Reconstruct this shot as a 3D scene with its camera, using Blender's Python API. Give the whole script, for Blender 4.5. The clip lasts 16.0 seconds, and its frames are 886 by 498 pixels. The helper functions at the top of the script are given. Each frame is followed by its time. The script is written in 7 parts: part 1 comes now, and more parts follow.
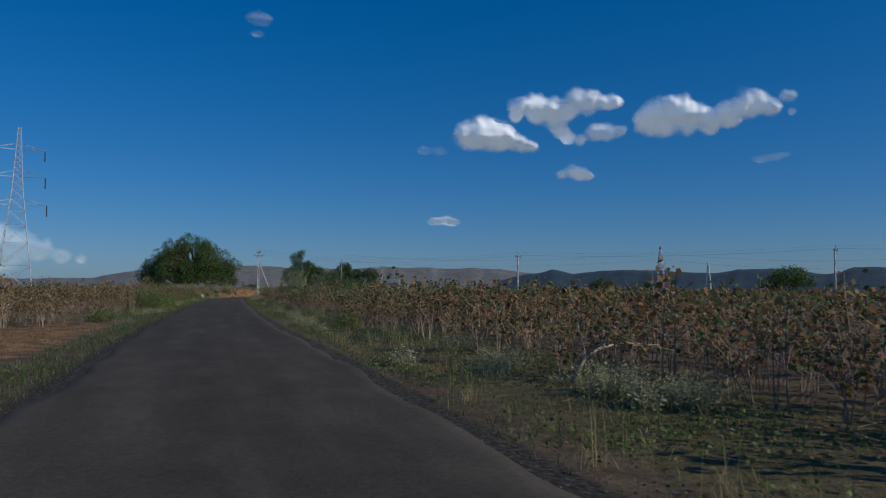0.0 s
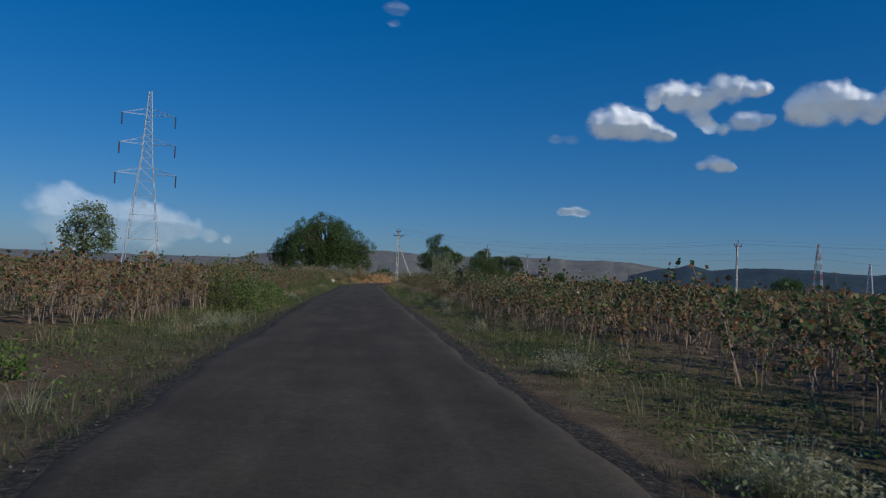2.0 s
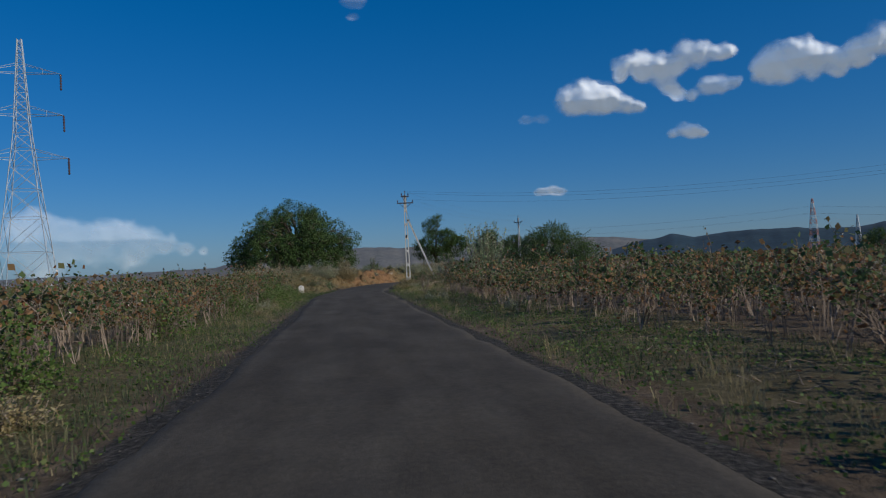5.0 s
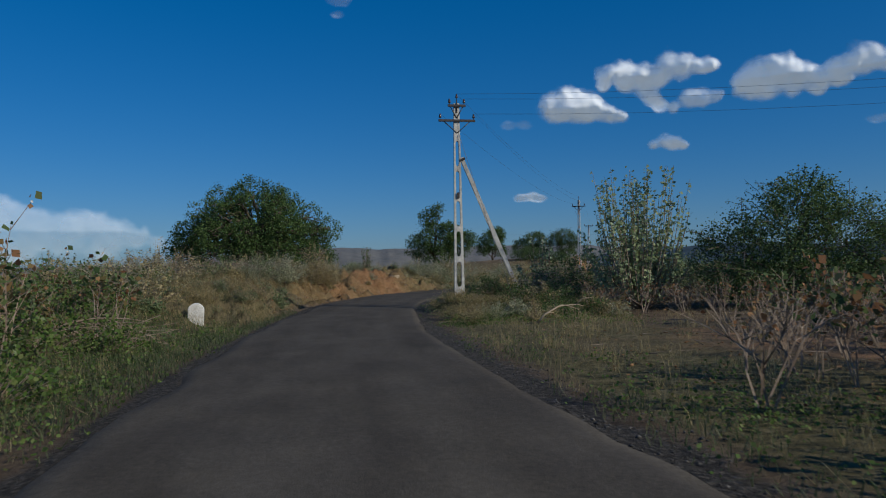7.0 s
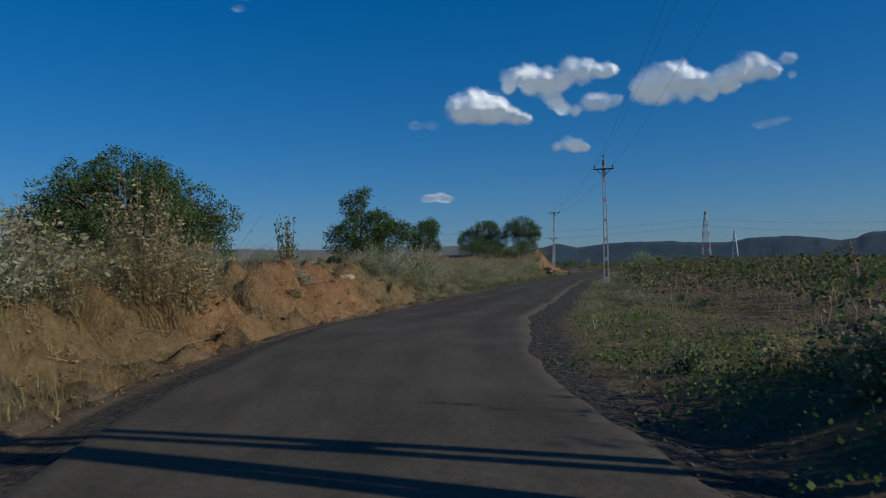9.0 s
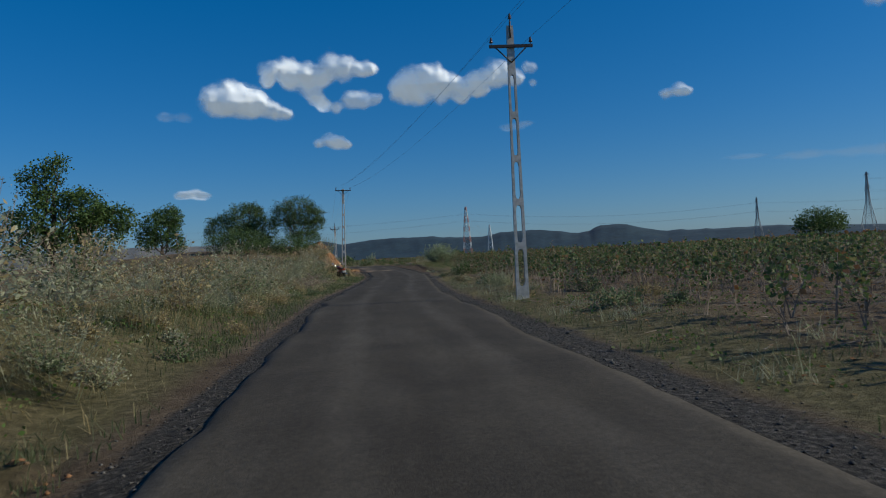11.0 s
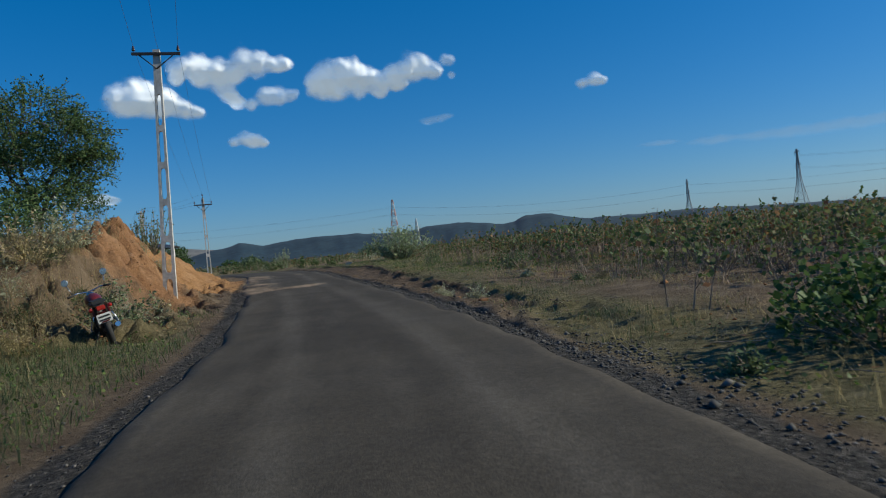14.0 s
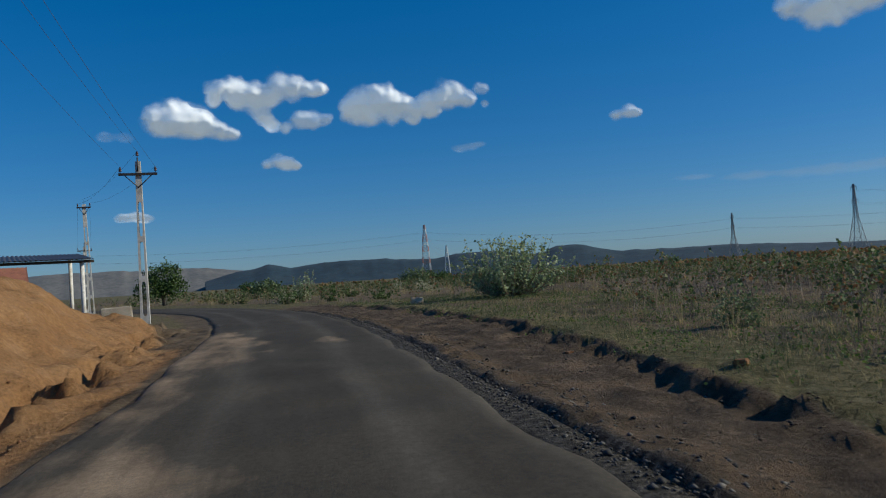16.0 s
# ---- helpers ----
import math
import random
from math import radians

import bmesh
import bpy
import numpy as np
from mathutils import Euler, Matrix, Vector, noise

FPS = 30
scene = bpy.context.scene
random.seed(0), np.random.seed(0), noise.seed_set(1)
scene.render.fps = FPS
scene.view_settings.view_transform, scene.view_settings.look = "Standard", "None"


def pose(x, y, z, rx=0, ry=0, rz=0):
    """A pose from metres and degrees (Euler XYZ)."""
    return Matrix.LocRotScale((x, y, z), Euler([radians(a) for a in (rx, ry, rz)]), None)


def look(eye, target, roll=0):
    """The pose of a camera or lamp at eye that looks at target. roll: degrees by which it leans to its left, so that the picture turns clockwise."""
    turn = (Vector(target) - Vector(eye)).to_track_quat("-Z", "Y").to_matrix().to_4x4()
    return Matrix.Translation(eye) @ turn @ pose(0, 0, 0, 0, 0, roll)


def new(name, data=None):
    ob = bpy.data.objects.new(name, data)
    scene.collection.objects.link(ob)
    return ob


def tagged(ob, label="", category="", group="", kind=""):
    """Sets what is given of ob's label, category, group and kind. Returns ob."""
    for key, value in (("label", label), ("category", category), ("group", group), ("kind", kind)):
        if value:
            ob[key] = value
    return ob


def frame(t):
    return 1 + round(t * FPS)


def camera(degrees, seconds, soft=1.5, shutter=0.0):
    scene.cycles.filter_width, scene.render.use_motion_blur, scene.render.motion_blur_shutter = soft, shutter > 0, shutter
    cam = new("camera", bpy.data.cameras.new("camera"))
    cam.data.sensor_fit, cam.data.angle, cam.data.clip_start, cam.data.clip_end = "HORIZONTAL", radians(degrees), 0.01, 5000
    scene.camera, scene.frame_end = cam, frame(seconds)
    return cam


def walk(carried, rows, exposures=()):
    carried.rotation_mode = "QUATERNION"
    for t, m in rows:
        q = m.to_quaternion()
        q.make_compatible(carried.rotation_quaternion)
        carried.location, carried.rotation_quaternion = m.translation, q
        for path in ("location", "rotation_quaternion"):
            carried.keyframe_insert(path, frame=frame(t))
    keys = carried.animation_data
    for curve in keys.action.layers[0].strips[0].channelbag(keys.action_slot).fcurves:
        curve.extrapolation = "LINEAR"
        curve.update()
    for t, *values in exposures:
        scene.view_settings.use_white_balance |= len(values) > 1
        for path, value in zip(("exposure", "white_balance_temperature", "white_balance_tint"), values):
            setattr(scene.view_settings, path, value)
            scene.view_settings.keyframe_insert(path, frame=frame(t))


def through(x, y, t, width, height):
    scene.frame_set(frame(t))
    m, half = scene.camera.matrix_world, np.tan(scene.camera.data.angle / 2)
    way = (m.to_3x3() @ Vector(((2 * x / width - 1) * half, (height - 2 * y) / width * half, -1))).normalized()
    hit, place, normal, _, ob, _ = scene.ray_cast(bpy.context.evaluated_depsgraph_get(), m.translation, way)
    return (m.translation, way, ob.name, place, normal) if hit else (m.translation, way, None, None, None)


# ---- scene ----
# The camera rides in a car along the lane.
cam = camera(63.0, 16.0, soft=1.1, shutter=0.05)
# seconds, place, yaw to the left from +y, pitch up, roll
ROWS = [
    (0, 0.00, -0.00, 1.30, -8.27, 3.14, 0.21),
    (0.5, -0.85, 5.15, 1.35, -4.91, 3.95, 0.33),
    (1, -1.79, 10.41, 1.41, -2.29, 3.83, -0.52),
    (1.5, -2.77, 15.94, 1.31, -1.00, 3.50, 4.58),
    (2, -3.61, 21.71, 1.40, 1.72, 2.06, 2.50),
    (2.5, -4.68, 27.43, 1.26, -0.43, 2.38, 2.09),
    (3, -5.64, 33.20, 1.30, -0.92, 1.81, 0.80),
    (3.5, -6.46, 39.53, 1.28, -0.25, 1.10, -2.46),
    (4, -7.45, 45.77, 1.30, -0.42, 1.19, -2.11),
    (4.2, -7.87, 48.26, 1.29, 0.19, 1.44, -2.55),
    (6.3, -12.64, 83.46, 1.07, -0.22, 1.08, -3.30),
    (6.5, -13.08, 86.47, 1.07, -0.44, 1.19, -2.56),
    (7, -14.08, 93.79, 1.10, -1.70, 1.54, -0.98),
    (7.5, -15.00, 100.44, 1.09, -2.79, 1.44, -0.14),
    (8, -15.78, 106.49, 1.09, -3.66, 2.49, 1.08),
    (8.5, -16.33, 112.18, 0.87, -4.25, 2.11, 0.92),
    (9, -16.42, 118.31, 0.85, -9.05, 1.44, -1.54),
    (9.5, -15.85, 124.85, 0.95, -14.79, 0.46, -4.70),
    (10, -14.60, 131.29, 1.07, -19.72, -0.18, -8.09),
    (10.2, -13.98, 133.77, 0.98, -22.60, 0.01, -5.66),
    (12.3, -3.46, 162.00, 0.91, -31.84, 0.87, -3.97),
    (12.5, -2.28, 164.63, 0.90, -32.37, 0.96, -3.62),
    (13, 0.76, 171.37, 0.93, -33.26, 0.08, -3.70),
    (13.5, 3.98, 178.20, 0.84, -33.65, -0.03, -3.48),
    (14, 7.18, 185.25, 0.76, -33.50, -0.33, -5.61),
    (14.5, 10.42, 191.94, 0.82, -35.04, 0.85, -3.91),
    (15, 12.89, 198.13, 0.81, -32.97, 3.43, -6.12),
    (15.5, 15.17, 204.30, 0.93, -32.31, 2.64, -5.49),
    (16, 17.38, 210.51, 1.12, -31.51, 2.03, -3.72),
]


def aim(x, y, z, yaw, pitch, roll):
    a, b = radians(yaw), radians(pitch)
    ahead = Vector((-math.sin(a) * math.cos(b), math.cos(a) * math.cos(b), math.sin(b)))
    return look((x, y, z), Vector((x, y, z)) + ahead * 2, roll)


walk(cam, [(t, aim(*rest)) for t, *rest in ROWS],
     exposures=[(0, -0.40, 6450, 8), (4, -0.40, 6450, 8), (8, -0.34, 6550, 5), (10, -0.27, 6600, 4), (12.5, -0.04, 6750, 1), (13.2, 0.0, 6750, 1), (14.3, 0.16, 6750, 1), (15.0, 0.06, 6750, 2), (16, -0.1, 6750, 2)])

# ---- light ----
SUN_BEARING, SUN_HEIGHT = 122.0, 28.0     # degrees, clockwise from +y; above the horizon
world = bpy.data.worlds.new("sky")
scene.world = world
world.use_nodes = True
wt = world.node_tree
bg = wt.nodes["Background"]
sky = wt.nodes.new("ShaderNodeTexSky")
sky.sky_type = "NISHITA"
sky.sun_disc = False
sky.sun_elevation, sky.sun_rotation = radians(SUN_HEIGHT), radians(SUN_BEARING)
sky.altitude, sky.air_density, sky.dust_density, sky.ozone_density = 300, 1.0, 0.7, 5.0
tint = wt.nodes.new("ShaderNodeVectorMath")
tint.operation = "MULTIPLY"
tint.inputs[1].default_value = (0.58, 0.79, 1.21)
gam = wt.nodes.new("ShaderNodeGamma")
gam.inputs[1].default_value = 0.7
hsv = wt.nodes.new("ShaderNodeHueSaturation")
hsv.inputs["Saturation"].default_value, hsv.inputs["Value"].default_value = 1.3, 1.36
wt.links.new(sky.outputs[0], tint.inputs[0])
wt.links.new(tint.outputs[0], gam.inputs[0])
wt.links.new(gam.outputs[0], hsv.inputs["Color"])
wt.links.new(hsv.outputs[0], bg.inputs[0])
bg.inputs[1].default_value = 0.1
sun_data = bpy.data.lights.new("sun", "SUN")
sun_data.energy, sun_data.angle, sun_data.color = 3.9, radians(0.6), (1.0, 0.92, 0.79)
sun = new("sun", sun_data)
_b, _h = radians(SUN_BEARING), radians(SUN_HEIGHT)
SUN_WAY = Vector((math.sin(_b) * math.cos(_h), math.cos(_b) * math.cos(_h), math.sin(_h)))
sun.matrix_world = look(SUN_WAY * 100, (0, 0, 0))


# ---- materials ----
def nodes_of(name):
    m = bpy.data.materials.new(name)
    m.use_nodes = True
    nt = m.node_tree
    return m, nt, nt.nodes["Principled BSDF"], nt.nodes["Material Output"]


def ramp(nt, fac, colours, spread=(0.0, 1.0)):
    r = nt.nodes.new("ShaderNodeValToRGB")
    els = r.color_ramp.elements
    n = len(colours)
    while len(els) < n:
        els.new(0.5)
    for k, c in enumerate(colours):
        els[k].position = spread[0] + (spread[1] - spread[0]) * k / max(1, n - 1)
        els[k].color = (*c, 1)
    nt.links.new(fac, r.inputs[0])
    return r.outputs[0]


def tex(nt, scale, detail=4.0, rough=0.55, coord="Object", stretch=None):
    tc = nt.nodes.new("ShaderNodeTexCoord")
    n = nt.nodes.new("ShaderNodeTexNoise")
    n.inputs["Scale"].default_value = scale
    n.inputs["Detail"].default_value = detail
    n.inputs["Roughness"].default_value = rough
    src = tc.outputs[coord]
    if stretch:
        mp = nt.nodes.new("ShaderNodeMapping")
        mp.inputs["Scale"].default_value = stretch
        nt.links.new(src, mp.inputs[0])
        src = mp.outputs[0]
    nt.links.new(src, n.inputs["Vector"])
    return n.outputs[0]


def mixed(nt, fac, a, b, kind="MIX"):
    n = nt.nodes.new("ShaderNodeMix")
    n.data_type, n.blend_type = "RGBA", kind
    for sock, v in ((n.inputs[0], fac), (n.inputs[6], a), (n.inputs[7], b)):
        if isinstance(v, (int, float)):
            sock.default_value = v
        elif isinstance(v, tuple):
            sock.default_value = (*v, 1)
        else:
            nt.links.new(v, sock)
    return n.outputs[2]


def bumped(nt, bsdf, height, strength=0.4, distance=0.02):
    b = nt.nodes.new("ShaderNodeBump")
    b.inputs["Strength"].default_value, b.inputs["Distance"].default_value = strength, distance
    nt.links.new(height, b.inputs["Height"])
    nt.links.new(b.outputs[0], bsdf.inputs["Normal"])


def surface(name, colours, rough=0.8, scale=3.0, fine=40.0, bump=0.3, depth=0.01, metal=0.0, stretch=None, spread=(0.3, 0.7)):
    """A rough everyday surface: blotches at one scale, grain at another, relief."""
    m, nt, bsdf, _ = nodes_of(name)
    big, small = tex(nt, scale, 5, 0.6, stretch=stretch), tex(nt, fine, 3, 0.6, stretch=stretch)
    base = ramp(nt, big, colours, spread)
    grain = ramp(nt, small, [(0.72, 0.72, 0.72), (1.15, 1.15, 1.15)], (0.3, 0.7))
    nt.links.new(mixed(nt, 1.0, base, grain, "MULTIPLY"), bsdf.inputs["Base Color"])
    bsdf.inputs["Roughness"].default_value, bsdf.inputs["Metallic"].default_value = rough, metal
    if bump:
        bumped(nt, bsdf, small, bump, depth)
    return m


def foliage(name, colours, through=0.25, rough=0.6, patch=0.0):
    """Leaves: each leaf has its own tone; a little light comes through."""
    m, nt, bsdf, out = nodes_of(name)
    geo = nt.nodes.new("ShaderNodeNewGeometry")
    fac = geo.outputs["Random Per Island"]
    if patch:
        n = tex(nt, patch, 2, 0.5)
        mx = nt.nodes.new("ShaderNodeMath")
        mx.operation = "MULTIPLY_ADD"
        nt.links.new(n, mx.inputs[0])
        mx.inputs[1].default_value = 1.6
        sub = nt.nodes.new("ShaderNodeMath")
        sub.operation = "MULTIPLY_ADD"
        nt.links.new(fac, sub.inputs[0])
        sub.inputs[1].default_value, sub.inputs[2].default_value = 0.6, -0.6
        nt.links.new(sub.outputs[0], mx.inputs[2])
        fac = mx.outputs[0]
    c = ramp(nt, fac, colours)
    nt.links.new(c, bsdf.inputs["Base Color"])
    bsdf.inputs["Roughness"].default_value = rough
    bsdf.inputs["Specular IOR Level"].default_value = 0.25
    tr = nt.nodes.new("ShaderNodeBsdfTranslucent")
    nt.links.new(c, tr.inputs[0])
    mx = nt.nodes.new("ShaderNodeMixShader")
    mx.inputs[0].default_value = through
    nt.links.new(bsdf.outputs[0], mx.inputs[1])
    nt.links.new(tr.outputs[0], mx.inputs[2])
    nt.links.new(mx.outputs[0], out.inputs[0])
    return m


def attribute(nt, name):
    a = nt.nodes.new("ShaderNodeAttribute")
    a.attribute_name = name
    return a.outputs["Fac"]


def soft_mask(nt, value, noise_out, low=0.35, high=0.6):
    """A mask broken up by noise: value + noise - 0.5, sharpened."""
    add = nt.nodes.new("ShaderNodeMath")
    add.operation = "ADD"
    nt.links.new(value, add.inputs[0])
    nt.links.new(noise_out, add.inputs[1])
    mr = nt.nodes.new("ShaderNodeMapRange")
    mr.inputs[1].default_value, mr.inputs[2].default_value = low + 0.5, high + 0.5
    nt.links.new(add.outputs[0], mr.inputs[0])
    return mr.outputs[0]


def ground_material():
    m, nt, bsdf, _ = nodes_of("field_soil")
    big, mid, fine = tex(nt, 0.12, 5, 0.6), tex(nt, 1.3, 6, 0.65), tex(nt, 14, 5, 0.7)
    soil = ramp(nt, mid, [(0.095, 0.066, 0.042), (0.15, 0.108, 0.07), (0.235, 0.175, 0.118)], (0.3, 0.7))
    red = ramp(nt, mid, [(0.165, 0.078, 0.038), (0.265, 0.14, 0.07), (0.365, 0.215, 0.12)], (0.25, 0.75))
    scrap = tex(nt, 5, 7, 0.75)
    litter = ramp(nt, scrap, [(0.05, 0.05, 0.02), (0.11, 0.096, 0.045), (0.18, 0.15, 0.075), (0.30, 0.25, 0.15)], (0.28, 0.72))
    grit = ramp(nt, fine, [(0.022, 0.02, 0.018), (0.065, 0.058, 0.05), (0.15, 0.13, 0.11)], (0.3, 0.72))
    wet = ramp(nt, mid, [(0.055, 0.04, 0.028), (0.11, 0.078, 0.052), (0.2, 0.135, 0.085)], (0.3, 0.7))
    sand = ramp(nt, mid, [(0.25, 0.128, 0.056), (0.33, 0.178, 0.08), (0.41, 0.238, 0.12)], (0.25, 0.75))
    c = mixed(nt, soft_mask(nt, attribute(nt, "red"), mid), soil, red)
    c = mixed(nt, soft_mask(nt, attribute(nt, "litter"), big, 0.3, 0.7), c, litter)
    c = mixed(nt, soft_mask(nt, attribute(nt, "mud"), mid), c, wet)
    c = mixed(nt, soft_mask(nt, attribute(nt, "sand"), mid), c, sand)
    c = mixed(nt, soft_mask(nt, attribute(nt, "grit"), mid), c, grit)
    grain = ramp(nt, fine, [(0.65, 0.65, 0.65), (1.2, 1.2, 1.2)], (0.3, 0.7))
    nt.links.new(mixed(nt, 1.0, c, grain, "MULTIPLY"), bsdf.inputs["Base Color"])
    bsdf.inputs["Roughness"].default_value = 0.95
    bsdf.inputs["Specular IOR Level"].default_value = 0.15
    rough = tex(nt, 4.5, 8, 0.78)
    bumped(nt, bsdf, mixed(nt, 0.6, mixed(nt, 0.5, mid, fine), rough), 0.9, 0.16)
    return m


def along_lane(nt, scale, stretch):
    """Noise drawn out along the lane."""
    a = nt.nodes.new("ShaderNodeAttribute")
    a.attribute_name = "lane"
    mp = nt.nodes.new("ShaderNodeMapping")
    mp.inputs["Scale"].default_value = stretch
    n = nt.nodes.new("ShaderNodeTexNoise")
    n.inputs["Scale"].default_value, n.inputs["Detail"].default_value, n.inputs["Roughness"].default_value = scale, 5, 0.62
    nt.links.new(a.outputs["Vector"], mp.inputs[0])
    nt.links.new(mp.outputs[0], n.inputs["Vector"])
    return n.outputs[0]


def asphalt_material():
    m, nt, bsdf, _ = nodes_of("worn_asphalt")
    big, mid, fine = along_lane(nt, 1.0, (0.8, 0.06, 1)), along_lane(nt, 1.6, (0.8, 0.2, 1)), tex(nt, 90, 3, 0.6)
    base = ramp(nt, big, [(0.053, 0.044, 0.034), (0.065, 0.055, 0.043), (0.078, 0.066, 0.051)], (0.3, 0.7))
    coarse, blot = tex(nt, 16, 4, 0.7), tex(nt, 0.9, 5, 0.6)
    c = mixed(nt, soft_mask(nt, attribute(nt, "dust"), mid, 0.2, 1.1), base, (0.15, 0.13, 0.105))
    c = mixed(nt, soft_mask(nt, attribute(nt, "sand"), mid, 0.3, 0.7), c, ramp(nt, mid, [(0.2, 0.14, 0.09), (0.34, 0.25, 0.17)], (0.3, 0.7)))
    speck = ramp(nt, fine, [(0.7, 0.7, 0.7), (1.0, 1.0, 1.0), (1.3, 1.3, 1.3)], (0.3, 0.72))
    c = mixed(nt, 1.0, mixed(nt, 1.0, c, speck, "MULTIPLY"), ramp(nt, blot, [(0.84, 0.84, 0.86), (1.0, 1.0, 1.0), (1.14, 1.13, 1.1)], (0.3, 0.7)), "MULTIPLY")
    c = mixed(nt, 1.0, c, ramp(nt, coarse, [(0.82, 0.82, 0.82), (1.0, 1.0, 1.0), (1.2, 1.19, 1.17)], (0.32, 0.7)), "MULTIPLY")
    nt.links.new(c, bsdf.inputs["Base Color"])
    bsdf.inputs["Roughness"].default_value = 0.92
    bsdf.inputs["Specular IOR Level"].default_value = 0.12
    bumped(nt, bsdf, mixed(nt, 0.5, coarse, fine), 0.6, 0.014)
    return m


SOIL, ASPHALT = ground_material(), asphalt_material()
CONCRETE = surface("pole_concrete", [(0.42, 0.40, 0.36), (0.54, 0.52, 0.48), (0.62, 0.6, 0.56)], 0.9, 1.4, 9, 0.2, 0.004)
IRON = surface("dark_iron", [(0.05, 0.045, 0.045), (0.1, 0.085, 0.08)], 0.6, 4, 40, 0.2, 0.004, 0.6)
STEEL = surface("galvanised_steel", [(0.4, 0.45, 0.5), (0.5, 0.55, 0.6)], 0.5, 1.0, 8, 0.0, 0, 0.1)
# Red paint, paled in its colour to stand for distance haze.
REDSTEEL = surface("haze_paled_red_paint", [(0.36, 0.15, 0.12), (0.44, 0.2, 0.17)], 0.6, 1.0, 8, 0.0)
PYLON_GREY = surface("weathered_pylon_steel", [(0.2, 0.21, 0.23), (0.28, 0.29, 0.31)], 0.7, 1.0, 8, 0.0)
WIRE = surface("weathered_wire", [(0.10, 0.10, 0.11), (0.16, 0.16, 0.17)], 0.55, 5, 40, 0.0, 0, 0.5)
PORCELAIN = surface("brown_insulator", [(0.05, 0.025, 0.02), (0.09, 0.045, 0.03)], 0.25, 5, 40, 0.0)
BARK = surface("bark", [(0.06, 0.045, 0.033), (0.12, 0.092, 0.07)], 0.9, 6, 40, 0.6, 0.02, stretch=(1, 1, 0.3))
STALK = surface("dry_stalk", [(0.16, 0.11, 0.08), (0.27, 0.205, 0.155), (0.42, 0.34, 0.27)], 0.9, 3, 60, 0.0)
LEAF_DRY = foliage("dry_crop_leaf", [(0.14, 0.066, 0.033), (0.25, 0.12, 0.055), (0.34, 0.19, 0.09), (0.2, 0.145, 0.06), (0.095, 0.09, 0.036)], 0.35, 0.7)
LEAF_CROP = foliage("crop_leaf", [(0.05, 0.09, 0.032), (0.08, 0.13, 0.046), (0.13, 0.175, 0.066), (0.21, 0.19, 0.082)], 0.4, 0.6)
LEAF_TREE = foliage("tree_leaf", [(0.042, 0.08, 0.022), (0.06, 0.11, 0.03), (0.082, 0.138, 0.04), (0.115, 0.17, 0.054)], 0.3, 0.6)
LEAF_GREY = foliage("greyish_tree_leaf", [(0.094, 0.135, 0.060), (0.140, 0.186, 0.090), (0.187, 0.237, 0.113)], 0.3, 0.6)
LEAF_THORN = foliage("thorn_leaf", [(0.05, 0.092, 0.032), (0.076, 0.13, 0.044), (0.108, 0.168, 0.06), (0.145, 0.2, 0.078)], 0.35, 0.6)
LEAF_PALE = foliage("broad_pale_leaf", [(0.16, 0.22, 0.1), (0.26, 0.33, 0.17), (0.4, 0.46, 0.27), (0.3, 0.36, 0.2)], 0.4, 0.5)
LEAF_GREEN = foliage("weed_leaf", [(0.063, 0.112, 0.026), (0.095, 0.163, 0.036), (0.137, 0.201, 0.051), (0.169, 0.190, 0.066)], 0.35, 0.55)
GRASS_DRY = foliage("dry_grass", [(0.261, 0.203, 0.095), (0.378, 0.298, 0.152), (0.470, 0.392, 0.216), (0.222, 0.203, 0.089)], 0.45, 0.75)
GRASS_GREY = foliage("grey_grass", [(0.3, 0.31, 0.19), (0.4, 0.405, 0.26), (0.52, 0.515, 0.36), (0.22, 0.25, 0.13)], 0.5, 0.75)
GRASS_GREEN = foliage("green_grass", [(0.052, 0.086, 0.034), (0.086, 0.12, 0.05), (0.13, 0.152, 0.074), (0.2, 0.195, 0.11)], 0.45, 0.65)
BOLL = surface("cotton_boll", [(0.55, 0.52, 0.46), (0.7, 0.68, 0.63)], 0.95, 5, 30, 0.0)
GRAVEL = foliage("crushed_basalt", [(0.03, 0.03, 0.032), (0.06, 0.058, 0.056), (0.10, 0.095, 0.09), (0.17, 0.155, 0.14)], 0.0, 0.85)
MUD_CLOD = foliage("wet_earth_crumb", [(0.05, 0.036, 0.028), (0.085, 0.058, 0.043), (0.12, 0.085, 0.06), (0.07, 0.06, 0.052)], 0.0, 0.9)
CLOD = foliage("earth_clod", [(0.15, 0.075, 0.037), (0.24, 0.12, 0.058), (0.32, 0.18, 0.09), (0.19, 0.12, 0.073)], 0.0, 0.95)
WHITEWASH = surface("flaking_whitewash", [(0.5, 0.47, 0.42), (0.74, 0.72, 0.68), (0.78, 0.77, 0.74)], 0.9, 6, 30, 0.4, 0.01)
CREAM = surface("cream_stone", [(0.5, 0.38, 0.26), (0.62, 0.5, 0.36)], 0.9, 4, 30, 0.4, 0.01)
TIN = surface("rusty_tin_sheet", [(0.05, 0.05, 0.055), (0.11, 0.10, 0.10), (0.18, 0.12, 0.09)], 0.55, 2, 20, 0.1, 0.005, 0.4)
CLAY = surface("clay_roof_tile", [(0.28, 0.10, 0.06), (0.4, 0.16, 0.09)], 0.9, 3, 20, 0.2)
PLASTER = surface("old_plaster", [(0.45, 0.38, 0.3), (0.58, 0.5, 0.4)], 0.9, 2, 20, 0.2)
RUBBER = surface("tyre_rubber", [(0.018, 0.018, 0.018), (0.04, 0.037, 0.034)], 0.85, 8, 60, 0.3, 0.003)
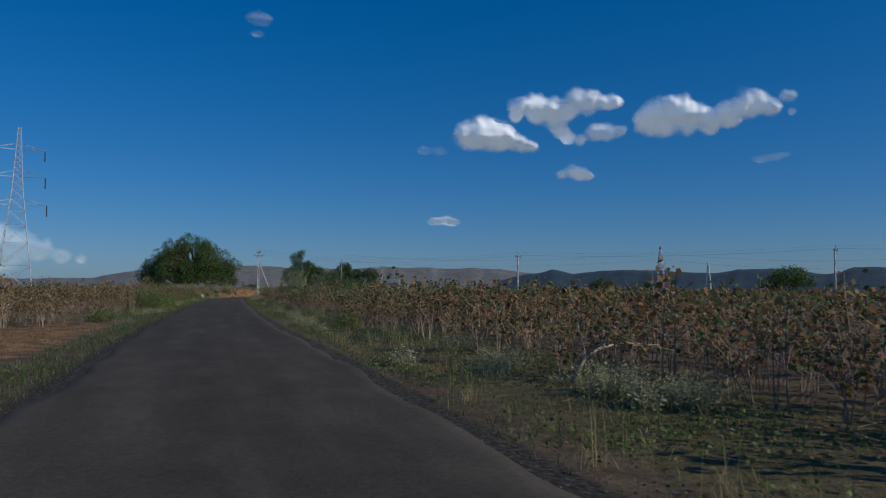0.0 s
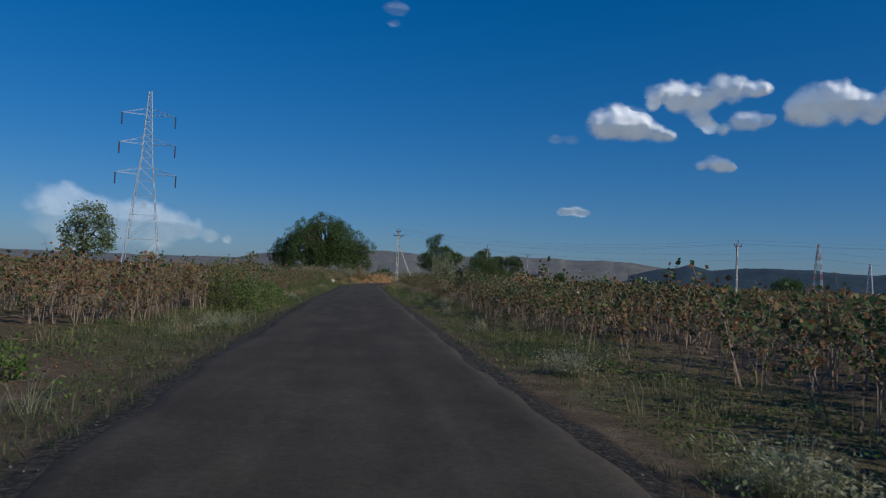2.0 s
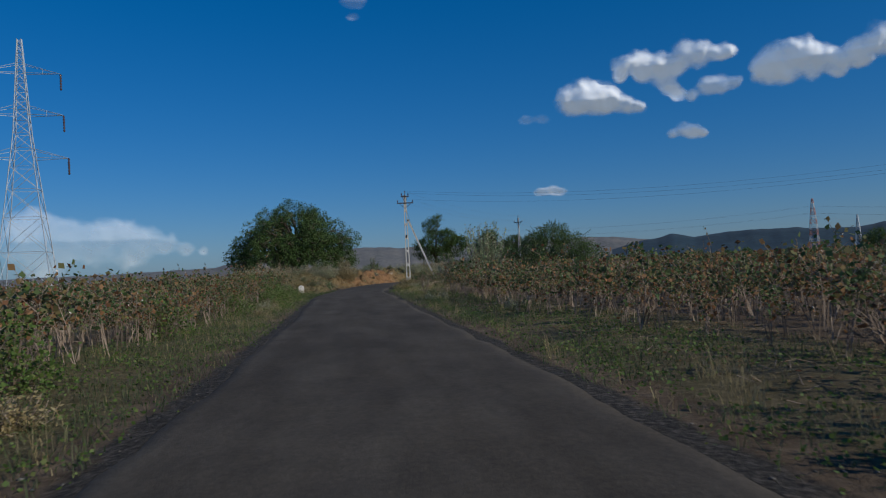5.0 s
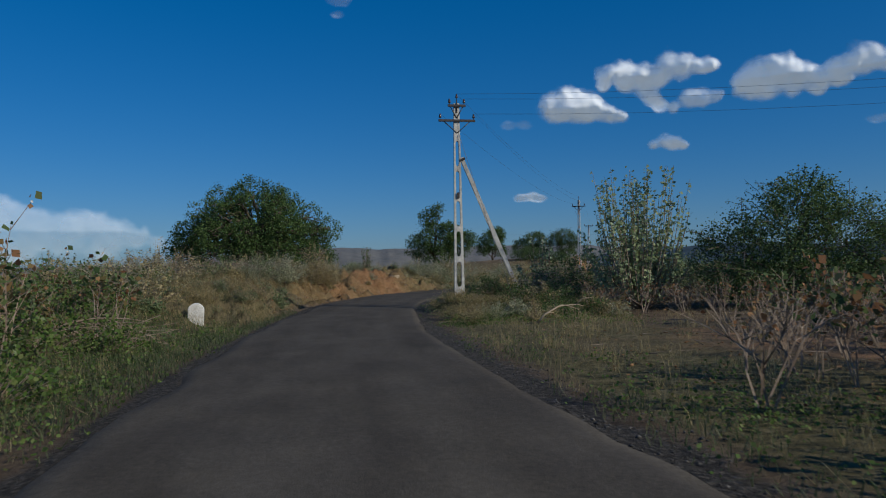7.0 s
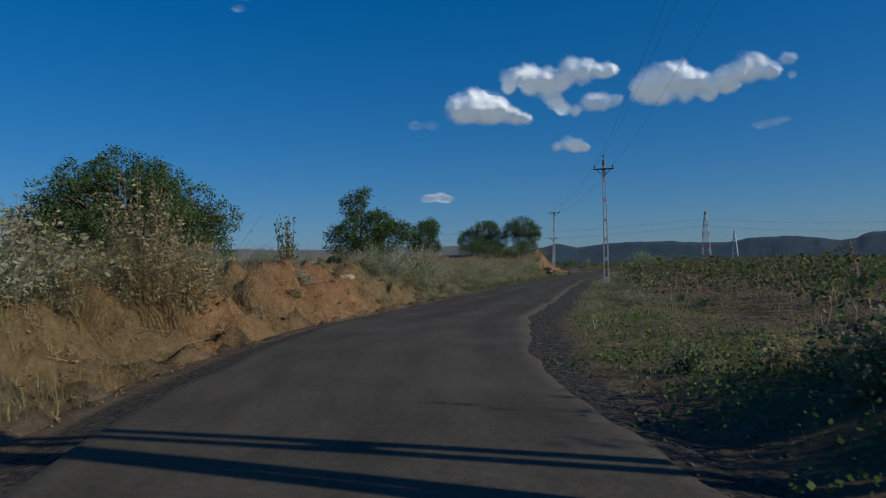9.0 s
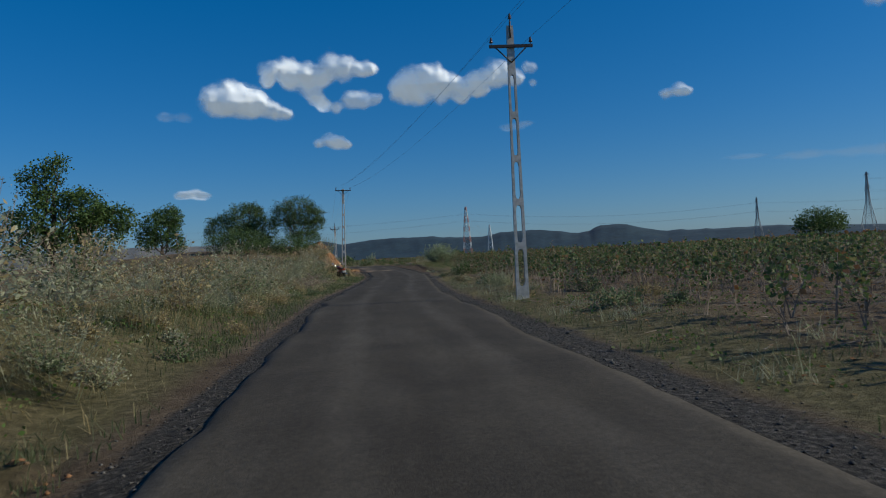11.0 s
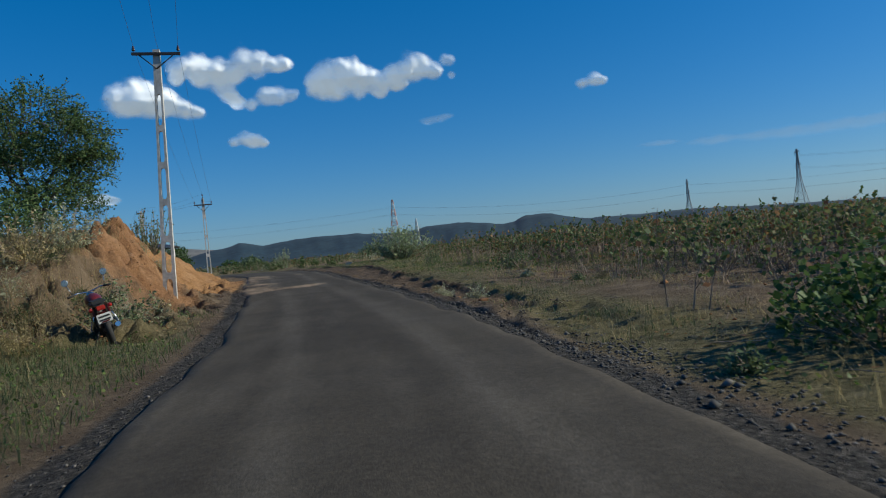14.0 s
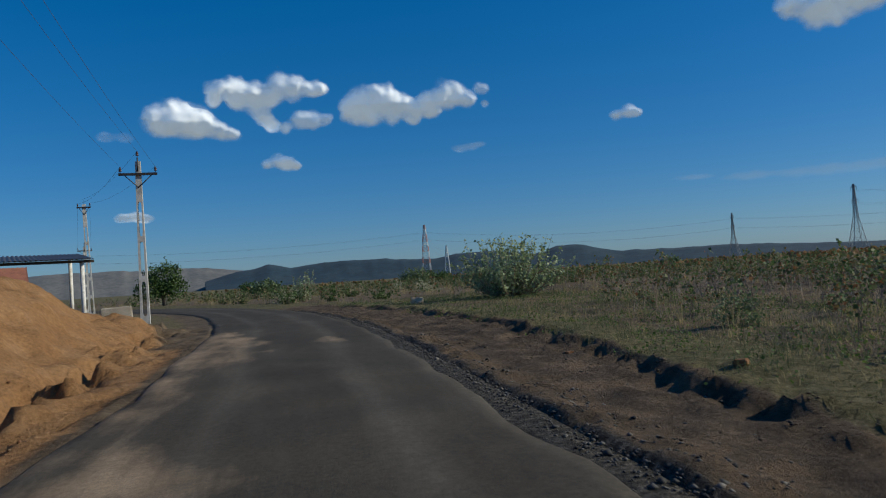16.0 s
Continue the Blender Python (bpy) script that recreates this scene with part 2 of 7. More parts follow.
CHROME = surface("chrome", [(0.55, 0.55, 0.56), (0.7, 0.7, 0.7)], 0.2, 6, 40, 0.0, 0, 0.95)
PAINT = surface("maroon_paint", [(0.10, 0.012, 0.014), (0.16, 0.02, 0.02)], 0.3, 5, 40, 0.0)
VINYL = surface("black_vinyl", [(0.015, 0.015, 0.016), (0.03, 0.03, 0.03)], 0.6, 8, 60, 0.2, 0.002)
LAMP_RED = surface("red_lens", [(0.35, 0.02, 0.015), (0.45, 0.03, 0.02)], 0.2, 5, 40, 0.0)
PLATE = surface("plate_white", [(0.6, 0.6, 0.56), (0.75, 0.74, 0.7)], 0.5, 5, 40, 0.0)
# Both hill colours have the blue-grey of distance haze painted in.
HILL_FAR = surface("haze_tinted_blue_hill", [(0.010, 0.033, 0.055), (0.017, 0.045, 0.068), (0.03, 0.058, 0.075)], 1.0, 0.012, 0.06, 0.0)
HILL_BROWN = surface("haze_tinted_brown_hill", [(0.115, 0.122, 0.125), (0.15, 0.15, 0.146), (0.19, 0.182, 0.168)], 1.0, 0.012, 0.08, 0.0)


# ---- mesh tools ----


class Soup:
    """Loose polygons gathered as arrays and made into one mesh."""

    def __init__(self):
        self.chunks = []

    def add(self, polys, slot=0):
        polys = np.asarray(polys, float)
        if polys.size:
            self.chunks.append((polys.reshape(-1, polys.shape[-2], 3), slot))
        return self

    def mesh(self, name, mats, smooth=False):
        me = bpy.data.meshes.new(name)
        verts = np.concatenate([c.reshape(-1, 3) for c, _ in self.chunks])
        sizes = np.concatenate([np.full(len(c), c.shape[1]) for c, _ in self.chunks])
        slots = np.concatenate([np.full(len(c), s) for c, s in self.chunks])
        me.vertices.add(len(verts))
        me.vertices.foreach_set("co", verts.astype(np.float32).ravel())
        me.loops.add(len(verts))
        me.loops.foreach_set("vertex_index", np.arange(len(verts), dtype=np.int32))
        me.polygons.add(len(sizes))
        me.polygons.foreach_set("loop_start", np.r_[0, np.cumsum(sizes)[:-1]].astype(np.int32))
        me.polygons.foreach_set("material_index", slots.astype(np.int32))
        if smooth:
            me.polygons.foreach_set("use_smooth", np.ones(len(sizes), bool))
        for m in mats:
            me.materials.append(m)
        me.update(calc_edges=True)
        return me


def grid_mesh(name, pts, material, attrs=None, smooth=True):
    """A sheet of rows x columns points."""
    r, c = pts.shape[:2]
    me = bpy.data.meshes.new(name)
    i = np.arange(r * c).reshape(r, c)
    quads = np.stack([i[:-1, :-1], i[:-1, 1:], i[1:, 1:], i[1:, :-1]], -1).reshape(-1, 4)
    me.vertices.add(r * c)
    me.vertices.foreach_set("co", pts.reshape(-1).astype(np.float32))
    me.loops.add(quads.size)
    me.loops.foreach_set("vertex_index", quads.ravel().astype(np.int32))
    me.polygons.add(len(quads))
    me.polygons.foreach_set("loop_start", np.arange(0, quads.size, 4, dtype=np.int32))
    me.polygons.foreach_set("use_smooth", np.full(len(quads), smooth))
    me.materials.append(material)
    for key, value in (attrs or {}).items():
        flat = value.ndim == 2
        a = me.attributes.new(key, "FLOAT" if flat else "FLOAT_VECTOR", "POINT")
        a.data.foreach_set("value" if flat else "vector", value.reshape(-1).astype(np.float32))
    me.update(calc_edges=True)
    return me


def part(name, bm, material, parent, label=""):
    """Links a bmesh (or a mesh) as one mesh object under a thing or a part."""
    if isinstance(bm, bmesh.types.BMesh):
        me = bpy.data.meshes.new(name)
        bm.to_mesh(me)
        bm.free()
        me.materials.append(material)
    else:
        me = bm
    ob = new(name, me)
    ob.parent = parent
    if label:
        tagged(ob, label)
    return ob


def box(bm, lo, hi, m=None, bevel=0.0):
    made = bmesh.ops.create_cube(bm, size=1.0)["verts"]
    lo, hi = Vector(lo), Vector(hi)
    for v in made:
        v.co = Vector([lo[k] + (v.co[k] + 0.5) * (hi[k] - lo[k]) for k in range(3)])
    if bevel:
        edges = list({e for v in made for e in v.link_edges})
        made = bmesh.ops.bevel(bm, geom=edges, offset=bevel, segments=2, affect="EDGES")["verts"]
    if m is not None:
        bmesh.ops.transform(bm, matrix=m, verts=[v for v in made if v.is_valid])
    return bm


def tube(bm, points, radii, sides=8, caps=True):
    """A round bar along points."""
    pts = [Vector(p) for p in points]
    radii = radii if hasattr(radii, "__len__") else [radii] * len(pts)
    rings = []
    for k, p in enumerate(pts):
        way = (pts[min(k + 1, len(pts) - 1)] - pts[max(k - 1, 0)]).normalized()
        side = way.cross(Vector((0, 0, 1)) if abs(way.z) < 0.95 else Vector((1, 0, 0))).normalized()
        up = side.cross(way)
        rings.append([bm.verts.new(p + (side * math.cos(a) + up * math.sin(a)) * radii[k])
                      for a in (2 * math.pi * n / sides for n in range(sides))])
    for a, b in zip(rings, rings[1:]):
        for n in range(sides):
            f = bm.faces.new((a[n], a[(n + 1) % sides], b[(n + 1) % sides], b[n]))
            f.smooth = True
    if caps:
        bm.faces.new(rings[0][::-1])
        bm.faces.new(rings[-1])
    return bm


def lathe(bm, profile, m=None, sides=16):
    """A turned shape: (radius, height) pairs round the z axis."""
    rings = [[bm.verts.new((r * math.cos(a), r * math.sin(a), z)) for a in (2 * math.pi * n / sides for n in range(sides))]
             for r, z in profile]
    for a, b in zip(rings, rings[1:]):
        for n in range(sides):
            bm.faces.new((a[n], a[(n + 1) % sides], b[(n + 1) % sides], b[n])).smooth = True
    bm.faces.new(rings[0][::-1])
    bm.faces.new(rings[-1])
    if m is not None:
        bmesh.ops.transform(bm, matrix=m, verts=[v for ring in rings for v in ring])
    return bm


def value_noise(x, y, size, seed=0):
    """Smooth noise from 0 to 1 on a lattice of that size."""
    gx, gy = np.asarray(x, float) / size, np.asarray(y, float) / size
    ix, iy = np.floor(gx).astype(np.int64), np.floor(gy).astype(np.int64)
    fx, fy = gx - ix, gy - iy
    fx, fy = fx * fx * (3 - 2 * fx), fy * fy * (3 - 2 * fy)

    def h(a, b):
        n = (a * 374761393 + b * 668265263 + seed * 974711) & 0x7FFFFFFF
        n = ((n ^ (n >> 13)) * 1274126177) & 0x7FFFFFFF
        return ((n ^ (n >> 16)) & 0xFFFF) / 65535.0

    return (h(ix, iy) * (1 - fx) + h(ix + 1, iy) * fx) * (1 - fy) + (h(ix, iy + 1) * (1 - fx) + h(ix + 1, iy + 1) * fx) * fy


def layered(x, y, size, seed=0, n=3):
    return sum(value_noise(x, y, size / 2 ** k, seed + k) * 0.5 ** k for k in range(n)) / sum(0.5 ** k for k in range(n))


def step(a, b, x):
    t = np.clip((np.asarray(x, float) - a) / (b - a), 0, 1)
    return t * t * (3 - 2 * t)


# ---- the lane and the lie of the land ----
# y, x and height of the lane's middle
LANE = np.array([
    (-400, 68, 0.0), (-60, 10.4, 0.0), (-20, 3.6, 0.02), (0, 0.2, 0.05), (14, -2.2, 0.08), (28, -4.55, 0.03), (42, -6.65, 0.02), (56, -8.7, -0.03),
    (70, -10.6, -0.11), (84, -12.5, -0.19), (98, -14.45, -0.2), (105, -15.4, -0.24), (112, -16.05, -0.34), (119, -16.35, -0.38), (126, -16.05, -0.32),
    (133, -14.45, -0.28), (140, -11.75, -0.31), (154, -6.2, -0.34), (168, -0.55, -0.36), (182, 5.9, -0.45), (196, 12.25, -0.44),
    (205, 15.6, -0.36), (215, 18.9, -0.22), (223, 21.7, -0.15), (231, 24.3, -0.12), (240, 26.4, -0.12), (252, 28.0, -0.15), (270, 27.5, -0.2),
    (300, 22.0, -0.3), (360, 0.0, -0.4), (500, -70, -0.5)])


def _glide(col):
    """A smooth curve through the lane's rows (cubic, tangents from the neighbours)."""
    ys, vs = LANE[:, 0], LANE[:, col]
    slope = np.gradient(vs, ys)

    def f(y):
        y = np.clip(np.asarray(y, float), ys[0], ys[-1])
        k = np.clip(np.searchsorted(ys, y) - 1, 0, len(ys) - 2)
        h = ys[k + 1] - ys[k]
        t = (y - ys[k]) / h
        return ((1 + 2 * t) * (1 - t) ** 2 * vs[k] + t * (1 - t) ** 2 * h * slope[k]
                + t * t * (3 - 2 * t) * vs[k + 1] + t * t * (t - 1) * h * slope[k + 1])
    return f


lane_x, lane_z = _glide(1), _glide(2)


def lane_cos(y):
    d = (lane_x(np.asarray(y) + 0.5) - lane_x(np.asarray(y) - 0.5))
    return 1 / np.sqrt(1 + d * d)


def across(x, y):
    """Distance from the lane's middle, to the right."""
    return (x - lane_x(y)) * lane_cos(y)


def bank(y):
    """Height, foot and breadth of the earth bank on the left."""
    a = np.interp(y, [100, 108, 116, 122, 135, 145, 160, 190, 198, 204, 214, 222, 232, 236, 240],
                  [0, 0.45, 1.0, 1.1, 1.15, 1.4, 0.8, 0.65, 0.85, 1.6, 2.7, 2.1, 1.8, 0.5, 0.05])
    foot = np.interp(y, [100, 116, 124, 130, 138, 150, 190, 196, 200, 204, 207, 211, 213, 222, 227, 232, 246], [-3.4, -3.0, -2.75, -2.8, -2.8, -3.2, -3.4, -4.2, -5.0, -4.0, -2.9, -2.9, -3.4, -3.3, -2.9, -3.0, -5])
    wide = np.interp(y, [100, 118, 124, 140, 150, 190, 202, 208, 220, 234], [4, 3.0, 2.5, 2.1, 3.6, 3.8, 2.6, 2.8, 3.4, 4.2])
    return a, foot, wide


def strip_edge(y):
    """How far from the lane's middle the dug strip reaches."""
    return np.interp(y, [194, 206, 214, 221, 230], [3.6, 3.7, 4.25, 4.95, 5.3])


def land(x, y):
    """Height of the ground."""
    x, y = np.asarray(x, float), np.asarray(y, float)
    u, z = across(x, y), lane_z(y)
    off = step(2.2, 5.5, np.abs(u))
    z = z - 0.05 - 0.05 * step(1.9, 2.5, np.abs(u)) * (1 - step(3.0, 4.5, np.abs(u)))
    rough_near = step(2.3, 3.4, np.abs(u))
    z = z + rough_near * (layered(x, y, 1.1, 3) - 0.5) * 0.13 + off * (layered(x, y, 9, 5) - 0.5) * 0.3
    a, foot, wide = bank(y)
    wob = (layered(x, y, 2.6, 11) - 0.5) * 1.3
    up = step(0, 1, (foot + wob * 0.5 - u) / wide)
    up = np.where(y > 195, up ** 1.35, up)
    behind = 1 - 0.6 * step(16, 45, -u)
    z = z + a * up * behind + a * up * (layered(x, y, 1.6, 21) - 0.5) * 0.55 * (1 - step(12, 20, -u)) + step(0.15, 0.6, up) * step(199, 204, y) * (1 - step(234, 238, y)) * (layered(x, y, 0.9, 23) - 0.5) * (0.35 + 0.7 * (1 - step(0.5, 0.9, up))) * (1 - 0.6 * step(216, 222, y))
    z = z + step(0.1, 0.4, up) * (1 - step(0.9, 1.0, up) * 0.6) * step(114, 120, y) * (1 - step(148, 156, y)) * (layered(x, y, 0.8, 25) - 0.5) * 0.42
    z = z + 0.09 * np.exp(-((u - 2.6) / 0.45) ** 2) * step(192, 197, y) * (1 - step(240, 248, y)) * (0.4 + 1.2 * layered(x, y, 1.0, 27))
    gully = np.exp(-((y - 212.2 - 0.35 * (u + 3)) / 0.55) ** 2) * step(2.9, 3.6, -u) * (1 - step(5.5, 7.0, -u))
    z = z - 0.55 * gully - 0.5 * np.exp(-((x - 12.4) ** 2 + (y - 208.6) ** 2) / 0.7)
    z = z + 0.72 * np.exp(-((x + 11.6) / 3.0) ** 2 - ((y - 121.0) / 3.2) ** 2) * step(2.3, 3.9, u)
    z = z + 0.55 * np.exp(-((x - 20.4) / 1.3) ** 2 - ((y - 235.2) / 2.2) ** 2) * step(2.6, 4.0, -u)
    cut = step(193, 199, y) * (1 - step(246, 256, y))
    edge = strip_edge(y) + (layered(x, y, 2.4, 31) - 0.5) * 0.9 + (layered(x, y, 0.7, 37) - 0.5) * 0.6
    z = z + cut * (-0.07 * step(2.4, 2.9, u) + 0.13 * step(edge, edge + 0.2, u)) * (u > 0)
    return z


def soil_masks(x, y):
    """Where the soil is red, sandy, muddy, gritty or littered."""
    u = across(x, y)
    a, foot, wide = bank(y)
    on_bank = step(0, 1, (foot + 0.4 + 0.5 * (y > 200) + 0.6 * step(120, 124, y) * (1 - step(146, 152, y)) - u) / wide) * (a > 0.2)
    face = step(123, 128, y) * np.clip(on_bank * (1 - step(wide + 0.6, wide + 2.2, foot - u)), 0, 1) * step(0.3, 0.8, a)
    left_bare = step(3.0, 3.8, -u) * (1 - step(5.6, 6.8, -u)) * (1 - step(26, 34, y))
    right_bare = step(101, 105, y) * (1 - step(111, 115, y)) * step(3.6, 4.6, u) * (1 - step(8, 11, u))
    late_bare = step(138, 156, y) * (1 - step(200, 206, y)) * step(3.8, 5.0, u) * (1 - step(10, 13, u))
    red = np.clip(0.3 * step(3.5, 6, np.abs(u)) * (y < 110) + 0.3 * left_bare + 0.12 * right_bare + 0.12 * late_bare + 0.85 * face * (1 - step(217, 224, y)) * (1 - step(188, 194, y) * (1 - step(204, 208, y))), 0, 1)
    sand = np.clip(face * step(214, 220, y) * 1.1 + on_bank * step(214, 220, y) * (1 - step(238, 246, y)), 0, 1)
    sand = np.maximum(sand, 0.8 * step(212, 218, y) * (1 - step(226, 231, y)) * step(1.8, 2.6, -u) * (1 - step(10, 14, -u)))
    sand = np.maximum(sand, 0.52 * left_bare)
    mud = step(193, 199, y) * (1 - step(246, 256, y)) * step(2.3, 2.7, u) * (1 - step(-0.1, 0.4, u - strip_edge(y)))
    grit = np.where(y < 118, (1 - step(2.2, 2.6 + 0.5 * step(92, 100, y) * (u > 0), np.abs(u))) * 0.75, (1 - step(2.2, 2.75, np.abs(u))) * 0.9) * np.where((y > 213.5) & (u < 0), 0.2, 1)
    grit = np.maximum(grit, 0.6 * step(122, 130, y) * (1 - step(160, 176, y)) * step(0, 0.5, u) * (1 - step(2.5, 3.2, u)))
    grit = grit * (1 - step(120, 124, y) * (1 - step(144, 150, y)) * step(2.35, 2.6, -u))
    litter = np.clip(0.6 * step(2.4, 3.2, np.abs(u)) * (1 - step(5.0, 8.0, np.abs(u))) - 0.6 * left_bare - 0.15 * face - mud - sand + 0.28 * step(130, 150, y) * (u > 0) - 0.5 * late_bare
                     + 0.4 * (1 - step(9, 14, -u)) * (u < -4) * (y > 145) * (y < 200) + 0.5 * step(20, 120, np.abs(u)) + 0.25 * step(4, 7, np.abs(u)) * (y < 130) + 0.5 * step(0.9, 1.3, (foot - u) / wide) * (y < 212), 0, 1)
    litter = litter * (1 - step(204, 208, y) * (1 - step(236, 240, y)) * step(2.3, 2.8, -u) * (1 - step(9, 12, -u)))
    return dict(red=red, sand=sand, mud=mud, grit=grit, litter=litter)


# Stretches of broken earth, modelled finer: name, y from and to, distance across from and to, mesh width
EARTH = [("earth_bank", 113.0, 151.0, -7.6, -2.5, 0.13), ("earth_heap", 199.0, 237.0, -9.0, -1.75, 0.10), ("dug_strip", 191.0, 248.0, 2.2, 7.0, 0.11)]


def ruts(x, y):
    """Cleated wheel marks pressed into the sandy toe of the heap."""
    z = 0 * x
    for (ax, ay), (bx, by), w in (((15.4, 214.4), (18.6, 222.0), 0.28), ((15.9, 212.4), (17.6, 217.3), 0.28)):
        n = math.hypot(bx - ax, by - ay)
        s = ((x - ax) * (bx - ax) + (y - ay) * (by - ay)) / n
        v = ((x - ax) * (by - ay) - (y - ay) * (bx - ax)) / n + 0.25 * np.sin(s * 0.6)
        band = step(0, 0.5, s) * (1 - step(n - 0.5, n, s)) * (1 - step(w, w + 0.12, np.abs(v)))
        z = z - band * (0.05 + 0.055 * np.sin((s + np.abs(v) * 0.5) * 2 * np.pi / 0.34)) + 0.06 * np.exp(-((np.abs(v) - w - 0.12) / 0.1) ** 2) * step(0, 0.5, s) * (1 - step(n - 0.5, n, s))
    return z


def broken(name, x, y, u):
    """Fine relief of the broken earth."""
    lumps, crumbs = layered(x, y, 0.55, 201) - 0.5, layered(x, y, 0.26, 211, 2) - 0.5
    crag = np.abs(layered(x, y, 1.3, 221) - 0.5) * 2
    if name == "dug_strip":
        berm = np.exp(-((u - 2.6) / 0.5) ** 2)
        lip = np.exp(-((u - strip_edge(y) - 0.2) / 0.5) ** 2)
        bed = step(2.6, 3.0, u) * (1 - step(0, 0.3, u - strip_edge(y)))
        return (0.02 + 0.1 * berm + 0.07 * lip + 0.06 * bed) * lumps + (0.02 + 0.2 * berm + 0.16 * lip + 0.08 * bed) * crumbs
    if name == "earth_heap":
        sandy = step(215, 219, y) * step(3.4, 4.2, -u)
        rise = 0.12 + 0.88 * step(2.6, 3.8, -u)
        return rise * ((0.8 - 0.56 * sandy) * lumps + (0.55 - 0.36 * sandy) * crumbs - (1 - 0.85 * sandy) * 0.45 * (1 - step(0.0, 0.28, crag))) + ruts(x, y)
    return 0.75 * lumps + 0.6 * crumbs - 0.35 * (1 - step(0.0, 0.3, crag))


def rim_of(y0, y1, u0, u1, y, w):
    return np.minimum(np.minimum(step(0, 1.2, y - y0), step(0, 1.2, y1 - y)), np.minimum(step(0, 0.5, w - u0), step(0, 0.8, u1 - w)))


def earth_top(x, y):
    """Height of the ground with the fine relief of the broken earth."""
    x, y = np.asarray(x, float), np.asarray(y, float)
    z, u = land(x, y), across(x, y)
    for name, y0, y1, u0, u1, _ in EARTH:
        z = z + np.clip(rim_of(y0, y1, u0, u1, y, u), 0, 1) * broken(name, x, y, u)
    return z


def build_earth():
    for name, y0, y1, u0, u1, d in EARTH:
        y, w = np.meshgrid(np.arange(y0, y1, d * 1.3), np.arange(u0, u1, d), indexing="ij")
        x = lane_x(y) + w / lane_cos(y)
        u = across(x, y)
        rim = rim_of(y0, y1, u0, u1, y, w)
        z = land(x, y) + rim * broken(name, x, y, u) + 0.02 - 0.10 * (1 - step(0, 0.4, rim))
        me = grid_mesh(name, np.stack([x, y, z], -1), SOIL, soil_masks(x, y))
        tagged(new("ground_" + name, me), {"earth_bank": "rough cut bank of red earth beside the lane", "earth_heap": "rugged heap of dug orange earth and sand",
                                           "dug_strip": "freshly dug muddy strip with a crumbling edge"}[name], "earth", kind="structure")


def build_ground():
    ys = np.concatenate([-np.geomspace(8, 900, 26)[::-1], np.arange(-7, 110, 0.95), np.arange(110, 150, 0.55), np.arange(150, 194, 0.85), np.arange(194, 240, 0.5), np.arange(240, 262, 0.7), 262 + np.geomspace(0.6, 4700, 60)])
    us = np.concatenate([-np.geomspace(14, 4500, 44)[::-1], np.arange(-13.8, 4.3, 0.26), np.arange(4.4, 13.9, 0.3), np.geomspace(14, 4500, 44)])
    y, w = np.meshgrid(ys, us, indexing="ij")
    x = lane_x(y) + w / lane_cos(y)
    z = land(x, y)
    u = across(x, y)
    for _, y0, y1, u0, u1, _d in EARTH:
        z = z - 0.35 * step(0.4, 1.2, y - y0) * step(0.4, 1.2, y1 - y) * step(0.15, 0.5, w - u0) * step(0.3, 0.8, u1 - w)
    me = grid_mesh("ground", np.stack([x, y, z], -1), SOIL, soil_masks(x, y))
    tagged(new("ground", me), "dry reddish farmland soil with gravelly verges and an earth bank", "ground", kind="structure")


def build_road():
    ys = np.concatenate([np.linspace(-400, -12, 40), np.arange(-10, 262, 0.3), np.linspace(263, 480, 80)])
    ks = np.linspace(-1, 1, 29)
    y, k = np.meshgrid(ys, ks, indexing="ij")
    left = -2.08 + (layered(y * 0 + 3, y, 1.6, 41, 4) - 0.5) * 0.42
    right = 2.08 + (layered(y * 0 + 9, y, 1.6, 47, 4) - 0.5) * 0.42
    u = np.where(k < 0, -k * left, k * right)
    x = lane_x(y) + u / lane_cos(y)
    drop = step(0.93, 1.0, np.abs(k))
    z = lane_z(y) + 0.012 * (1 - k * k) - 0.10 * drop + (layered(x, y, 1.2, 51) - 0.5) * 0.004
    track = np.exp(-((np.abs(u - 0.05) - 0.85 + 0.25 * (layered(u * 0, y, 9, 57) - 0.5)) / 0.2) ** 2) * (0.4 + 1.2 * layered(u * 2, y * 0.4, 1.2, 59))
    dust = np.clip(0.22 + 0.16 * step(50, 100, y) * (1 - step(120, 150, y)) + 0.08 * track + 0.22 * track * step(120, 170, y) + 0.2 * step(1.5, 2.1, np.abs(u)), 0, 1)
    blot = layered(x, y, 2.2, 61)
    streak = layered(u * 2.2, y * 0.5, 1.6, 63)
    fine = layered(x, y, 0.8, 67)
    left = step(206.5, 210, y) * (1 - step(228, 236, y)) * (1 - step(-1.8, 0.1, u + (blot - 0.5) * 2.4))
    fan = np.exp(-((y - 210.6 - 0.5 * u) / 1.1) ** 2) * (1 - step(0.6, 1.8, u)) + np.exp(-((y - 226.5 + 0.9 * u) / 1.3) ** 2) * (1 - step(0.9, 1.9, u))
    sand = np.clip(0.55 * left + 0.55 * fan * step(0.3, 0.6, streak), 0, 0.7) * (0.35 + 1.25 * fine)
    me = grid_mesh("road", np.stack([x, y, z], -1), ASPHALT, dict(dust=dust, sand=sand, lane=np.stack([u, y, 0 * y], -1)))
    tagged(new("road", me), "narrow worn grey asphalt lane with ragged edges", "road", kind="structure")


build_ground()
build_earth()
build_road()


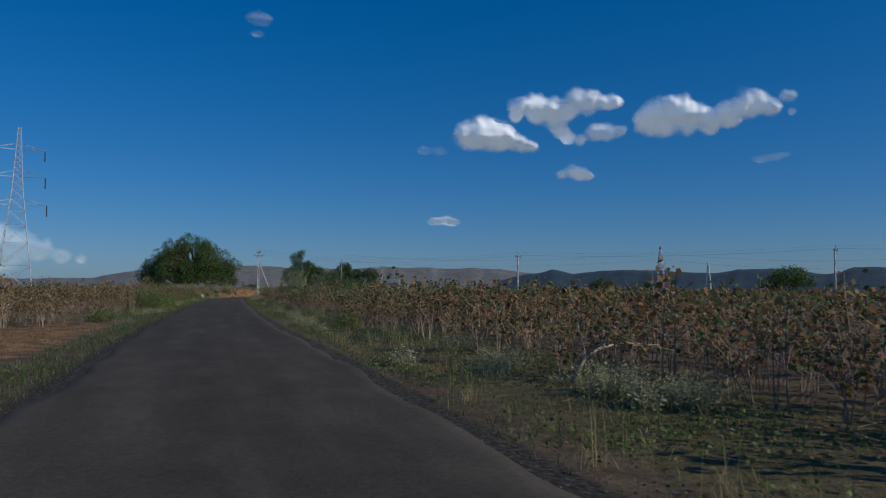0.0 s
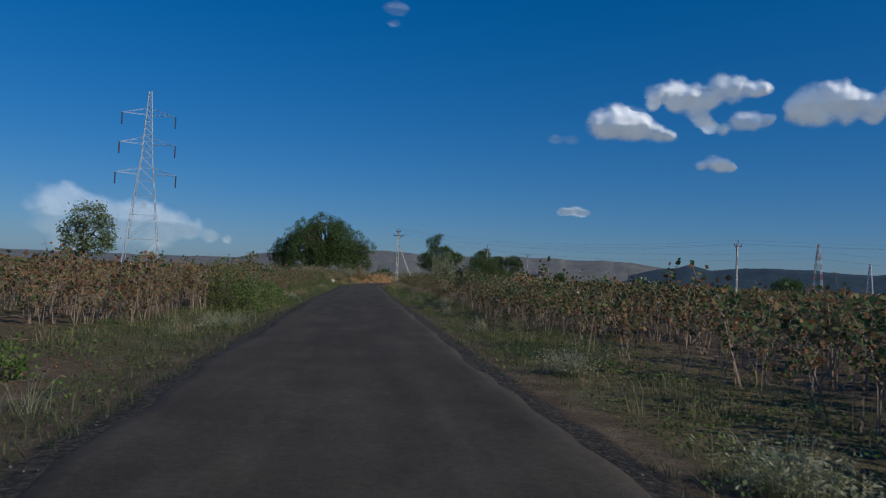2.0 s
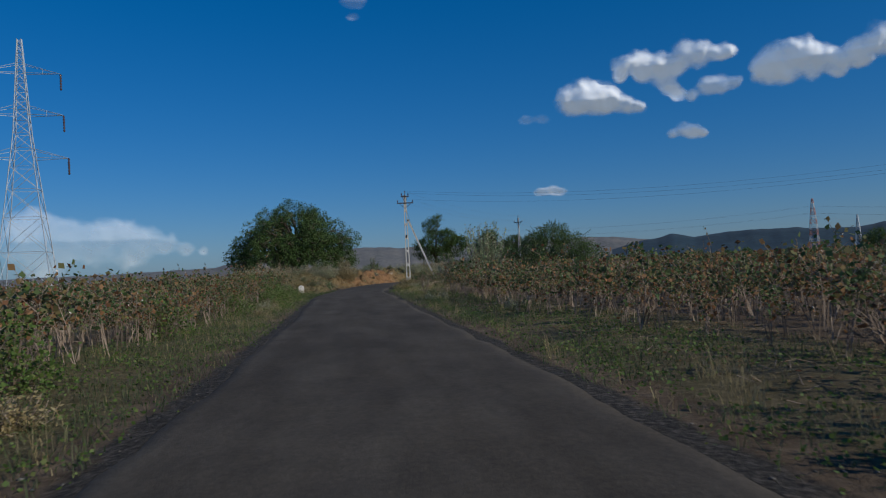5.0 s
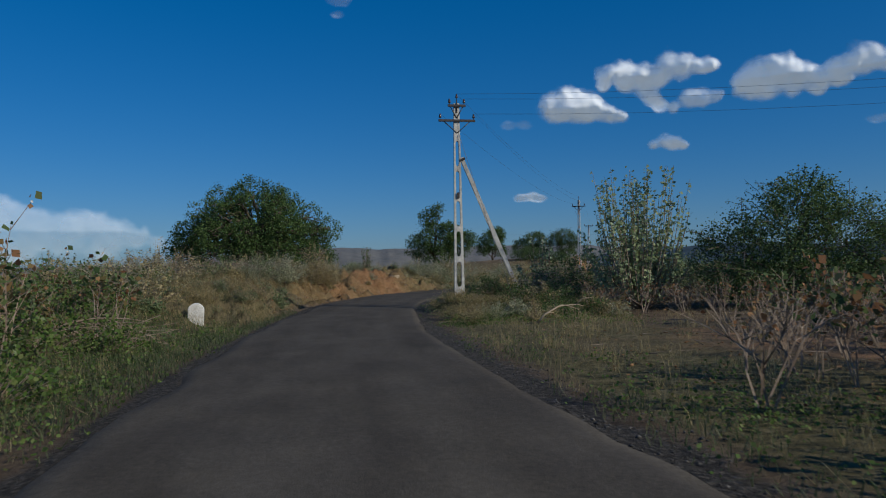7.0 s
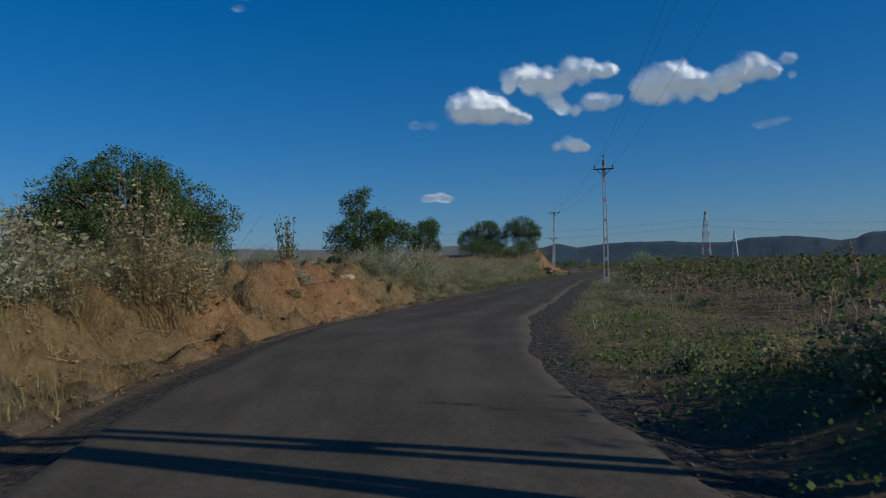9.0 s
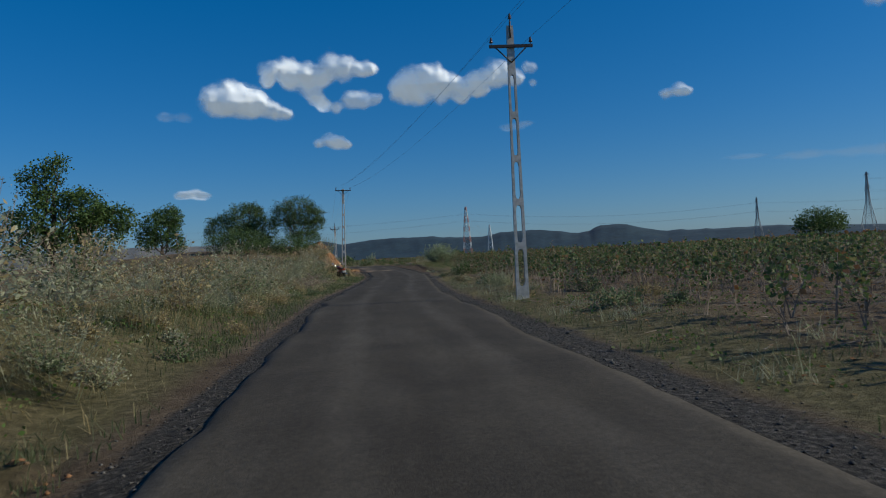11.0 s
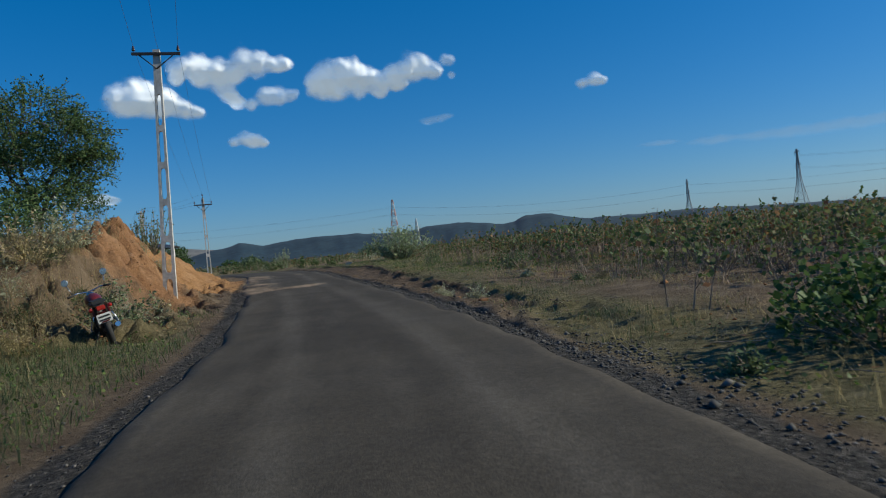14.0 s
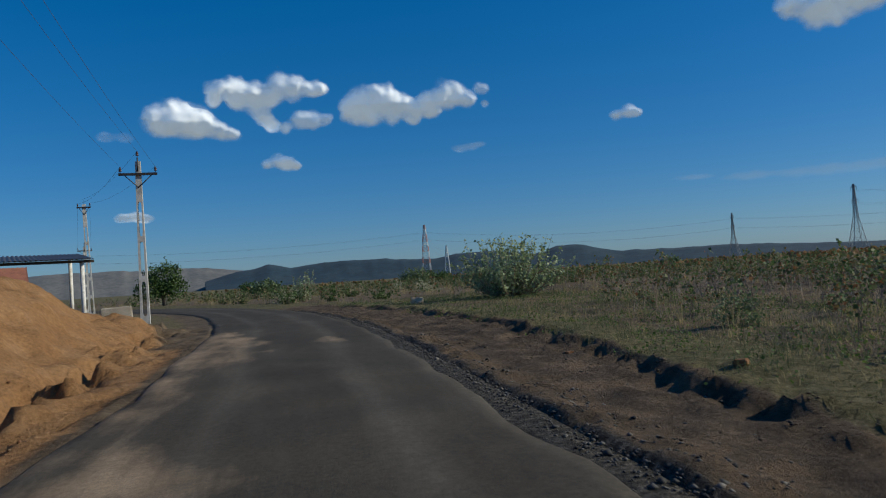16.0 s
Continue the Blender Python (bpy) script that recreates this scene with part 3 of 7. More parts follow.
# ---- far hills ----
def hill_range(name, profile, distance, depth, material, label):
    """A long ridge: rows of (bearing, degrees of height) seen from the lane."""
    b = np.arange(profile[0][0], profile[-1][0] + 0.01, 0.2)
    h = np.interp(b, [p[0] for p in profile], [p[1] for p in profile])
    h = h + (layered(b * 10, b * 0, 9, 71) - 0.5) * 0.16 * np.minimum(1, h)
    rows = []
    for k, f in ((0, -0.02), (0.35, 0.33), (0.7, 0.75), (1.0, 1.0), (1.5, 0.85), (2.4, -0.02)):
        d = distance + depth * (k - 1.0) + (layered(b * 10, b * 0 + 40 * k, 14, 77) - 0.5) * depth * 0.2
        e = np.tan(np.radians(h)) * distance * f * (1 + (layered(b * 10, b * 0 + 90 * k, 5, 79) - 0.5) * 0.1 * (k != 1.0))
        rows.append(np.stack([np.sin(np.radians(b)) * d, 100 + np.cos(np.radians(b)) * d, e], -1))
    tagged(new(name, grid_mesh(name, np.stack(rows[::-1]), material)), label, "hills", kind="structure")


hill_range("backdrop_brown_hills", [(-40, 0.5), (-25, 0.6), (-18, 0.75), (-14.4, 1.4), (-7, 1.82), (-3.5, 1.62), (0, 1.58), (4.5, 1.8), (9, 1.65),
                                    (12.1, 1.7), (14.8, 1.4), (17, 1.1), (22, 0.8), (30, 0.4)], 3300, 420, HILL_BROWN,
           "low bare brownish hills with distance haze painted into their colour")
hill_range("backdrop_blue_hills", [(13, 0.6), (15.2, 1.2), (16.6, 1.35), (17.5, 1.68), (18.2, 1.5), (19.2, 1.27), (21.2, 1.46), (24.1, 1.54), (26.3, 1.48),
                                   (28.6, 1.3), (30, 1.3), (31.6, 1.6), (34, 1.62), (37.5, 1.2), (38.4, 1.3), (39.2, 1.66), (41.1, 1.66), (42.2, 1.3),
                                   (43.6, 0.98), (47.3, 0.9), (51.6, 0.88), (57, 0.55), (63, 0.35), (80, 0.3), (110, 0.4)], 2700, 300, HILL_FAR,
           "dark ridge of flat-topped hills, distance haze painted in as blue-grey")


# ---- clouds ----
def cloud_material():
    """Sunlit cloud: added even pale-blue glow for scattered light, thinning towards ragged edges."""
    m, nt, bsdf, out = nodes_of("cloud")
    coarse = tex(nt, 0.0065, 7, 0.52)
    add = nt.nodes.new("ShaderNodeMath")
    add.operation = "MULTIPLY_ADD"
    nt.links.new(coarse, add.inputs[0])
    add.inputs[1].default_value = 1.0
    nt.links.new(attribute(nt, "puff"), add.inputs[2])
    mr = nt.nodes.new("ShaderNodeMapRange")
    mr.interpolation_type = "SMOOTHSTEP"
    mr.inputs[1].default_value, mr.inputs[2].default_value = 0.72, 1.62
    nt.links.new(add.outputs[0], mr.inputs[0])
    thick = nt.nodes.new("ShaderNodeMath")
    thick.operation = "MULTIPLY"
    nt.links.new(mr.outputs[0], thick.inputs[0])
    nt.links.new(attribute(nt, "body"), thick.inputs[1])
    # Emission in place of scattered light; it alone tones the shaded undersides.
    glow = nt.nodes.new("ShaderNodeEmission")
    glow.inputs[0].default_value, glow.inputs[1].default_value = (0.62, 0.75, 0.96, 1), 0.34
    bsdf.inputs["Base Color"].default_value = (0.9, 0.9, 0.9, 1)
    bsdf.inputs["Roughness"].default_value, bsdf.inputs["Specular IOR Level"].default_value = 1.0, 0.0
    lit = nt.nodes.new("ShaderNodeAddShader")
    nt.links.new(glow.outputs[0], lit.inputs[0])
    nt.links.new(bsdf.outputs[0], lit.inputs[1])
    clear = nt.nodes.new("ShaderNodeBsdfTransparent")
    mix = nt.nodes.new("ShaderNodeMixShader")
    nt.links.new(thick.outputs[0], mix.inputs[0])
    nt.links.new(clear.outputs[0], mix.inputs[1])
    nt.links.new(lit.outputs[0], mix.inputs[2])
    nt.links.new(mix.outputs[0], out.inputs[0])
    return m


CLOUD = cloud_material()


def cloud(name, puffs, body, label, relief=1.3, long=1.0, base=None):
    """A cumulus far off: a swollen sheet of puffs, each (bearing, height, radius) in degrees, over a flat base."""
    far = 4800.0
    p = np.array(puffs)
    a = np.arange((p[:, 0] - p[:, 2] * 1.8 * long).min(), (p[:, 0] + p[:, 2] * 1.8 * long).max(), 0.1)
    e = np.arange((p[:, 1] - p[:, 2] * 1.6).min(), (p[:, 1] + p[:, 2] * 1.8).max(), 0.1)
    ee, aa = np.meshgrid(e, a, indexing="ij")
    keep = np.ones_like(aa)
    wob_a, wob_e = (layered(aa * 3 + 50, ee * 3, 2.4, 193, 2) - 0.5) * 0.5, (layered(aa * 3, ee * 3 + 70, 2.4, 197, 2) - 0.5) * 0.5
    for b, h, r in puffs:
        qa, qe = aa + wob_a * r - b, ee + wob_e * r - h
        q = (qa / (r * long)) ** 2 + (qe * np.where(qe < 0, 1.2, 1.0) / r) ** 2
        keep = keep * (1 - np.clip(1 - q / 2.0, 0, 1) ** np.where(qe < 0, 1.6, 1.0))      # firm on top, fading below
    d = 1 - keep
    if base is not None:
        d = d * step(base - 0.55, base + 0.35, ee + wob_e * 0.5)
    mid = float((p[:, 1] * p[:, 2]).sum() / p[:, 2].sum())
    swell = d * p[:, 2].mean() * relief + (layered(aa + 90, ee, 1.5, 191, 2) - 0.5) * 0.6 * d * relief
    dist = far - np.radians(swell - np.clip(mid + 0.35 - ee, 0, 3) * 0.7 * d) * far
    edge = np.zeros_like(d)
    edge[1:-1, 1:-1] = 1
    ar, er = np.radians(aa), np.radians(ee)
    pts = np.stack([np.sin(ar) * np.cos(er) * dist - 5, 85 + np.cos(ar) * np.cos(er) * dist, np.sin(er) * dist + 1.2], -1)
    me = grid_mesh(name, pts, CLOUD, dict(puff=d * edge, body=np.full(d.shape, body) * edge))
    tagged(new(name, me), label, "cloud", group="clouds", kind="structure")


cloud("backdrop_cloud", [(10.4, 12.2, 1.1), (11.5, 12.6, 1.25), (12.7, 12.15, 1.2), (13.8, 11.8, 0.95), (14.9, 11.45, 0.75), (15.7, 11.2, 0.5), (11.3, 11.6, 1.2), (13.1, 11.4, 1.0)], 1.0,
      "white cumulus cloud with a flat grey base", base=10.9)
cloud("backdrop_cloud", [(7.0, 11.0, 0.4), (8.2, 11.0, 0.4)], 0.22, "faint wisp of cloud beside a cumulus", 0.3, 1.6)
cloud("backdrop_cloud", [(14.6, 14.3, 0.85), (15.8, 14.5, 0.95), (17.2, 14.2, 0.9), (19.2, 14.7, 1.15), (20.3, 14.5, 1.0), (21.7, 14.35, 0.7), (22.4, 14.4, 0.5), (18.3, 13.8, 0.9),
                         (17.3, 13.2, 0.9), (17.9, 12.4, 0.7), (16.0, 13.6, 0.75), (14.3, 13.6, 0.55), (18.6, 11.9, 0.6)], 0.95,
      "broken white cumulus cloud curling round a gap")
cloud("backdrop_cloud", [(19.5, 11.7, 0.5), (20.6, 12.2, 0.75), (21.6, 12.2, 0.75), (22.6, 12.2, 0.5)], 0.75, "thin grey-white scrap of cumulus below a larger cloud")
cloud("backdrop_cloud", [(24.4, 12.8, 1.0), (25.5, 13.4, 1.3), (26.9, 13.35, 1.3), (28.2, 13.1, 1.0), (29.3, 12.6, 1.05), (30.6, 13.1, 1.0), (31.8, 13.5, 1.1), (32.8, 13.4, 1.0),
                         (33.7, 13.2, 0.7), (26.0, 12.3, 1.0), (27.7, 12.1, 0.8), (29.2, 11.9, 0.6), (30.7, 12.4, 0.7)], 1.0, "long white cumulus cloud with a grey underside", base=11.35)
cloud("backdrop_cloud", [(34.5, 13.9, 0.5), (35.0, 13.8, 0.4), (34.9, 12.8, 0.35)], 0.6, "small torn scraps of white cloud")
cloud("backdrop_cloud", [(18.0, 8.95, 0.45), (18.9, 9.2, 0.65), (19.6, 9.05, 0.6), (20.15, 8.8, 0.4)], 1.0, "small white cumulus cloud", base=8.5)
cloud("backdrop_cloud", [(7.84, 5.4, 0.36), (8.64, 5.42, 0.42), (9.3, 5.25, 0.33)], 0.85, "thin white scrap of cloud low in the sky", 0.5, 1.7)
cloud("backdrop_cloud", [(44.8, 10.9, 0.5), (45.67, 11.08, 0.6), (46.3, 10.95, 0.42)], 0.9, "small white cumulus cloud", base=10.6)
cloud("backdrop_cloud", [(57.3, 16.7, 1.0), (58.57, 15.9, 1.25), (59.83, 15.8, 1.2), (61.2, 16.2, 1.1), (62.6, 16.4, 1.0), (60.5, 17.2, 1.1)], 1.0,
      "white cumulus cloud high in the sky")
cloud("backdrop_cloud", [(32.8, 9.57, 0.34), (33.65, 9.65, 0.34), (34.3, 9.78, 0.24)], 0.3, "faint wisp of cloud", 0.3, 2.0)
cloud("backdrop_cloud", [(-6.5, 20.46, 0.6), (-5.84, 20.4, 0.42), (-6.47, 19.35, 0.36)], 0.22, "faint wisp of cloud", 0.3, 1.5)
cloud("backdrop_cloud", [(65.7, 11.6, 0.5), (66.4, 11.5, 0.42)], 0.7, "small white scrap of cloud")
cloud("backdrop_cloud", [(-30.5, 3.2, 1.8), (-29.3, 3.7, 1.4), (-27.7, 3.1, 1.4), (-25.4, 3.3, 1.2), (-24.0, 3.4, 1.1), (-22.6, 2.9, 1.1), (-21.3, 2.5, 0.9),
                         (-19.8, 2.1, 0.6), (-18.6, 2.0, 0.4), (-26.4, 2.0, 1.3), (-29.2, 1.7, 1.7), (-23.6, 1.7, 1.3)], 0.3,
      "pale hazy bank of cumulus low over the horizon", 0.5)
cloud("backdrop_cloud", [(50, 5.9, 0.25), (54, 5.6, 0.35), (58, 5.45, 0.45), (62, 5.4, 0.5), (66, 5.4, 0.5)], 0.25, "thin streak of high haze cloud", 0.1, 6.0)


# ---- plants: pieces ----
def rods(starts, ends, r0, r1, sides=3):
    """Thin tapered rods between arrays of points, as quads."""
    s, e = np.asarray(starts, float).reshape(-1, 3), np.asarray(ends, float).reshape(-1, 3)
    way = e - s
    way = way / (np.linalg.norm(way, axis=1, keepdims=True) + 1e-9)
    ref = np.where(np.abs(way[:, 2:3]) < 0.9, np.array([[0, 0, 1.0]]), np.array([[1.0, 0, 0]]))
    a = np.cross(way, ref)
    a /= np.linalg.norm(a, axis=1, keepdims=True) + 1e-9
    b = np.cross(way, a)
    r0 = np.broadcast_to(np.asarray(r0, float).reshape(-1, 1), (len(s), 1))
    r1 = np.broadcast_to(np.asarray(r1, float).reshape(-1, 1), (len(s), 1))
    out = []
    for k in range(sides):
        t0, t1 = 2 * np.pi * k / sides, 2 * np.pi * (k + 1) / sides
        d0, d1 = a * np.cos(t0) + b * np.sin(t0), a * np.cos(t1) + b * np.sin(t1)
        out.append(np.stack([s + d0 * r0, s + d1 * r0, e + d1 * r1, e + d0 * r1], 1))
    return np.concatenate(out)


def leaf_kites(centres, size, rng, wide=0.38, droop=0.0, spread=0.35):
    """Leaves as folded kites."""
    c = np.asarray(centres, float).reshape(-1, 3)
    n = len(c)
    d = rng.normal(size=(n, 3))
    d[:, 2] = d[:, 2] * 0.6 - droop
    d /= np.linalg.norm(d, axis=1, keepdims=True)
    s = np.cross(d, rng.normal(size=(n, 3)))
    s /= np.linalg.norm(s, axis=1, keepdims=True) + 1e-9
    l = (size * (1 + spread * rng.uniform(-1, 1, n)))[:, None]
    fold = np.cross(d, s) * l * 0.08
    return np.stack([c - d * l * 0.5, c + s * l * wide + fold, c + d * l * 0.5, c - s * l * wide + fold], 1)


def blades(base, height, rng, lean=0.35, width=0.012):
    """Grass blades: bent strips of two pieces."""
    b = np.asarray(base, float).reshape(-1, 3)
    n = len(b)
    h = np.broadcast_to(np.asarray(height, float), (n,)) * np.clip(np.exp(rng.normal(-0.3, 0.42, n)), 0.25, 1.6)
    a = rng.uniform(0, 2 * np.pi, n)
    out = np.stack([np.cos(a), np.sin(a), 0 * a], 1)
    side = np.stack([-np.sin(a), np.cos(a), 0 * a], 1) * (width * rng.uniform(0.6, 1.4, n))[:, None]
    ln = (np.abs(rng.normal(0, lean, n)) * h)[:, None]
    up = np.array([[0, 0, 1.0]])
    mid = b + out * ln * 0.35 + up * (h * 0.6)[:, None]
    tip = b + out * ln + up * (h * np.sqrt(np.clip(1 - (ln[:, 0] / h) ** 2 * 0.4, 0.2, 1)))[:, None]
    return np.stack([b - side, b + side, mid + side * 0.75, mid - side * 0.75], 1), np.stack([mid - side * 0.75, mid + side * 0.75, tip], 1)


def crop_plant(rng, h=1.15, branches=8, leaves=46, leaf=0.085, dry=0.7, bolls=3, stems=3):
    """A field bush of cotton: thin stems and side shoots (slot 0), dry and green leaves (1, 2), open bolls (3)."""
    foot = np.c_[rng.normal(0, 0.045, (stems, 2)), np.full(stems, -0.05)]
    top = np.c_[rng.normal(0, 0.17, (stems, 2)), h * np.r_[1.0, rng.uniform(0.7, 0.97, stems - 1)]]
    mid = (foot + top) * 0.5 + rng.normal(0, 0.03, (stems, 3)) * [1, 1, 0]
    soup = [(rods(np.r_[foot, mid], np.r_[mid, top], np.r_[np.full(stems, 0.012), np.full(stems, 0.008)], np.r_[np.full(stems, 0.008), np.full(stems, 0.003)]), 0)]
    j = np.arange(branches) % stems
    hs = rng.uniform(0.3, 0.97, branches)
    a = np.arange(branches) * 2.4 + rng.uniform(0, 6)
    ln = h * (0.42 - 0.26 * hs) * rng.uniform(0.6, 1.3, branches)
    s = np.where((hs < 0.5)[:, None], foot[j] + (mid[j] - foot[j]) * (hs * 2)[:, None], mid[j] + (top[j] - mid[j]) * (hs * 2 - 1)[:, None])
    e = s + np.stack([np.cos(a) * ln, np.sin(a) * ln, ln * rng.uniform(0.5, 1.6, branches)], 1)
    soup.append((rods(s, e, 0.006, 0.003), 0))
    k = rng.integers(0, branches, leaves)
    t = rng.uniform(0.3, 1.08, leaves)[:, None]
    c = s[k] + (e[k] - s[k]) * t + rng.normal(0, 0.04, (leaves, 3))
    up = rng.random(leaves) < 0.25
    i = rng.integers(0, stems, up.sum())
    c[up] = mid[i] + (top[i] - mid[i]) * rng.uniform(0.3, 1.05, (up.sum(), 1)) + rng.normal(0, 0.05, (up.sum(), 3))
    polys = leaf_kites(c, leaf, rng, 0.42, 0.35, 0.5)
    is_dry = rng.random(leaves) < dry
    soup.append((polys[is_dry], 1))
    soup.append((polys[~is_dry], 2))
    if bolls:
        cb = s + (e - s) * rng.uniform(0.7, 1.0, (branches, 1))
        soup.append((leaf_kites(cb[:bolls], 0.035, rng, 0.5), 3))
    return [(v, k) for v, k in soup if len(v)]


def thin_crop(rng, h=1.1, leaves=16, leaf=0.12, dry=0.7):
    """The same bush, coarser, for far rows."""
    top = np.array([rng.normal(0, 0.08), rng.normal(0, 0.08), h])
    a = rng.uniform(0, 6.28, 3)
    e = np.stack([np.cos(a) * 0.28, np.sin(a) * 0.28, h * rng.uniform(0.6, 0.95, 3)], 1)
    soup = [(rods([[0, 0, 0]], [top], 0.012, 0.005), 0), (rods(e * [0.2, 0.2, 0.5], e, 0.008, 0.004, 2), 0)]
    z = h * rng.beta(2.2, 1.3, leaves)
    r = 0.30 * (1.1 - z / h * 0.6)
    t = rng.uniform(0, 6.28, leaves)
    polys = leaf_kites(np.stack([np.cos(t) * r, np.sin(t) * r, z], 1), leaf, rng, 0.45, 0.2)
    d = rng.random(leaves) < dry
    return soup + [(polys[d], 1), (polys[~d], 2)]


def strewn(soup, kinds, x, y, z, scale, rng):
    """Adds copies of the plants in kinds at the places given, turned at random."""
    which = rng.integers(0, len(kinds), len(x))
    turn = rng.uniform(0, 2 * np.pi, len(x))
    for k, pieces in enumerate(kinds):
        sel = which == k
        if not sel.any():
            continue
        c, s, g = np.cos(turn[sel]), np.sin(turn[sel]), scale[sel]
        for v, slot in pieces:
            if not len(v):
                continue
            vx = v[None, :, :, 0] * c[:, None, None] - v[None, :, :, 1] * s[:, None, None]
            vy = v[None, :, :, 0] * s[:, None, None] + v[None, :, :, 1] * c[:, None, None]
            out = np.stack([vx, vy, np.broadcast_to(v[None, :, :, 2], vx.shape)], -1) * g[:, None, None, None]
            out = out + np.stack([x[sel], y[sel], z[sel]], -1)[:, None, None, :]
            soup.add(out.reshape(-1, v.shape[1], 3), slot)


def rows_of(y0, y1, u0, u1, dy, du, rng, keep=None, jitter=0.35):
    """Places in crop rows along the lane; u is the distance to the right of its middle."""
    ys, us = np.arange(y0, y1, dy), np.arange(u0, u1, du)
    y, u = [v.ravel() for v in np.meshgrid(ys, us, indexing="ij")]
    y, u = y + rng.uniform(-jitter, jitter, len(y)) * dy, u + rng.uniform(-jitter, jitter, len(u)) * du * 0.7
    x = lane_x(y) + u / lane_cos(y)
    if keep is not None:
        ok = keep(x, y, u) > rng.random(len(x))
        x, y, u = x[ok], y[ok], u[ok]
    return x, y, land(x, y), u


CROP_MATS = [STALK, LEAF_DRY, LEAF_CROP, BOLL]


def field_keep(x, y, u):
    """How likely a crop bush stands at a place: fields with bare patches."""
    thin = 0.35 + 0.75 * step(0.25, 0.5, layered(x, y, 7, 101))
    left = np.where(y < 36, u < -6.2 + 1.2 * np.sin(y * 0.5), u < -4.6)
    right = np.where(y < 102.5, u > 4.7 + 1.6 * (layered(x, y, 6, 105) - 0.5), np.where(y < 122, u > 7.5, u > 6.0))
    return thin * np.where(u < 0, left & (y < 112), right)


def build_fields():
    rng = np.random.default_rng(21)
    near_kinds = [crop_plant(rng, rng.uniform(0.85, 1.4), 13, 82, 0.074, rng.uniform(0.5, 0.85), 2) for _ in range(8)]
    lush_kinds = [crop_plant(rng, rng.uniform(0.95, 1.35), 13, 80, 0.09, rng.uniform(0.2, 0.5), 1) for _ in range(8)]
    mid_kinds = [crop_plant(rng, rng.uniform(0.95, 1.3), 6, 34, 0.115, rng.uniform(0.45, 0.8), 0, 2) for _ in range(8)]
    far_kinds = [thin_crop(rng, rng.uniform(0.95, 1.3), 15, 0.15, rng.uniform(0.45, 0.75)) for _ in range(8)]
    # Front rows: bushes of their own.
    protos = []
    for pieces in near_kinds:
        stem, leaf = Soup(), Soup()
        for v, slot in pieces:
            (stem if slot == 0 else leaf).add(v, 0 if slot == 0 else slot - 1)
        protos.append((stem.mesh("stem", [STALK]), leaf.mesh("foliage", [LEAF_DRY, LEAF_CROP, BOLL])))
    spots = []
    for y0, y1, u0, u1 in ((0, 34, -9.5, -6.2), (36, 100, -7.0, -4.6), (1, 92, 4.7, 7.2)):
        x, y, z, u = rows_of(y0, y1, u0, u1, 0.75, 0.8, rng, field_keep)
        pick = rng.permutation(len(x))[:95]
        spots += [(x[i], y[i], z[i]) for i in pick]
    for n, (x, y, z) in enumerate(spots):
        stem, leaf = protos[n % len(protos)]
        ob = new("cotton_plant", stem)
        ob.matrix_world = Matrix.LocRotScale((x, y, z), Euler((rng.normal(0, 0.06), rng.normal(0, 0.06), rng.uniform(0, 6.28))), (rng.uniform(0.75, 1.02),) * 3)
        part("foliage", leaf, None, ob)
        tagged(ob, "dry brown cotton bush with withered leaves in red soil", "crop plant", group="cotton bushes along the lane")
    # The rest of the fields, in blocks.
    soup = Soup()
    for y0, y1, u0, u1, dy, du, kinds in (
            (-4, 56, -9.5, -4.6, 0.72, 0.95, near_kinds), (56, 110, -9.5, -4.4, 0.72, 0.95, lush_kinds), (-4, 26, 4.7, 9.8, 0.62, 0.9, near_kinds), (26, 103, 4.7, 9.8, 0.62, 0.85, lush_kinds),
            (-4, 112, -18, -9.5, 0.85, 1.0, mid_kinds), (-4, 112, 9.8, 20, 0.82, 1.0, mid_kinds),
            (-4, 118, -46, -18, 1.3, 1.35, far_kinds), (-4, 116, 20, 60, 1.3, 1.35, far_kinds)):
        x, y, z, u = rows_of(y0, y1, u0, u1, dy, du, rng, field_keep)
        big = np.clip(np.exp(rng.normal(-0.12, 0.2, len(x))), 0.55, 1.3) * (1 + 0.5 * (layered(x, y, 5, 111) - 0.5)) * np.where(rng.random(len(x)) < 0.05, 1.25, 1.0)
        strewn(soup, kinds, x, y, z, big, rng)
    tagged(new("cotton_crop", soup.mesh("cotton_crop", CROP_MATS)), "field of dry brown cotton bushes with withered leaves", "crop field", kind="stuff")
    # Distant parts of the same fields: coarse tufts of leaf.
    soup = Soup()
    coarse = [thin_crop(rng, rng.uniform(1.0, 1.35), 8, 0.5, 0.5) for _ in range(6)]
    for y0, y1, u0, u1, dy, du in ((-4, 190, -190, -46, 3.8, 3.8), (-4, 112, 60, 260, 3.8, 3.8), (112, 420, 70, 330, 5.2, 5.2)):
        x, y, z, u = rows_of(y0, y1, u0, u1, dy, du, rng, None, 0.5)
        strewn(soup, coarse, x, y, z, rng.uniform(0.85, 1.25, len(x)), rng)
    tagged(new("far_crop", soup.mesh("far_crop", CROP_MATS)), "far stretch of dry brown and green crop field", "crop field", kind="stuff")
    # Past the bend, on the right: greener, sparser bushes, then tall stalks.
    soup = Soup()
    green = [crop_plant(rng, rng.uniform(0.7, 1.15), 9, 55, 0.085, 0.14, 0, 2) for _ in range(6)]
    green_far = [thin_crop(rng, rng.uniform(0.75, 1.1), 18, 0.15, 0.15) for _ in range(6)]
    tall = [crop_plant(rng, rng.uniform(0.95, 1.5), 10, 66, 0.095, 0.2, 0, 3) for _ in range(6)]
    half = lambda x, y, u: 0.25 + 0.8 * step(0.35, 0.6, layered(x, y, 6, 121))
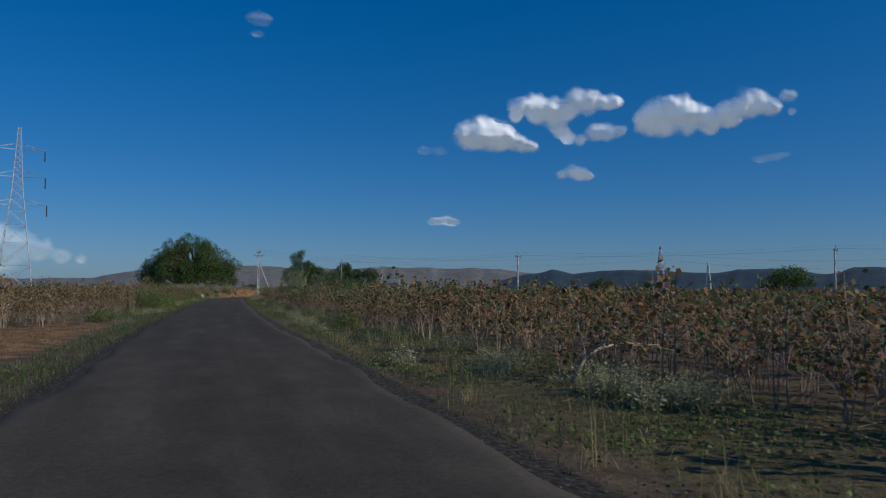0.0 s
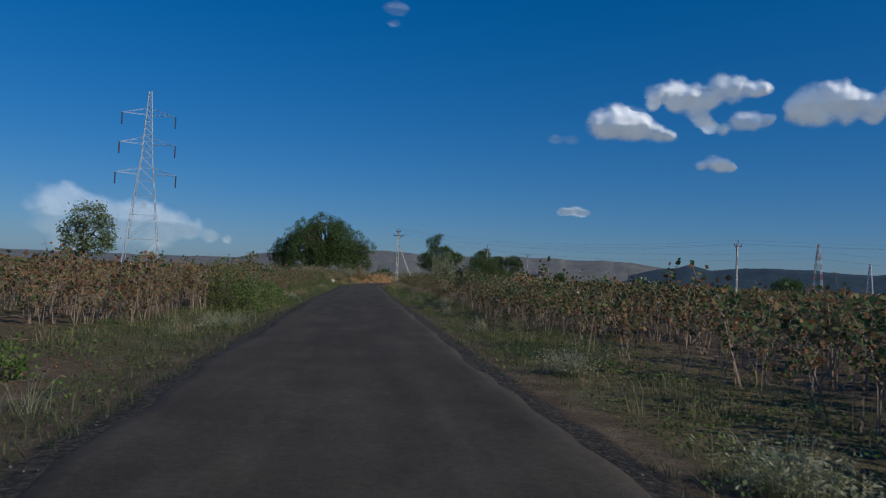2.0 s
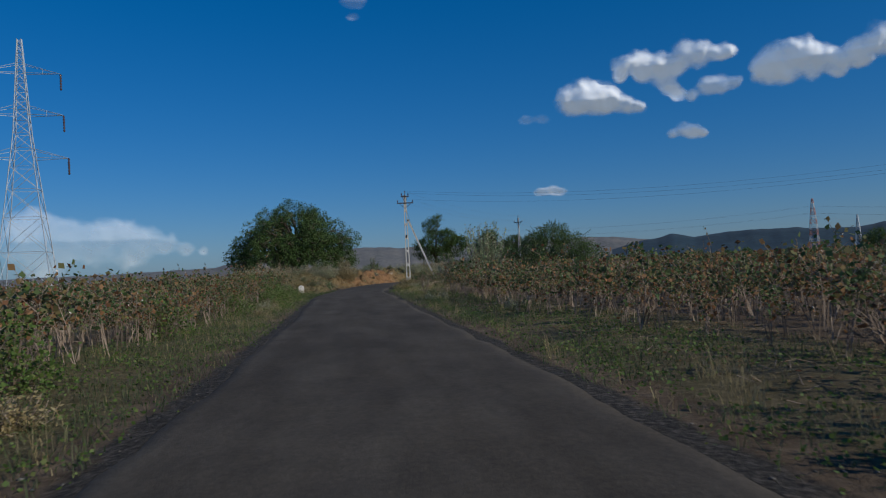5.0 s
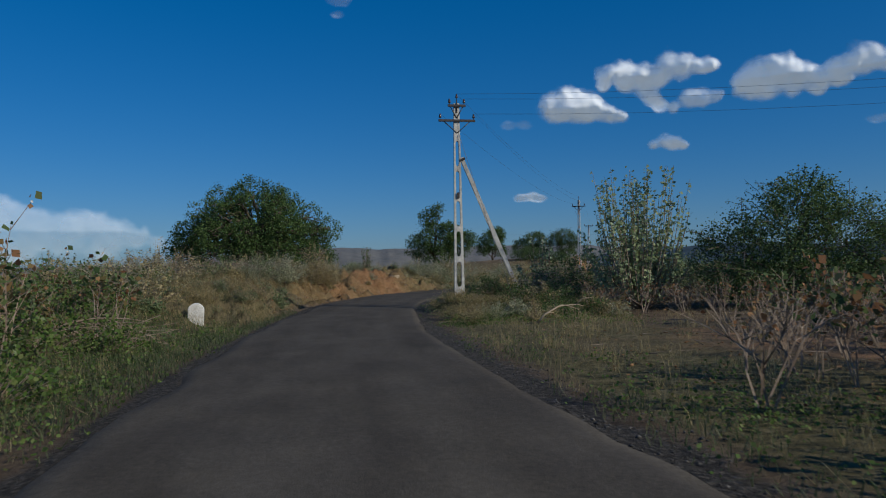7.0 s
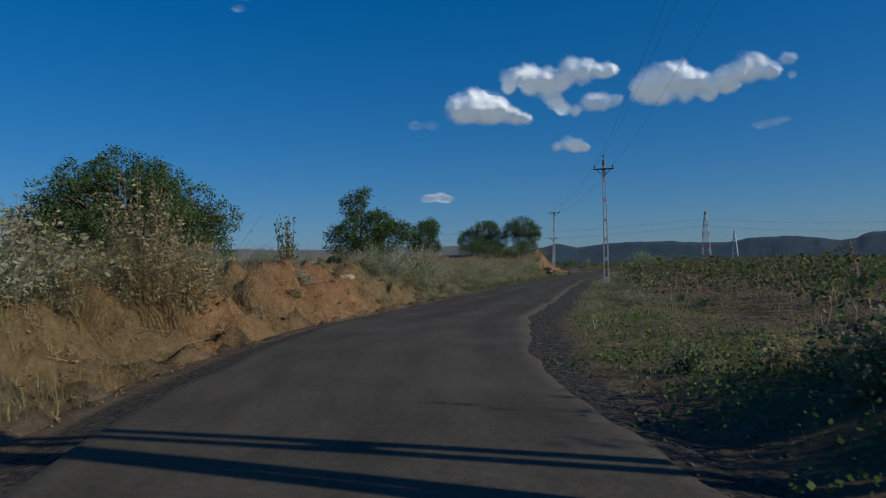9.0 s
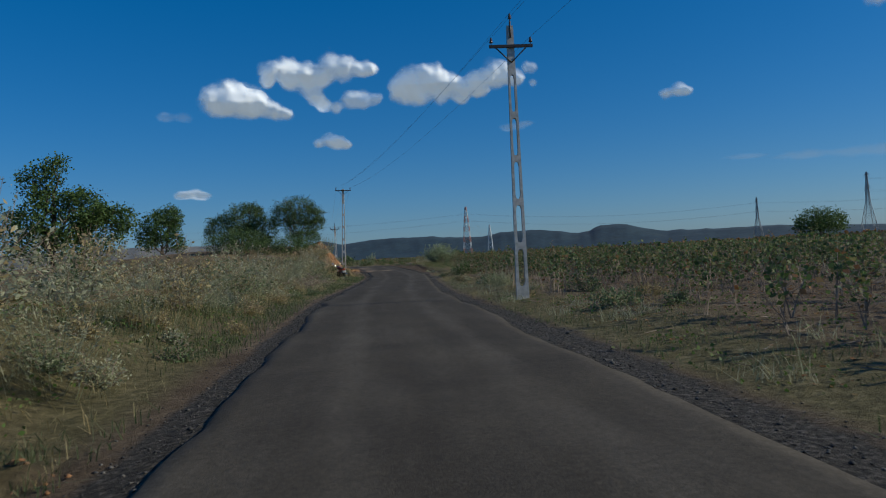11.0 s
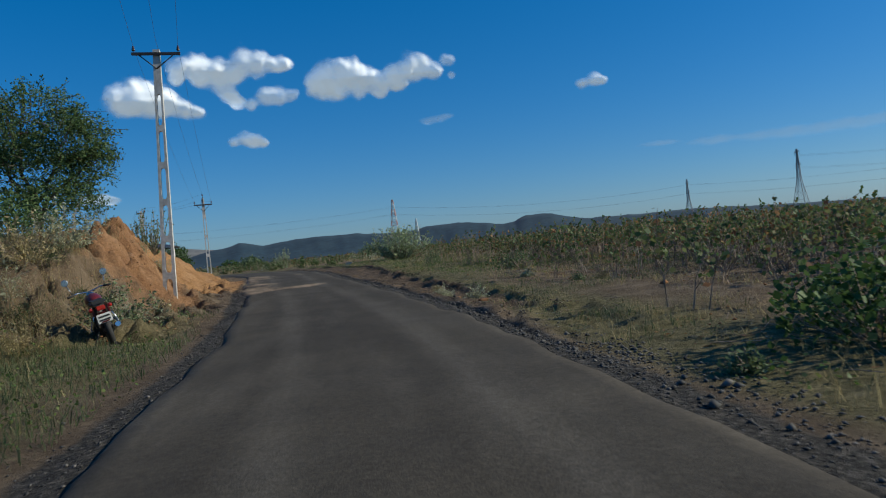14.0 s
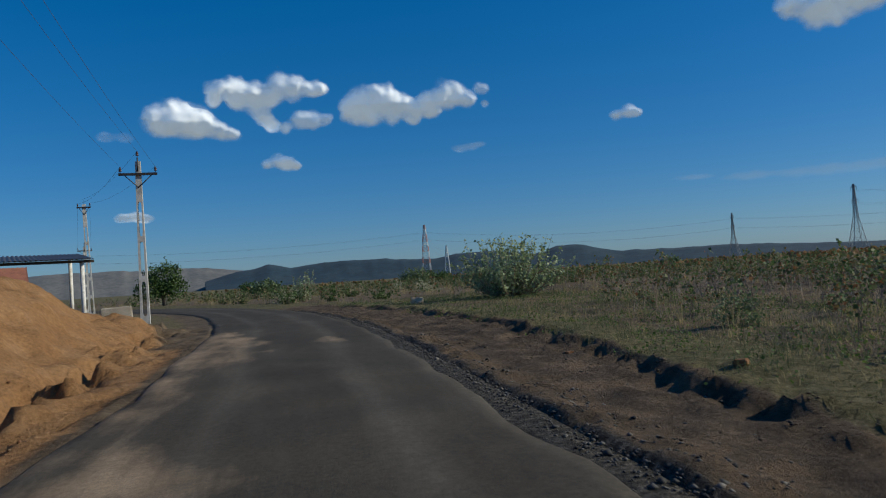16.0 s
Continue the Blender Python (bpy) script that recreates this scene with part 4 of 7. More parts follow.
    x, y, z, u = rows_of(124, 202, 4.8, 18, 0.72, 0.95, rng, lambda x, y, u: half(x, y, u) * (0.45 + 0.55 * step(6.0, 9, u)))
    strewn(soup, green, x, y, z, rng.uniform(0.75, 1.25, len(x)), rng)
    x, y, z, u = rows_of(118, 230, 18, 70, 1.35, 1.4, rng, half)
    strewn(soup, green_far, x, y, z, rng.uniform(0.8, 1.3, len(x)), rng)
    x, y, z, u = rows_of(184, 213, 9.6, 20, 0.6, 0.9, rng, lambda x, y, u: 0.45 + 0.6 * step(0.4, 0.6, layered(x, y, 4, 123)))
    strewn(soup, tall, x, y, z, rng.uniform(0.8, 1.15, len(x)), rng)
    x, y, z, u = rows_of(213, 246, 13.5, 26, 0.8, 1.0, rng, half)
    strewn(soup, tall, x, y, z, rng.uniform(0.6, 1.1, len(x)), rng)
    x, y, z, u = rows_of(246, 330, 6.0, 60, 2.1, 2.1, rng, half)
    strewn(soup, green_far, x, y, z, rng.uniform(0.7, 1.2, len(x)), rng)
    x, y, z, u = rows_of(208, 228, 8.2, 14, 0.75, 1.0, rng, half)
    strewn(soup, tall, x, y, z, rng.uniform(0.6, 1.1, len(x)), rng)
    tagged(new("green_crop", soup.mesh("green_crop", [STALK, LEAF_DRY, LEAF_CROP, BOLL])), "sparse field of greenish crop bushes and tall stalks", "crop field", kind="stuff")


build_fields()


def build_litter():
    """Fallen leaves and snapped stalks on the soil between the bushes."""
    rng = np.random.default_rng(27)
    leaf, stick = Soup(), Soup()
    for y0, y1, u0, u1, n in ((-4, 104, 3.6, 10.5, 26), (-4, 112, -10, -5, 20), (96, 124, 4, 14, 22), (128, 206, 3.4, 14, 50), (206, 240, 6, 16, 12), (2, 34, -6, -3.2, 7)):
        k = int((y1 - y0) * (u1 - u0) * n)
        y, u = rng.uniform(y0, y1, k), rng.uniform(u0, u1, k)
        x = lane_x(y) + u / lane_cos(y)
        ok = layered(x, y, 1.6, 233) > rng.uniform(0.25, 0.75, k)
        c = np.stack([x, y, earth_top(x, y) + 0.015], 1)[ok]
        few = rng.random(len(c)) < 0.14
        q = leaf_kites(c[~few], 0.06, rng, 0.4, 0.0, 0.5)
        q[..., 2] = c[~few][:, None, 2] + (q[..., 2] - c[~few][:, None, 2]) * 0.35
        leaf.add(q)
        d = np.c_[rng.normal(0, 0.13, (few.sum(), 2)), rng.normal(0.0, 0.03, few.sum())]
        stick.add(rods(c[few] - d, c[few] + d, 0.006, 0.003))
    tagged(new("leaf_litter", leaf.mesh("leaf_litter", [LEAF_DRY])), "withered brown leaves fallen between the field bushes", "litter", kind="stuff")
    tagged(new("stalk_litter", stick.mesh("stalk_litter", [STALK])), "snapped dry stalks lying on the field soil", "litter", kind="stuff")


build_litter()


# ---- grass and weeds ----
def spread(y0, y1, u0, u1, per_metre, rng, keep=None):
    n = int((y1 - y0) * abs(u1 - u0) * per_metre * (1.1 if per_metre > 15 and keep is not None else 1.0))
    y, u = rng.uniform(y0, y1, n), rng.uniform(u0, u1, n)
    x = lane_x(y) + u / lane_cos(y)
    if keep is not None:
        ok = keep(x, y, u) > rng.random(n)
        x, y, u = x[ok], y[ok], u[ok]
    return np.stack([x, y, earth_top(x, y)], 1)


def tufts(centres, n, radius, rng):
    """Blade feet gathered round tuft centres."""
    c = np.repeat(centres, n, 0)
    c = c + np.r_["1", rng.normal(0, radius, (len(c), 2)), np.zeros((len(c), 1))]
    return c


def grass(name, material, label, sets, rng):
    soup = Soup()
    for feet, height, lean, width in sets:
        if len(feet):
            q, t = blades(feet, height, rng, lean * 1.7, width * 0.5)
            soup.add(q).add(t)
    tagged(new(name, soup.mesh(name, [material])), label, "grass", kind="stuff")


def build_grass():
    rng = np.random.default_rng(33)
    patch = lambda seed, lo=0.4, hi=0.6, size=3.0: (lambda x, y, u: step(lo, hi, layered(x, y, size, seed)))
    bare = lambda x, y, u: (1 - 0.85 * (u > 4.0) * (u < 10) * step(102, 104, y) * (1 - step(112, 114.5, y))) * ((x - 9.4) ** 2 + (y - 200.3) ** 2 > 1.3) * (1 - (u < -3.0) * (1 - step(29, 34, y)) * 0.92) * (1 - 0.8 * (u > 4.2) * (u < 9.5) * step(182, 187, y) * (1 - step(203, 207, y)))
    verge = lambda x, y, u: step(0.3, 0.55, layered(x, y, 2.2, 131)) * (0.5 + 0.5 * step(2.3, 3.0, np.abs(u))) * bare(x, y, u) * (1 - 0.6 * (u > 0) * step(4.2, 5.6, u) * (y < 108))
    grass("green_verge_grass", GRASS_GREEN, "short green verge grass and creeping weeds", [
        (spread(-6, 108, 2.25, 6.5, 120, rng, lambda x, y, u: verge(x, y, u) * (1 - 0.9 * step(2.8, 3.6, u) * step(88, 94, y))), 0.15, 0.8, 0.009),
        (spread(100, 121, -3.9, -2.3, 170, rng, patch(187, 0.25, 0.5, 2.0)), 0.17, 0.8, 0.009),
        (spread(-6, 44, -3.3, -2.15, 95, rng, patch(186, 0.25, 0.5, 2.0)), 0.13, 0.9, 0.009),
        (spread(-6, 116, -5.6, -2.25, 110, rng, verge), 0.15, 0.8, 0.009),
        (spread(116, 200, 2.6, 5.4, 48, rng, lambda x, y, u: verge(x, y, u) * (0.15 + 0.85 * step(0.5, 0.62, layered(x, y, 4, 139))) * (1 - 0.6 * step(4.0, 5.5, u))), 0.10, 1.0, 0.01), (spread(196, 250, 4.0, 14, 40, rng, lambda x, y, u: verge(x, y, u) * (u > strip_edge(y) + 0.3)), 0.12, 0.8, 0.011),
        (spread(146, 205, -5.8, -2.6, 150, rng, verge), 0.18, 0.7, 0.01), (spread(104, 122, -7.5, -2.6, 80, rng, verge), 0.18, 0.7, 0.01),
        (spread(200, 250, 8, 18, 20, rng, patch(133)), 0.12, 0.8, 0.013),
    ], rng)
    grass("matted_green_grass", GRASS_GREEN, "matted tufts of short green grass and weeds", [
        (tufts(spread(124, 204, 2.7, 6.0, 1.5, rng, patch(183, 0.45, 0.62)), 26, 0.2, rng), 0.13, 0.9, 0.009),
        (tufts(spread(196, 246, 4.2, 13, 2.2, rng, lambda x, y, u: step(0.35, 0.6, layered(x, y, 3, 184)) * (u > strip_edge(y) + 0.2)), 26, 0.2, rng), 0.14, 0.9, 0.009),
        (tufts(spread(102, 126, -8.5, -2.8, 2.2, rng, patch(188, 0.4, 0.6)), 26, 0.2, rng), 0.22, 0.8, 0.009),
        (tufts(spread(92, 124, 2.6, 8, 0.8, rng, patch(185, 0.45, 0.62)), 26, 0.2, rng), 0.13, 0.9, 0.009),
    ], rng)
    mat = lambda x, y, u: step(0.35, 0.6, layered(x, y, 1.8, 137)) * bare(x, y, u) * (1 - 0.8 * (u > 0) * step(4.0, 5.2, u) * (y < 96))
    grass("dry_verge_grass", GRASS_DRY, "dry straw-coloured grass tufts on the verge", [
        (spread(-6, 104, 2.4, 6.5, 13, rng, mat), 0.15, 0.8, 0.008), (spread(34, 108, -5.6, -2.4, 26, rng, mat), 0.15, 0.8, 0.008),
        (spread(102, 128, 2.8, 13, 40, rng, lambda x, y, u: mat(x, y, u) * step(0.4, 0.55, layered(x, y, 3, 142))), 0.12, 0.8, 0.008), (spread(128, 200, 2.8, 7, 20, rng, lambda x, y, u: mat(x, y, u) * step(0.4, 0.55, layered(x, y, 3, 140))), 0.10, 0.8, 0.009),
        (spread(104, 126, -8, -2.6, 40, rng, mat), 0.17, 1.0, 0.008), (spread(144, 204, -6, -2.7, 16, rng, mat), 0.18, 0.8, 0.008),
        (spread(202, 246, 6.0, 16, 26, rng, mat), 0.12, 0.8, 0.01),
        (tufts(spread(116, 150, -5.8, -3.2, 7.0, rng, patch(159, 0.3, 0.55)), 20, 0.14, rng), 0.22, 1.0, 0.009),
        (tufts(spread(-6, 108, 2.6, 5.4, 1.5, rng, patch(141)), 26, 0.09, rng), 0.34, 0.5, 0.005),
        (tufts(spread(32, 112, -5.2, -2.8, 1.1, rng, patch(143)), 26, 0.09, rng), 0.32, 0.5, 0.005),
        (tufts(spread(114, 150, -13, -4.6, 2.6, rng, lambda x, y, u: step(0.38, 0.6, layered(x, y, 3, 145)) * ((u < -6.0) | (y < 130))), 34, 0.2, rng), 0.62, 0.6, 0.005),
        (tufts(spread(112, 128, -6.6, -3.0, 4.5, rng, patch(146, 0.3, 0.5)), 26, 0.14, rng), 0.36, 0.6, 0.005),
        (tufts(spread(124, 204, 2.9, 8.0, 0.9, rng, patch(180, 0.45, 0.6)), 24, 0.17, rng), 0.15, 0.8, 0.007),
        (tufts(spread(196, 246, 4.2, 13, 1.4, rng, lambda x, y, u: step(0.35, 0.6, layered(x, y, 3, 181)) * (u > strip_edge(y) + 0.3)), 24, 0.17, rng), 0.14, 0.8, 0.008),
        (tufts(spread(94, 112, 2.8, 9, 0.7, rng, patch(182, 0.4, 0.6)), 24, 0.17, rng), 0.14, 0.8, 0.007),
        (tufts(spread(104, 128, 3.4, 13, 0.7, rng, patch(147)), 34, 0.14, rng), 0.42, 0.5, 0.006),
        (tufts(spread(126, 196, 3.0, 9, 0.4, rng, patch(149)), 40, 0.2, rng), 0.22, 0.8, 0.006),
        (tufts(spread(146, 194, -9, -3.4, 0.8, rng, patch(151)), 26, 0.1, rng), 0.5, 0.35, 0.007),
        (tufts(spread(194, 209, -15, -5.4, 3.0, rng, patch(158, 0.3, 0.5)), 30, 0.18, rng), 0.6, 0.6, 0.006),
        (tufts(spread(205, 250, 6, 24, 0.12, rng, patch(153)), 26, 0.12, rng), 0.5, 0.35, 0.008),
        (tufts(spread(236, 300, -22, -6, 0.4, rng, patch(155)), 26, 0.14, rng), 0.5, 0.35, 0.01),
        (tufts(spread(246, 330, 5, 60, 0.22, rng, patch(157)), 26, 0.18, rng), 0.55, 0.35, 0.014),
    ], rng)
    grass("tall_grey_grass", GRASS_GREY, "tall grey-green wild grass with pale seed heads", [
        (tufts(spread(10, 40, 2.9, 5.0, 0.22, rng, patch(161, 0.45, 0.6)), 70, 0.16, rng), 0.32, 0.7, 0.005),
        (tufts(spread(26, 60, -4.4, -2.9, 0.7, rng, patch(163, 0.45, 0.6)), 70, 0.16, rng), 0.4, 0.7, 0.005),
        (tufts(spread(138, 203, -12, -4.2, 0.8, rng, lambda x, y, u: step(0.3, 0.5, layered(x, y, 3, 165)) * ((y < 192) | (u < -5.6))), 64, 0.24, rng), 0.55, 0.9, 0.0055),
        (tufts(spread(118, 146, -9, -6.0, 0.9, rng, patch(167, 0.4, 0.6)), 60, 0.24, rng), 0.8, 0.7, 0.0055),
        (tufts(spread(128, 176, 3.0, 5.5, 0.5, rng, patch(169)), 50, 0.2, rng), 0.28, 0.7, 0.006),
    ], rng)
    # Broad-leaved weeds along the edges.
    soup = Soup()
    for box4, n, size, tall in (((-4, 110, 2.5, 5.4), 900, 0.06, 0.3), ((10, 112, -5.0, -2.5), 560, 0.06, 0.34), ((88, 113, -6.5, -2.7), 240, 0.07, 0.5), ((124, 200, 3.2, 10), 130, 0.07, 0.3), ((112, 128, 2.7, 8), 420, 0.065, 0.4), ((128, 134, 2.9, 8), 40, 0.07, 0.34),
                                ((146, 206, -7, -3), 200, 0.07, 0.35), ((200, 246, 5.0, 14), 420, 0.07, 0.3)):
        y0, y1, u0, u1 = box4
        c = spread(y0, y1, u0, u1, n / ((y1 - y0) * (u1 - u0)), rng, bare)
        k = np.repeat(c, 46, 0)
        g = rng.normal(0, 1, k.shape) * [tall * 0.9, tall * 0.9, 0]
        g[:, 2] = rng.uniform(0.02, tall * 0.8, len(k)) * np.exp(-(g[:, 0] ** 2 + g[:, 1] ** 2) / (tall * tall))
        soup.add(leaf_kites(k + g, size * 0.6, rng, 0.42, 0.0, 0.5))
    tagged(new("verge_weeds", soup.mesh("verge_weeds", [LEAF_GREEN])), "low green broad-leaved weeds on the verge", "weeds", kind="stuff")


build_grass()


# ---- gravel and clods ----
def stones(name, places, size, material, label, rng, flat=0.7):
    """Small broken stones: eight-sided lumps."""
    p = np.asarray(places)
    n = len(p)
    s = size * np.exp(rng.normal(0, 0.38, n))
    ax = np.array([[1, 0, 0], [0, 1, 0], [-1, 0, 0], [0, -1, 0], [0, 0, 1], [0, 0, -0.6]], float)
    v = ax[None] * rng.uniform(0.55, 1.2, (n, 6, 1)) * s[:, None, None] * np.array([1, 1, flat])
    a = rng.uniform(0, 6.28, n)
    c, q = np.cos(a)[:, None], np.sin(a)[:, None]
    v = np.stack([v[..., 0] * c - v[..., 1] * q, v[..., 0] * q + v[..., 1] * c, v[..., 2]], -1) + rng.normal(0, 0.12, (n, 6, 3)) * s[:, None, None]
    v = v + p[:, None] + np.array([0, 0, 0.3]) * s[:, None, None]
    me = bpy.data.meshes.new(name)
    tri = np.array([(0, 1, 4), (1, 2, 4), (2, 3, 4), (3, 0, 4), (1, 0, 5), (2, 1, 5), (3, 2, 5), (0, 3, 5)])
    f = (tri[None] + (np.arange(n) * 6)[:, None, None]).reshape(-1, 3)
    me.vertices.add(n * 6)
    me.vertices.foreach_set("co", v.astype(np.float32).ravel())
    me.loops.add(f.size)
    me.loops.foreach_set("vertex_index", f.ravel().astype(np.int32))
    me.polygons.add(len(f))
    me.polygons.foreach_set("loop_start", np.arange(0, f.size, 3, dtype=np.int32))
    me.materials.append(material)
    me.update(calc_edges=True)
    tagged(new(name, me), label, "gravel", kind="stuff")


def build_stones():
    rng = np.random.default_rng(44)
    edge = lambda x, y, u: np.exp(-((np.abs(u) - 2.4) / 0.4) ** 2) * step(0.3, 0.6, layered(x, y, 2, 171))
    stones("verge_gravel", np.concatenate([
        spread(-4, 122, 2.0, 3.2, 22, rng, edge), spread(-4, 122, -3.2, -2.0, 22, rng, edge),
        spread(96, 122, 2.0, 3.1, 60, rng, lambda x, y, u: 1 - step(2.6, 3.1, u)), spread(122, 172, 2.0, 3.2, 75, rng, lambda x, y, u: 1 - step(2.4, 3.1, u)), spread(136, 206, -2.9, -2.0, 70, rng, lambda x, y, u: 1 - step(2.25, 2.9, -u)),
        spread(172, 250, 2.0, 2.9, 70, rng, lambda x, y, u: 1 - step(2.3, 2.9, u)), spread(203, 214, -3.1, -2.0, 130, rng)]),
        0.0125, GRAVEL, "loose dark crushed stone along the road edge", rng)
    stones("spoil_stones", np.concatenate([
        spread(190, 232, 2.15, 3.3, 230, rng, lambda x, y, u: 1 - step(2.7, 3.3, u)), spread(232, 246, 2.2, 3.3, 90, rng), spread(194, 240, 2.8, 4.4, 22, rng), spread(186, 192, 2.15, 3.1, 110, rng)]), 0.017, GRAVEL, "larger broken stones heaped beside the road", rng)
    stones("earth_clods", np.concatenate([
        spread(125, 150, -5.0, -2.6, 60, rng), spread(200, 216, -7, -2.8, 60, rng), spread(212, 220, -4.4, -2.3, 30, rng), spread(220, 236, -4.4, -2.4, 8, rng),
        spread(-4, 34, -6.5, -3.2, 5, rng), spread(95, 112, 4, 9, 4, rng), spread(178, 204, 4, 10, 4, rng)]), 0.02, CLOD,
        "crumbled red earth clods", rng)
    crumbly = lambda x, y, u: 0.25 + 0.75 * step(0.4, 0.6, layered(x, y, 1.2, 175))
    stones("bank_clods", spread(119, 150, -6.4, -2.9, 85, rng, crumbly) - np.array([0, 0, 0.006]), 0.026, CLOD, "broken lumps of red earth on the cut bank", rng, 0.55)
    lie = spread(119, 150, -6.0, -3.0, 9, rng)
    turn, half = rng.uniform(0, 6.28, len(lie)), rng.uniform(0.08, 0.34, (len(lie), 1))
    way = np.stack([np.cos(turn), np.sin(turn), rng.normal(0, 0.25, len(lie))], 1) * half
    lie = lie + np.array([0, 0, 0.045])
    tagged(new("twig_litter", Soup().add(rods(lie - way, lie + way, 0.005, 0.003)).mesh("twig_litter", [STALK])), "dry twigs and roots strewn over the cut bank", "litter", kind="stuff")
    stones("mud_crumbs", np.concatenate([spread(194, 246, 2.5, 5.0, 60, rng), spread(205, 246, 4.0, 5.6, 40, rng)]), 0.017, MUD_CLOD,
           "crumbled dark earth in the roadside cutting", rng, 0.6)


build_stones()


# ---- trees and shrubs ----
def ground_at(x, y):
    return float(earth_top(np.array([x]), np.array([y]))[0])


def bent(a, b, rng, sag=0.12, n=5):
    """A crooked way from a to b."""
    a, b = Vector(a), Vector(b)
    d = (b - a).length * sag
    pts = [a.lerp(b, k / (n - 1)) for k in range(n)]
    for k in range(1, n - 1):
        pts[k] = pts[k] + Vector(rng.normal(0, d * 0.5, 3).tolist()) + Vector((0, 0, d * math.sin(math.pi * k / (n - 1))))
    return pts


def crown_points(lobes, n, rng, gap=0.45, size=1.0):
    """Places of leaf clumps on and in a set of swellings, with gaps."""
    out = []
    lobes = np.array(lobes, float)
    area = lobes[:, 3] * lobes[:, 5]
    for l, k in zip(lobes, (n * area / area.sum()).astype(int)):
        d = rng.normal(size=(k * 2, 3))
        d /= np.linalg.norm(d, axis=1, keepdims=True)
        lump = value_noise(d[:, 0] * 3 + l[0] + 50, d[:, 2] * 3 + d[:, 1] * 2.3 + l[1] + 50, 0.8, 5)
        d = d[lump > gap * rng.random(len(d))][:k]
        lump = value_noise(d[:, 0] * 3 + l[0] + 50, d[:, 2] * 3 + d[:, 1] * 2.3 + l[1] + 50, 0.8, 5)
        r = np.clip(1 - np.abs(rng.normal(0, 0.22, len(d))), 0.15, 1) * (0.86 + 0.28 * lump)
        out.append(l[:3] + d * r[:, None] * l[3:6] * size)
    return np.concatenate(out)


def tree(name, x, y, trunk, lobes, clumps, per_clump, leaf, spread_, material, label, category="tree", seed=1, gap=0.45, sink=0.1, twigs=True, wide=0.4, droop=0.1, sprays=0):
    """A tree: trunk (height, radius), limbs to each swelling of the crown, and leaves in small clumps."""
    rng = np.random.default_rng(seed)
    base = ground_at(x, y) - sink
    root = new(name)
    root.location = (x, y, base)
    height, radius = trunk
    top = Vector((rng.normal(0, radius), rng.normal(0, radius), height))
    bm = bmesh.new()
    line = bent((0, 0, 0), top, rng, 0.06, 5)
    tube(bm, [Vector((0, 0, -0.2))] + line, [radius * 1.5] + [radius * (1.15 - 0.4 * k / 4) for k in range(5)], 9)
    part("trunk", bm, BARK, root)
    for l in lobes:
        bm = bmesh.new()
        s = line[min(4, 2 + int(rng.integers(0, 3)))]
        way = bent(s, Vector(l[:3]), rng, 0.14, 6)
        tube(bm, way, [radius * 0.55 * (1 - 0.8 * k / 5) + 0.01 for k in range(6)], 6)
        for _ in range(4):
            a = way[int(rng.integers(2, 5))]
            b = Vector(l[:3]) + Vector((rng.normal(0, 0.45) * l[3], rng.normal(0, 0.45) * l[4], rng.normal(0.1, 0.4) * l[5]))
            tube(bm, bent(a, b, rng, 0.15, 4), [radius * 0.22, radius * 0.16, radius * 0.1, 0.008], 5)
        part("limb", bm, BARK, root)
    c = crown_points(lobes, clumps, rng, gap)
    k = np.repeat(c, per_clump, 0) + rng.normal(0, spread_, (len(c) * per_clump, 3))
    soup = Soup().add(leaf_kites(k, leaf, rng, wide, droop))
    if twigs:
        pick = c[rng.random(len(c)) < 0.25]
        inner = pick - (pick - np.array([0, 0, height])) * rng.uniform(0.08, 0.22, (len(pick), 1))
        soup.add(rods(inner, pick + rng.normal(0, spread_ * 0.6, pick.shape), 0.02 * radius / 0.3 + 0.006, 0.005), 1)
    if sprays:
        l = np.array(lobes, float)[rng.integers(0, len(lobes), sprays)]
        d = rng.normal(size=(sprays, 3))
        d[:, 2] = np.abs(d[:, 2]) * 0.8 + 0.1
        d /= np.linalg.norm(d, axis=1, keepdims=True)
        a, b = l[:, :3] + d * l[:, 3:6] * 0.5, l[:, :3] + d * l[:, 3:6] * rng.uniform(1.05, 1.45, (sprays, 1))
        m = (a + b) / 2 + np.array([0, 0, 0.12]) * l[:, 5:6]
        soup.add(rods(np.r_[a, m], np.r_[m, b], 0.012, 0.006), 1)
        t = rng.uniform(0, 1, (sprays, 26, 1))
        c = a[:, None] * (1 - t) ** 2 + 2 * m[:, None] * t * (1 - t) + b[:, None] * t * t
        soup.add(leaf_kites(c.reshape(-1, 3) + rng.normal(0, leaf * 0.5, (sprays * 26, 3)), leaf, rng, wide, droop))
    part("crown", soup.mesh("crown", [material, BARK]), None, root)
    tagged(root, label, category)
    return root


def ring_lobes(n, r, z, size, rng, squash=0.8):
    out = []
    for k in range(n):
        a = 2 * math.pi * k / n + rng.uniform(-0.3, 0.3)
        s = size * rng.uniform(0.8, 1.15)
        out.append((math.cos(a) * r, math.sin(a) * r, z + rng.uniform(-0.12, 0.12) * size, s, s, s * squash))
    return out


_r = np.random.default_rng(5)
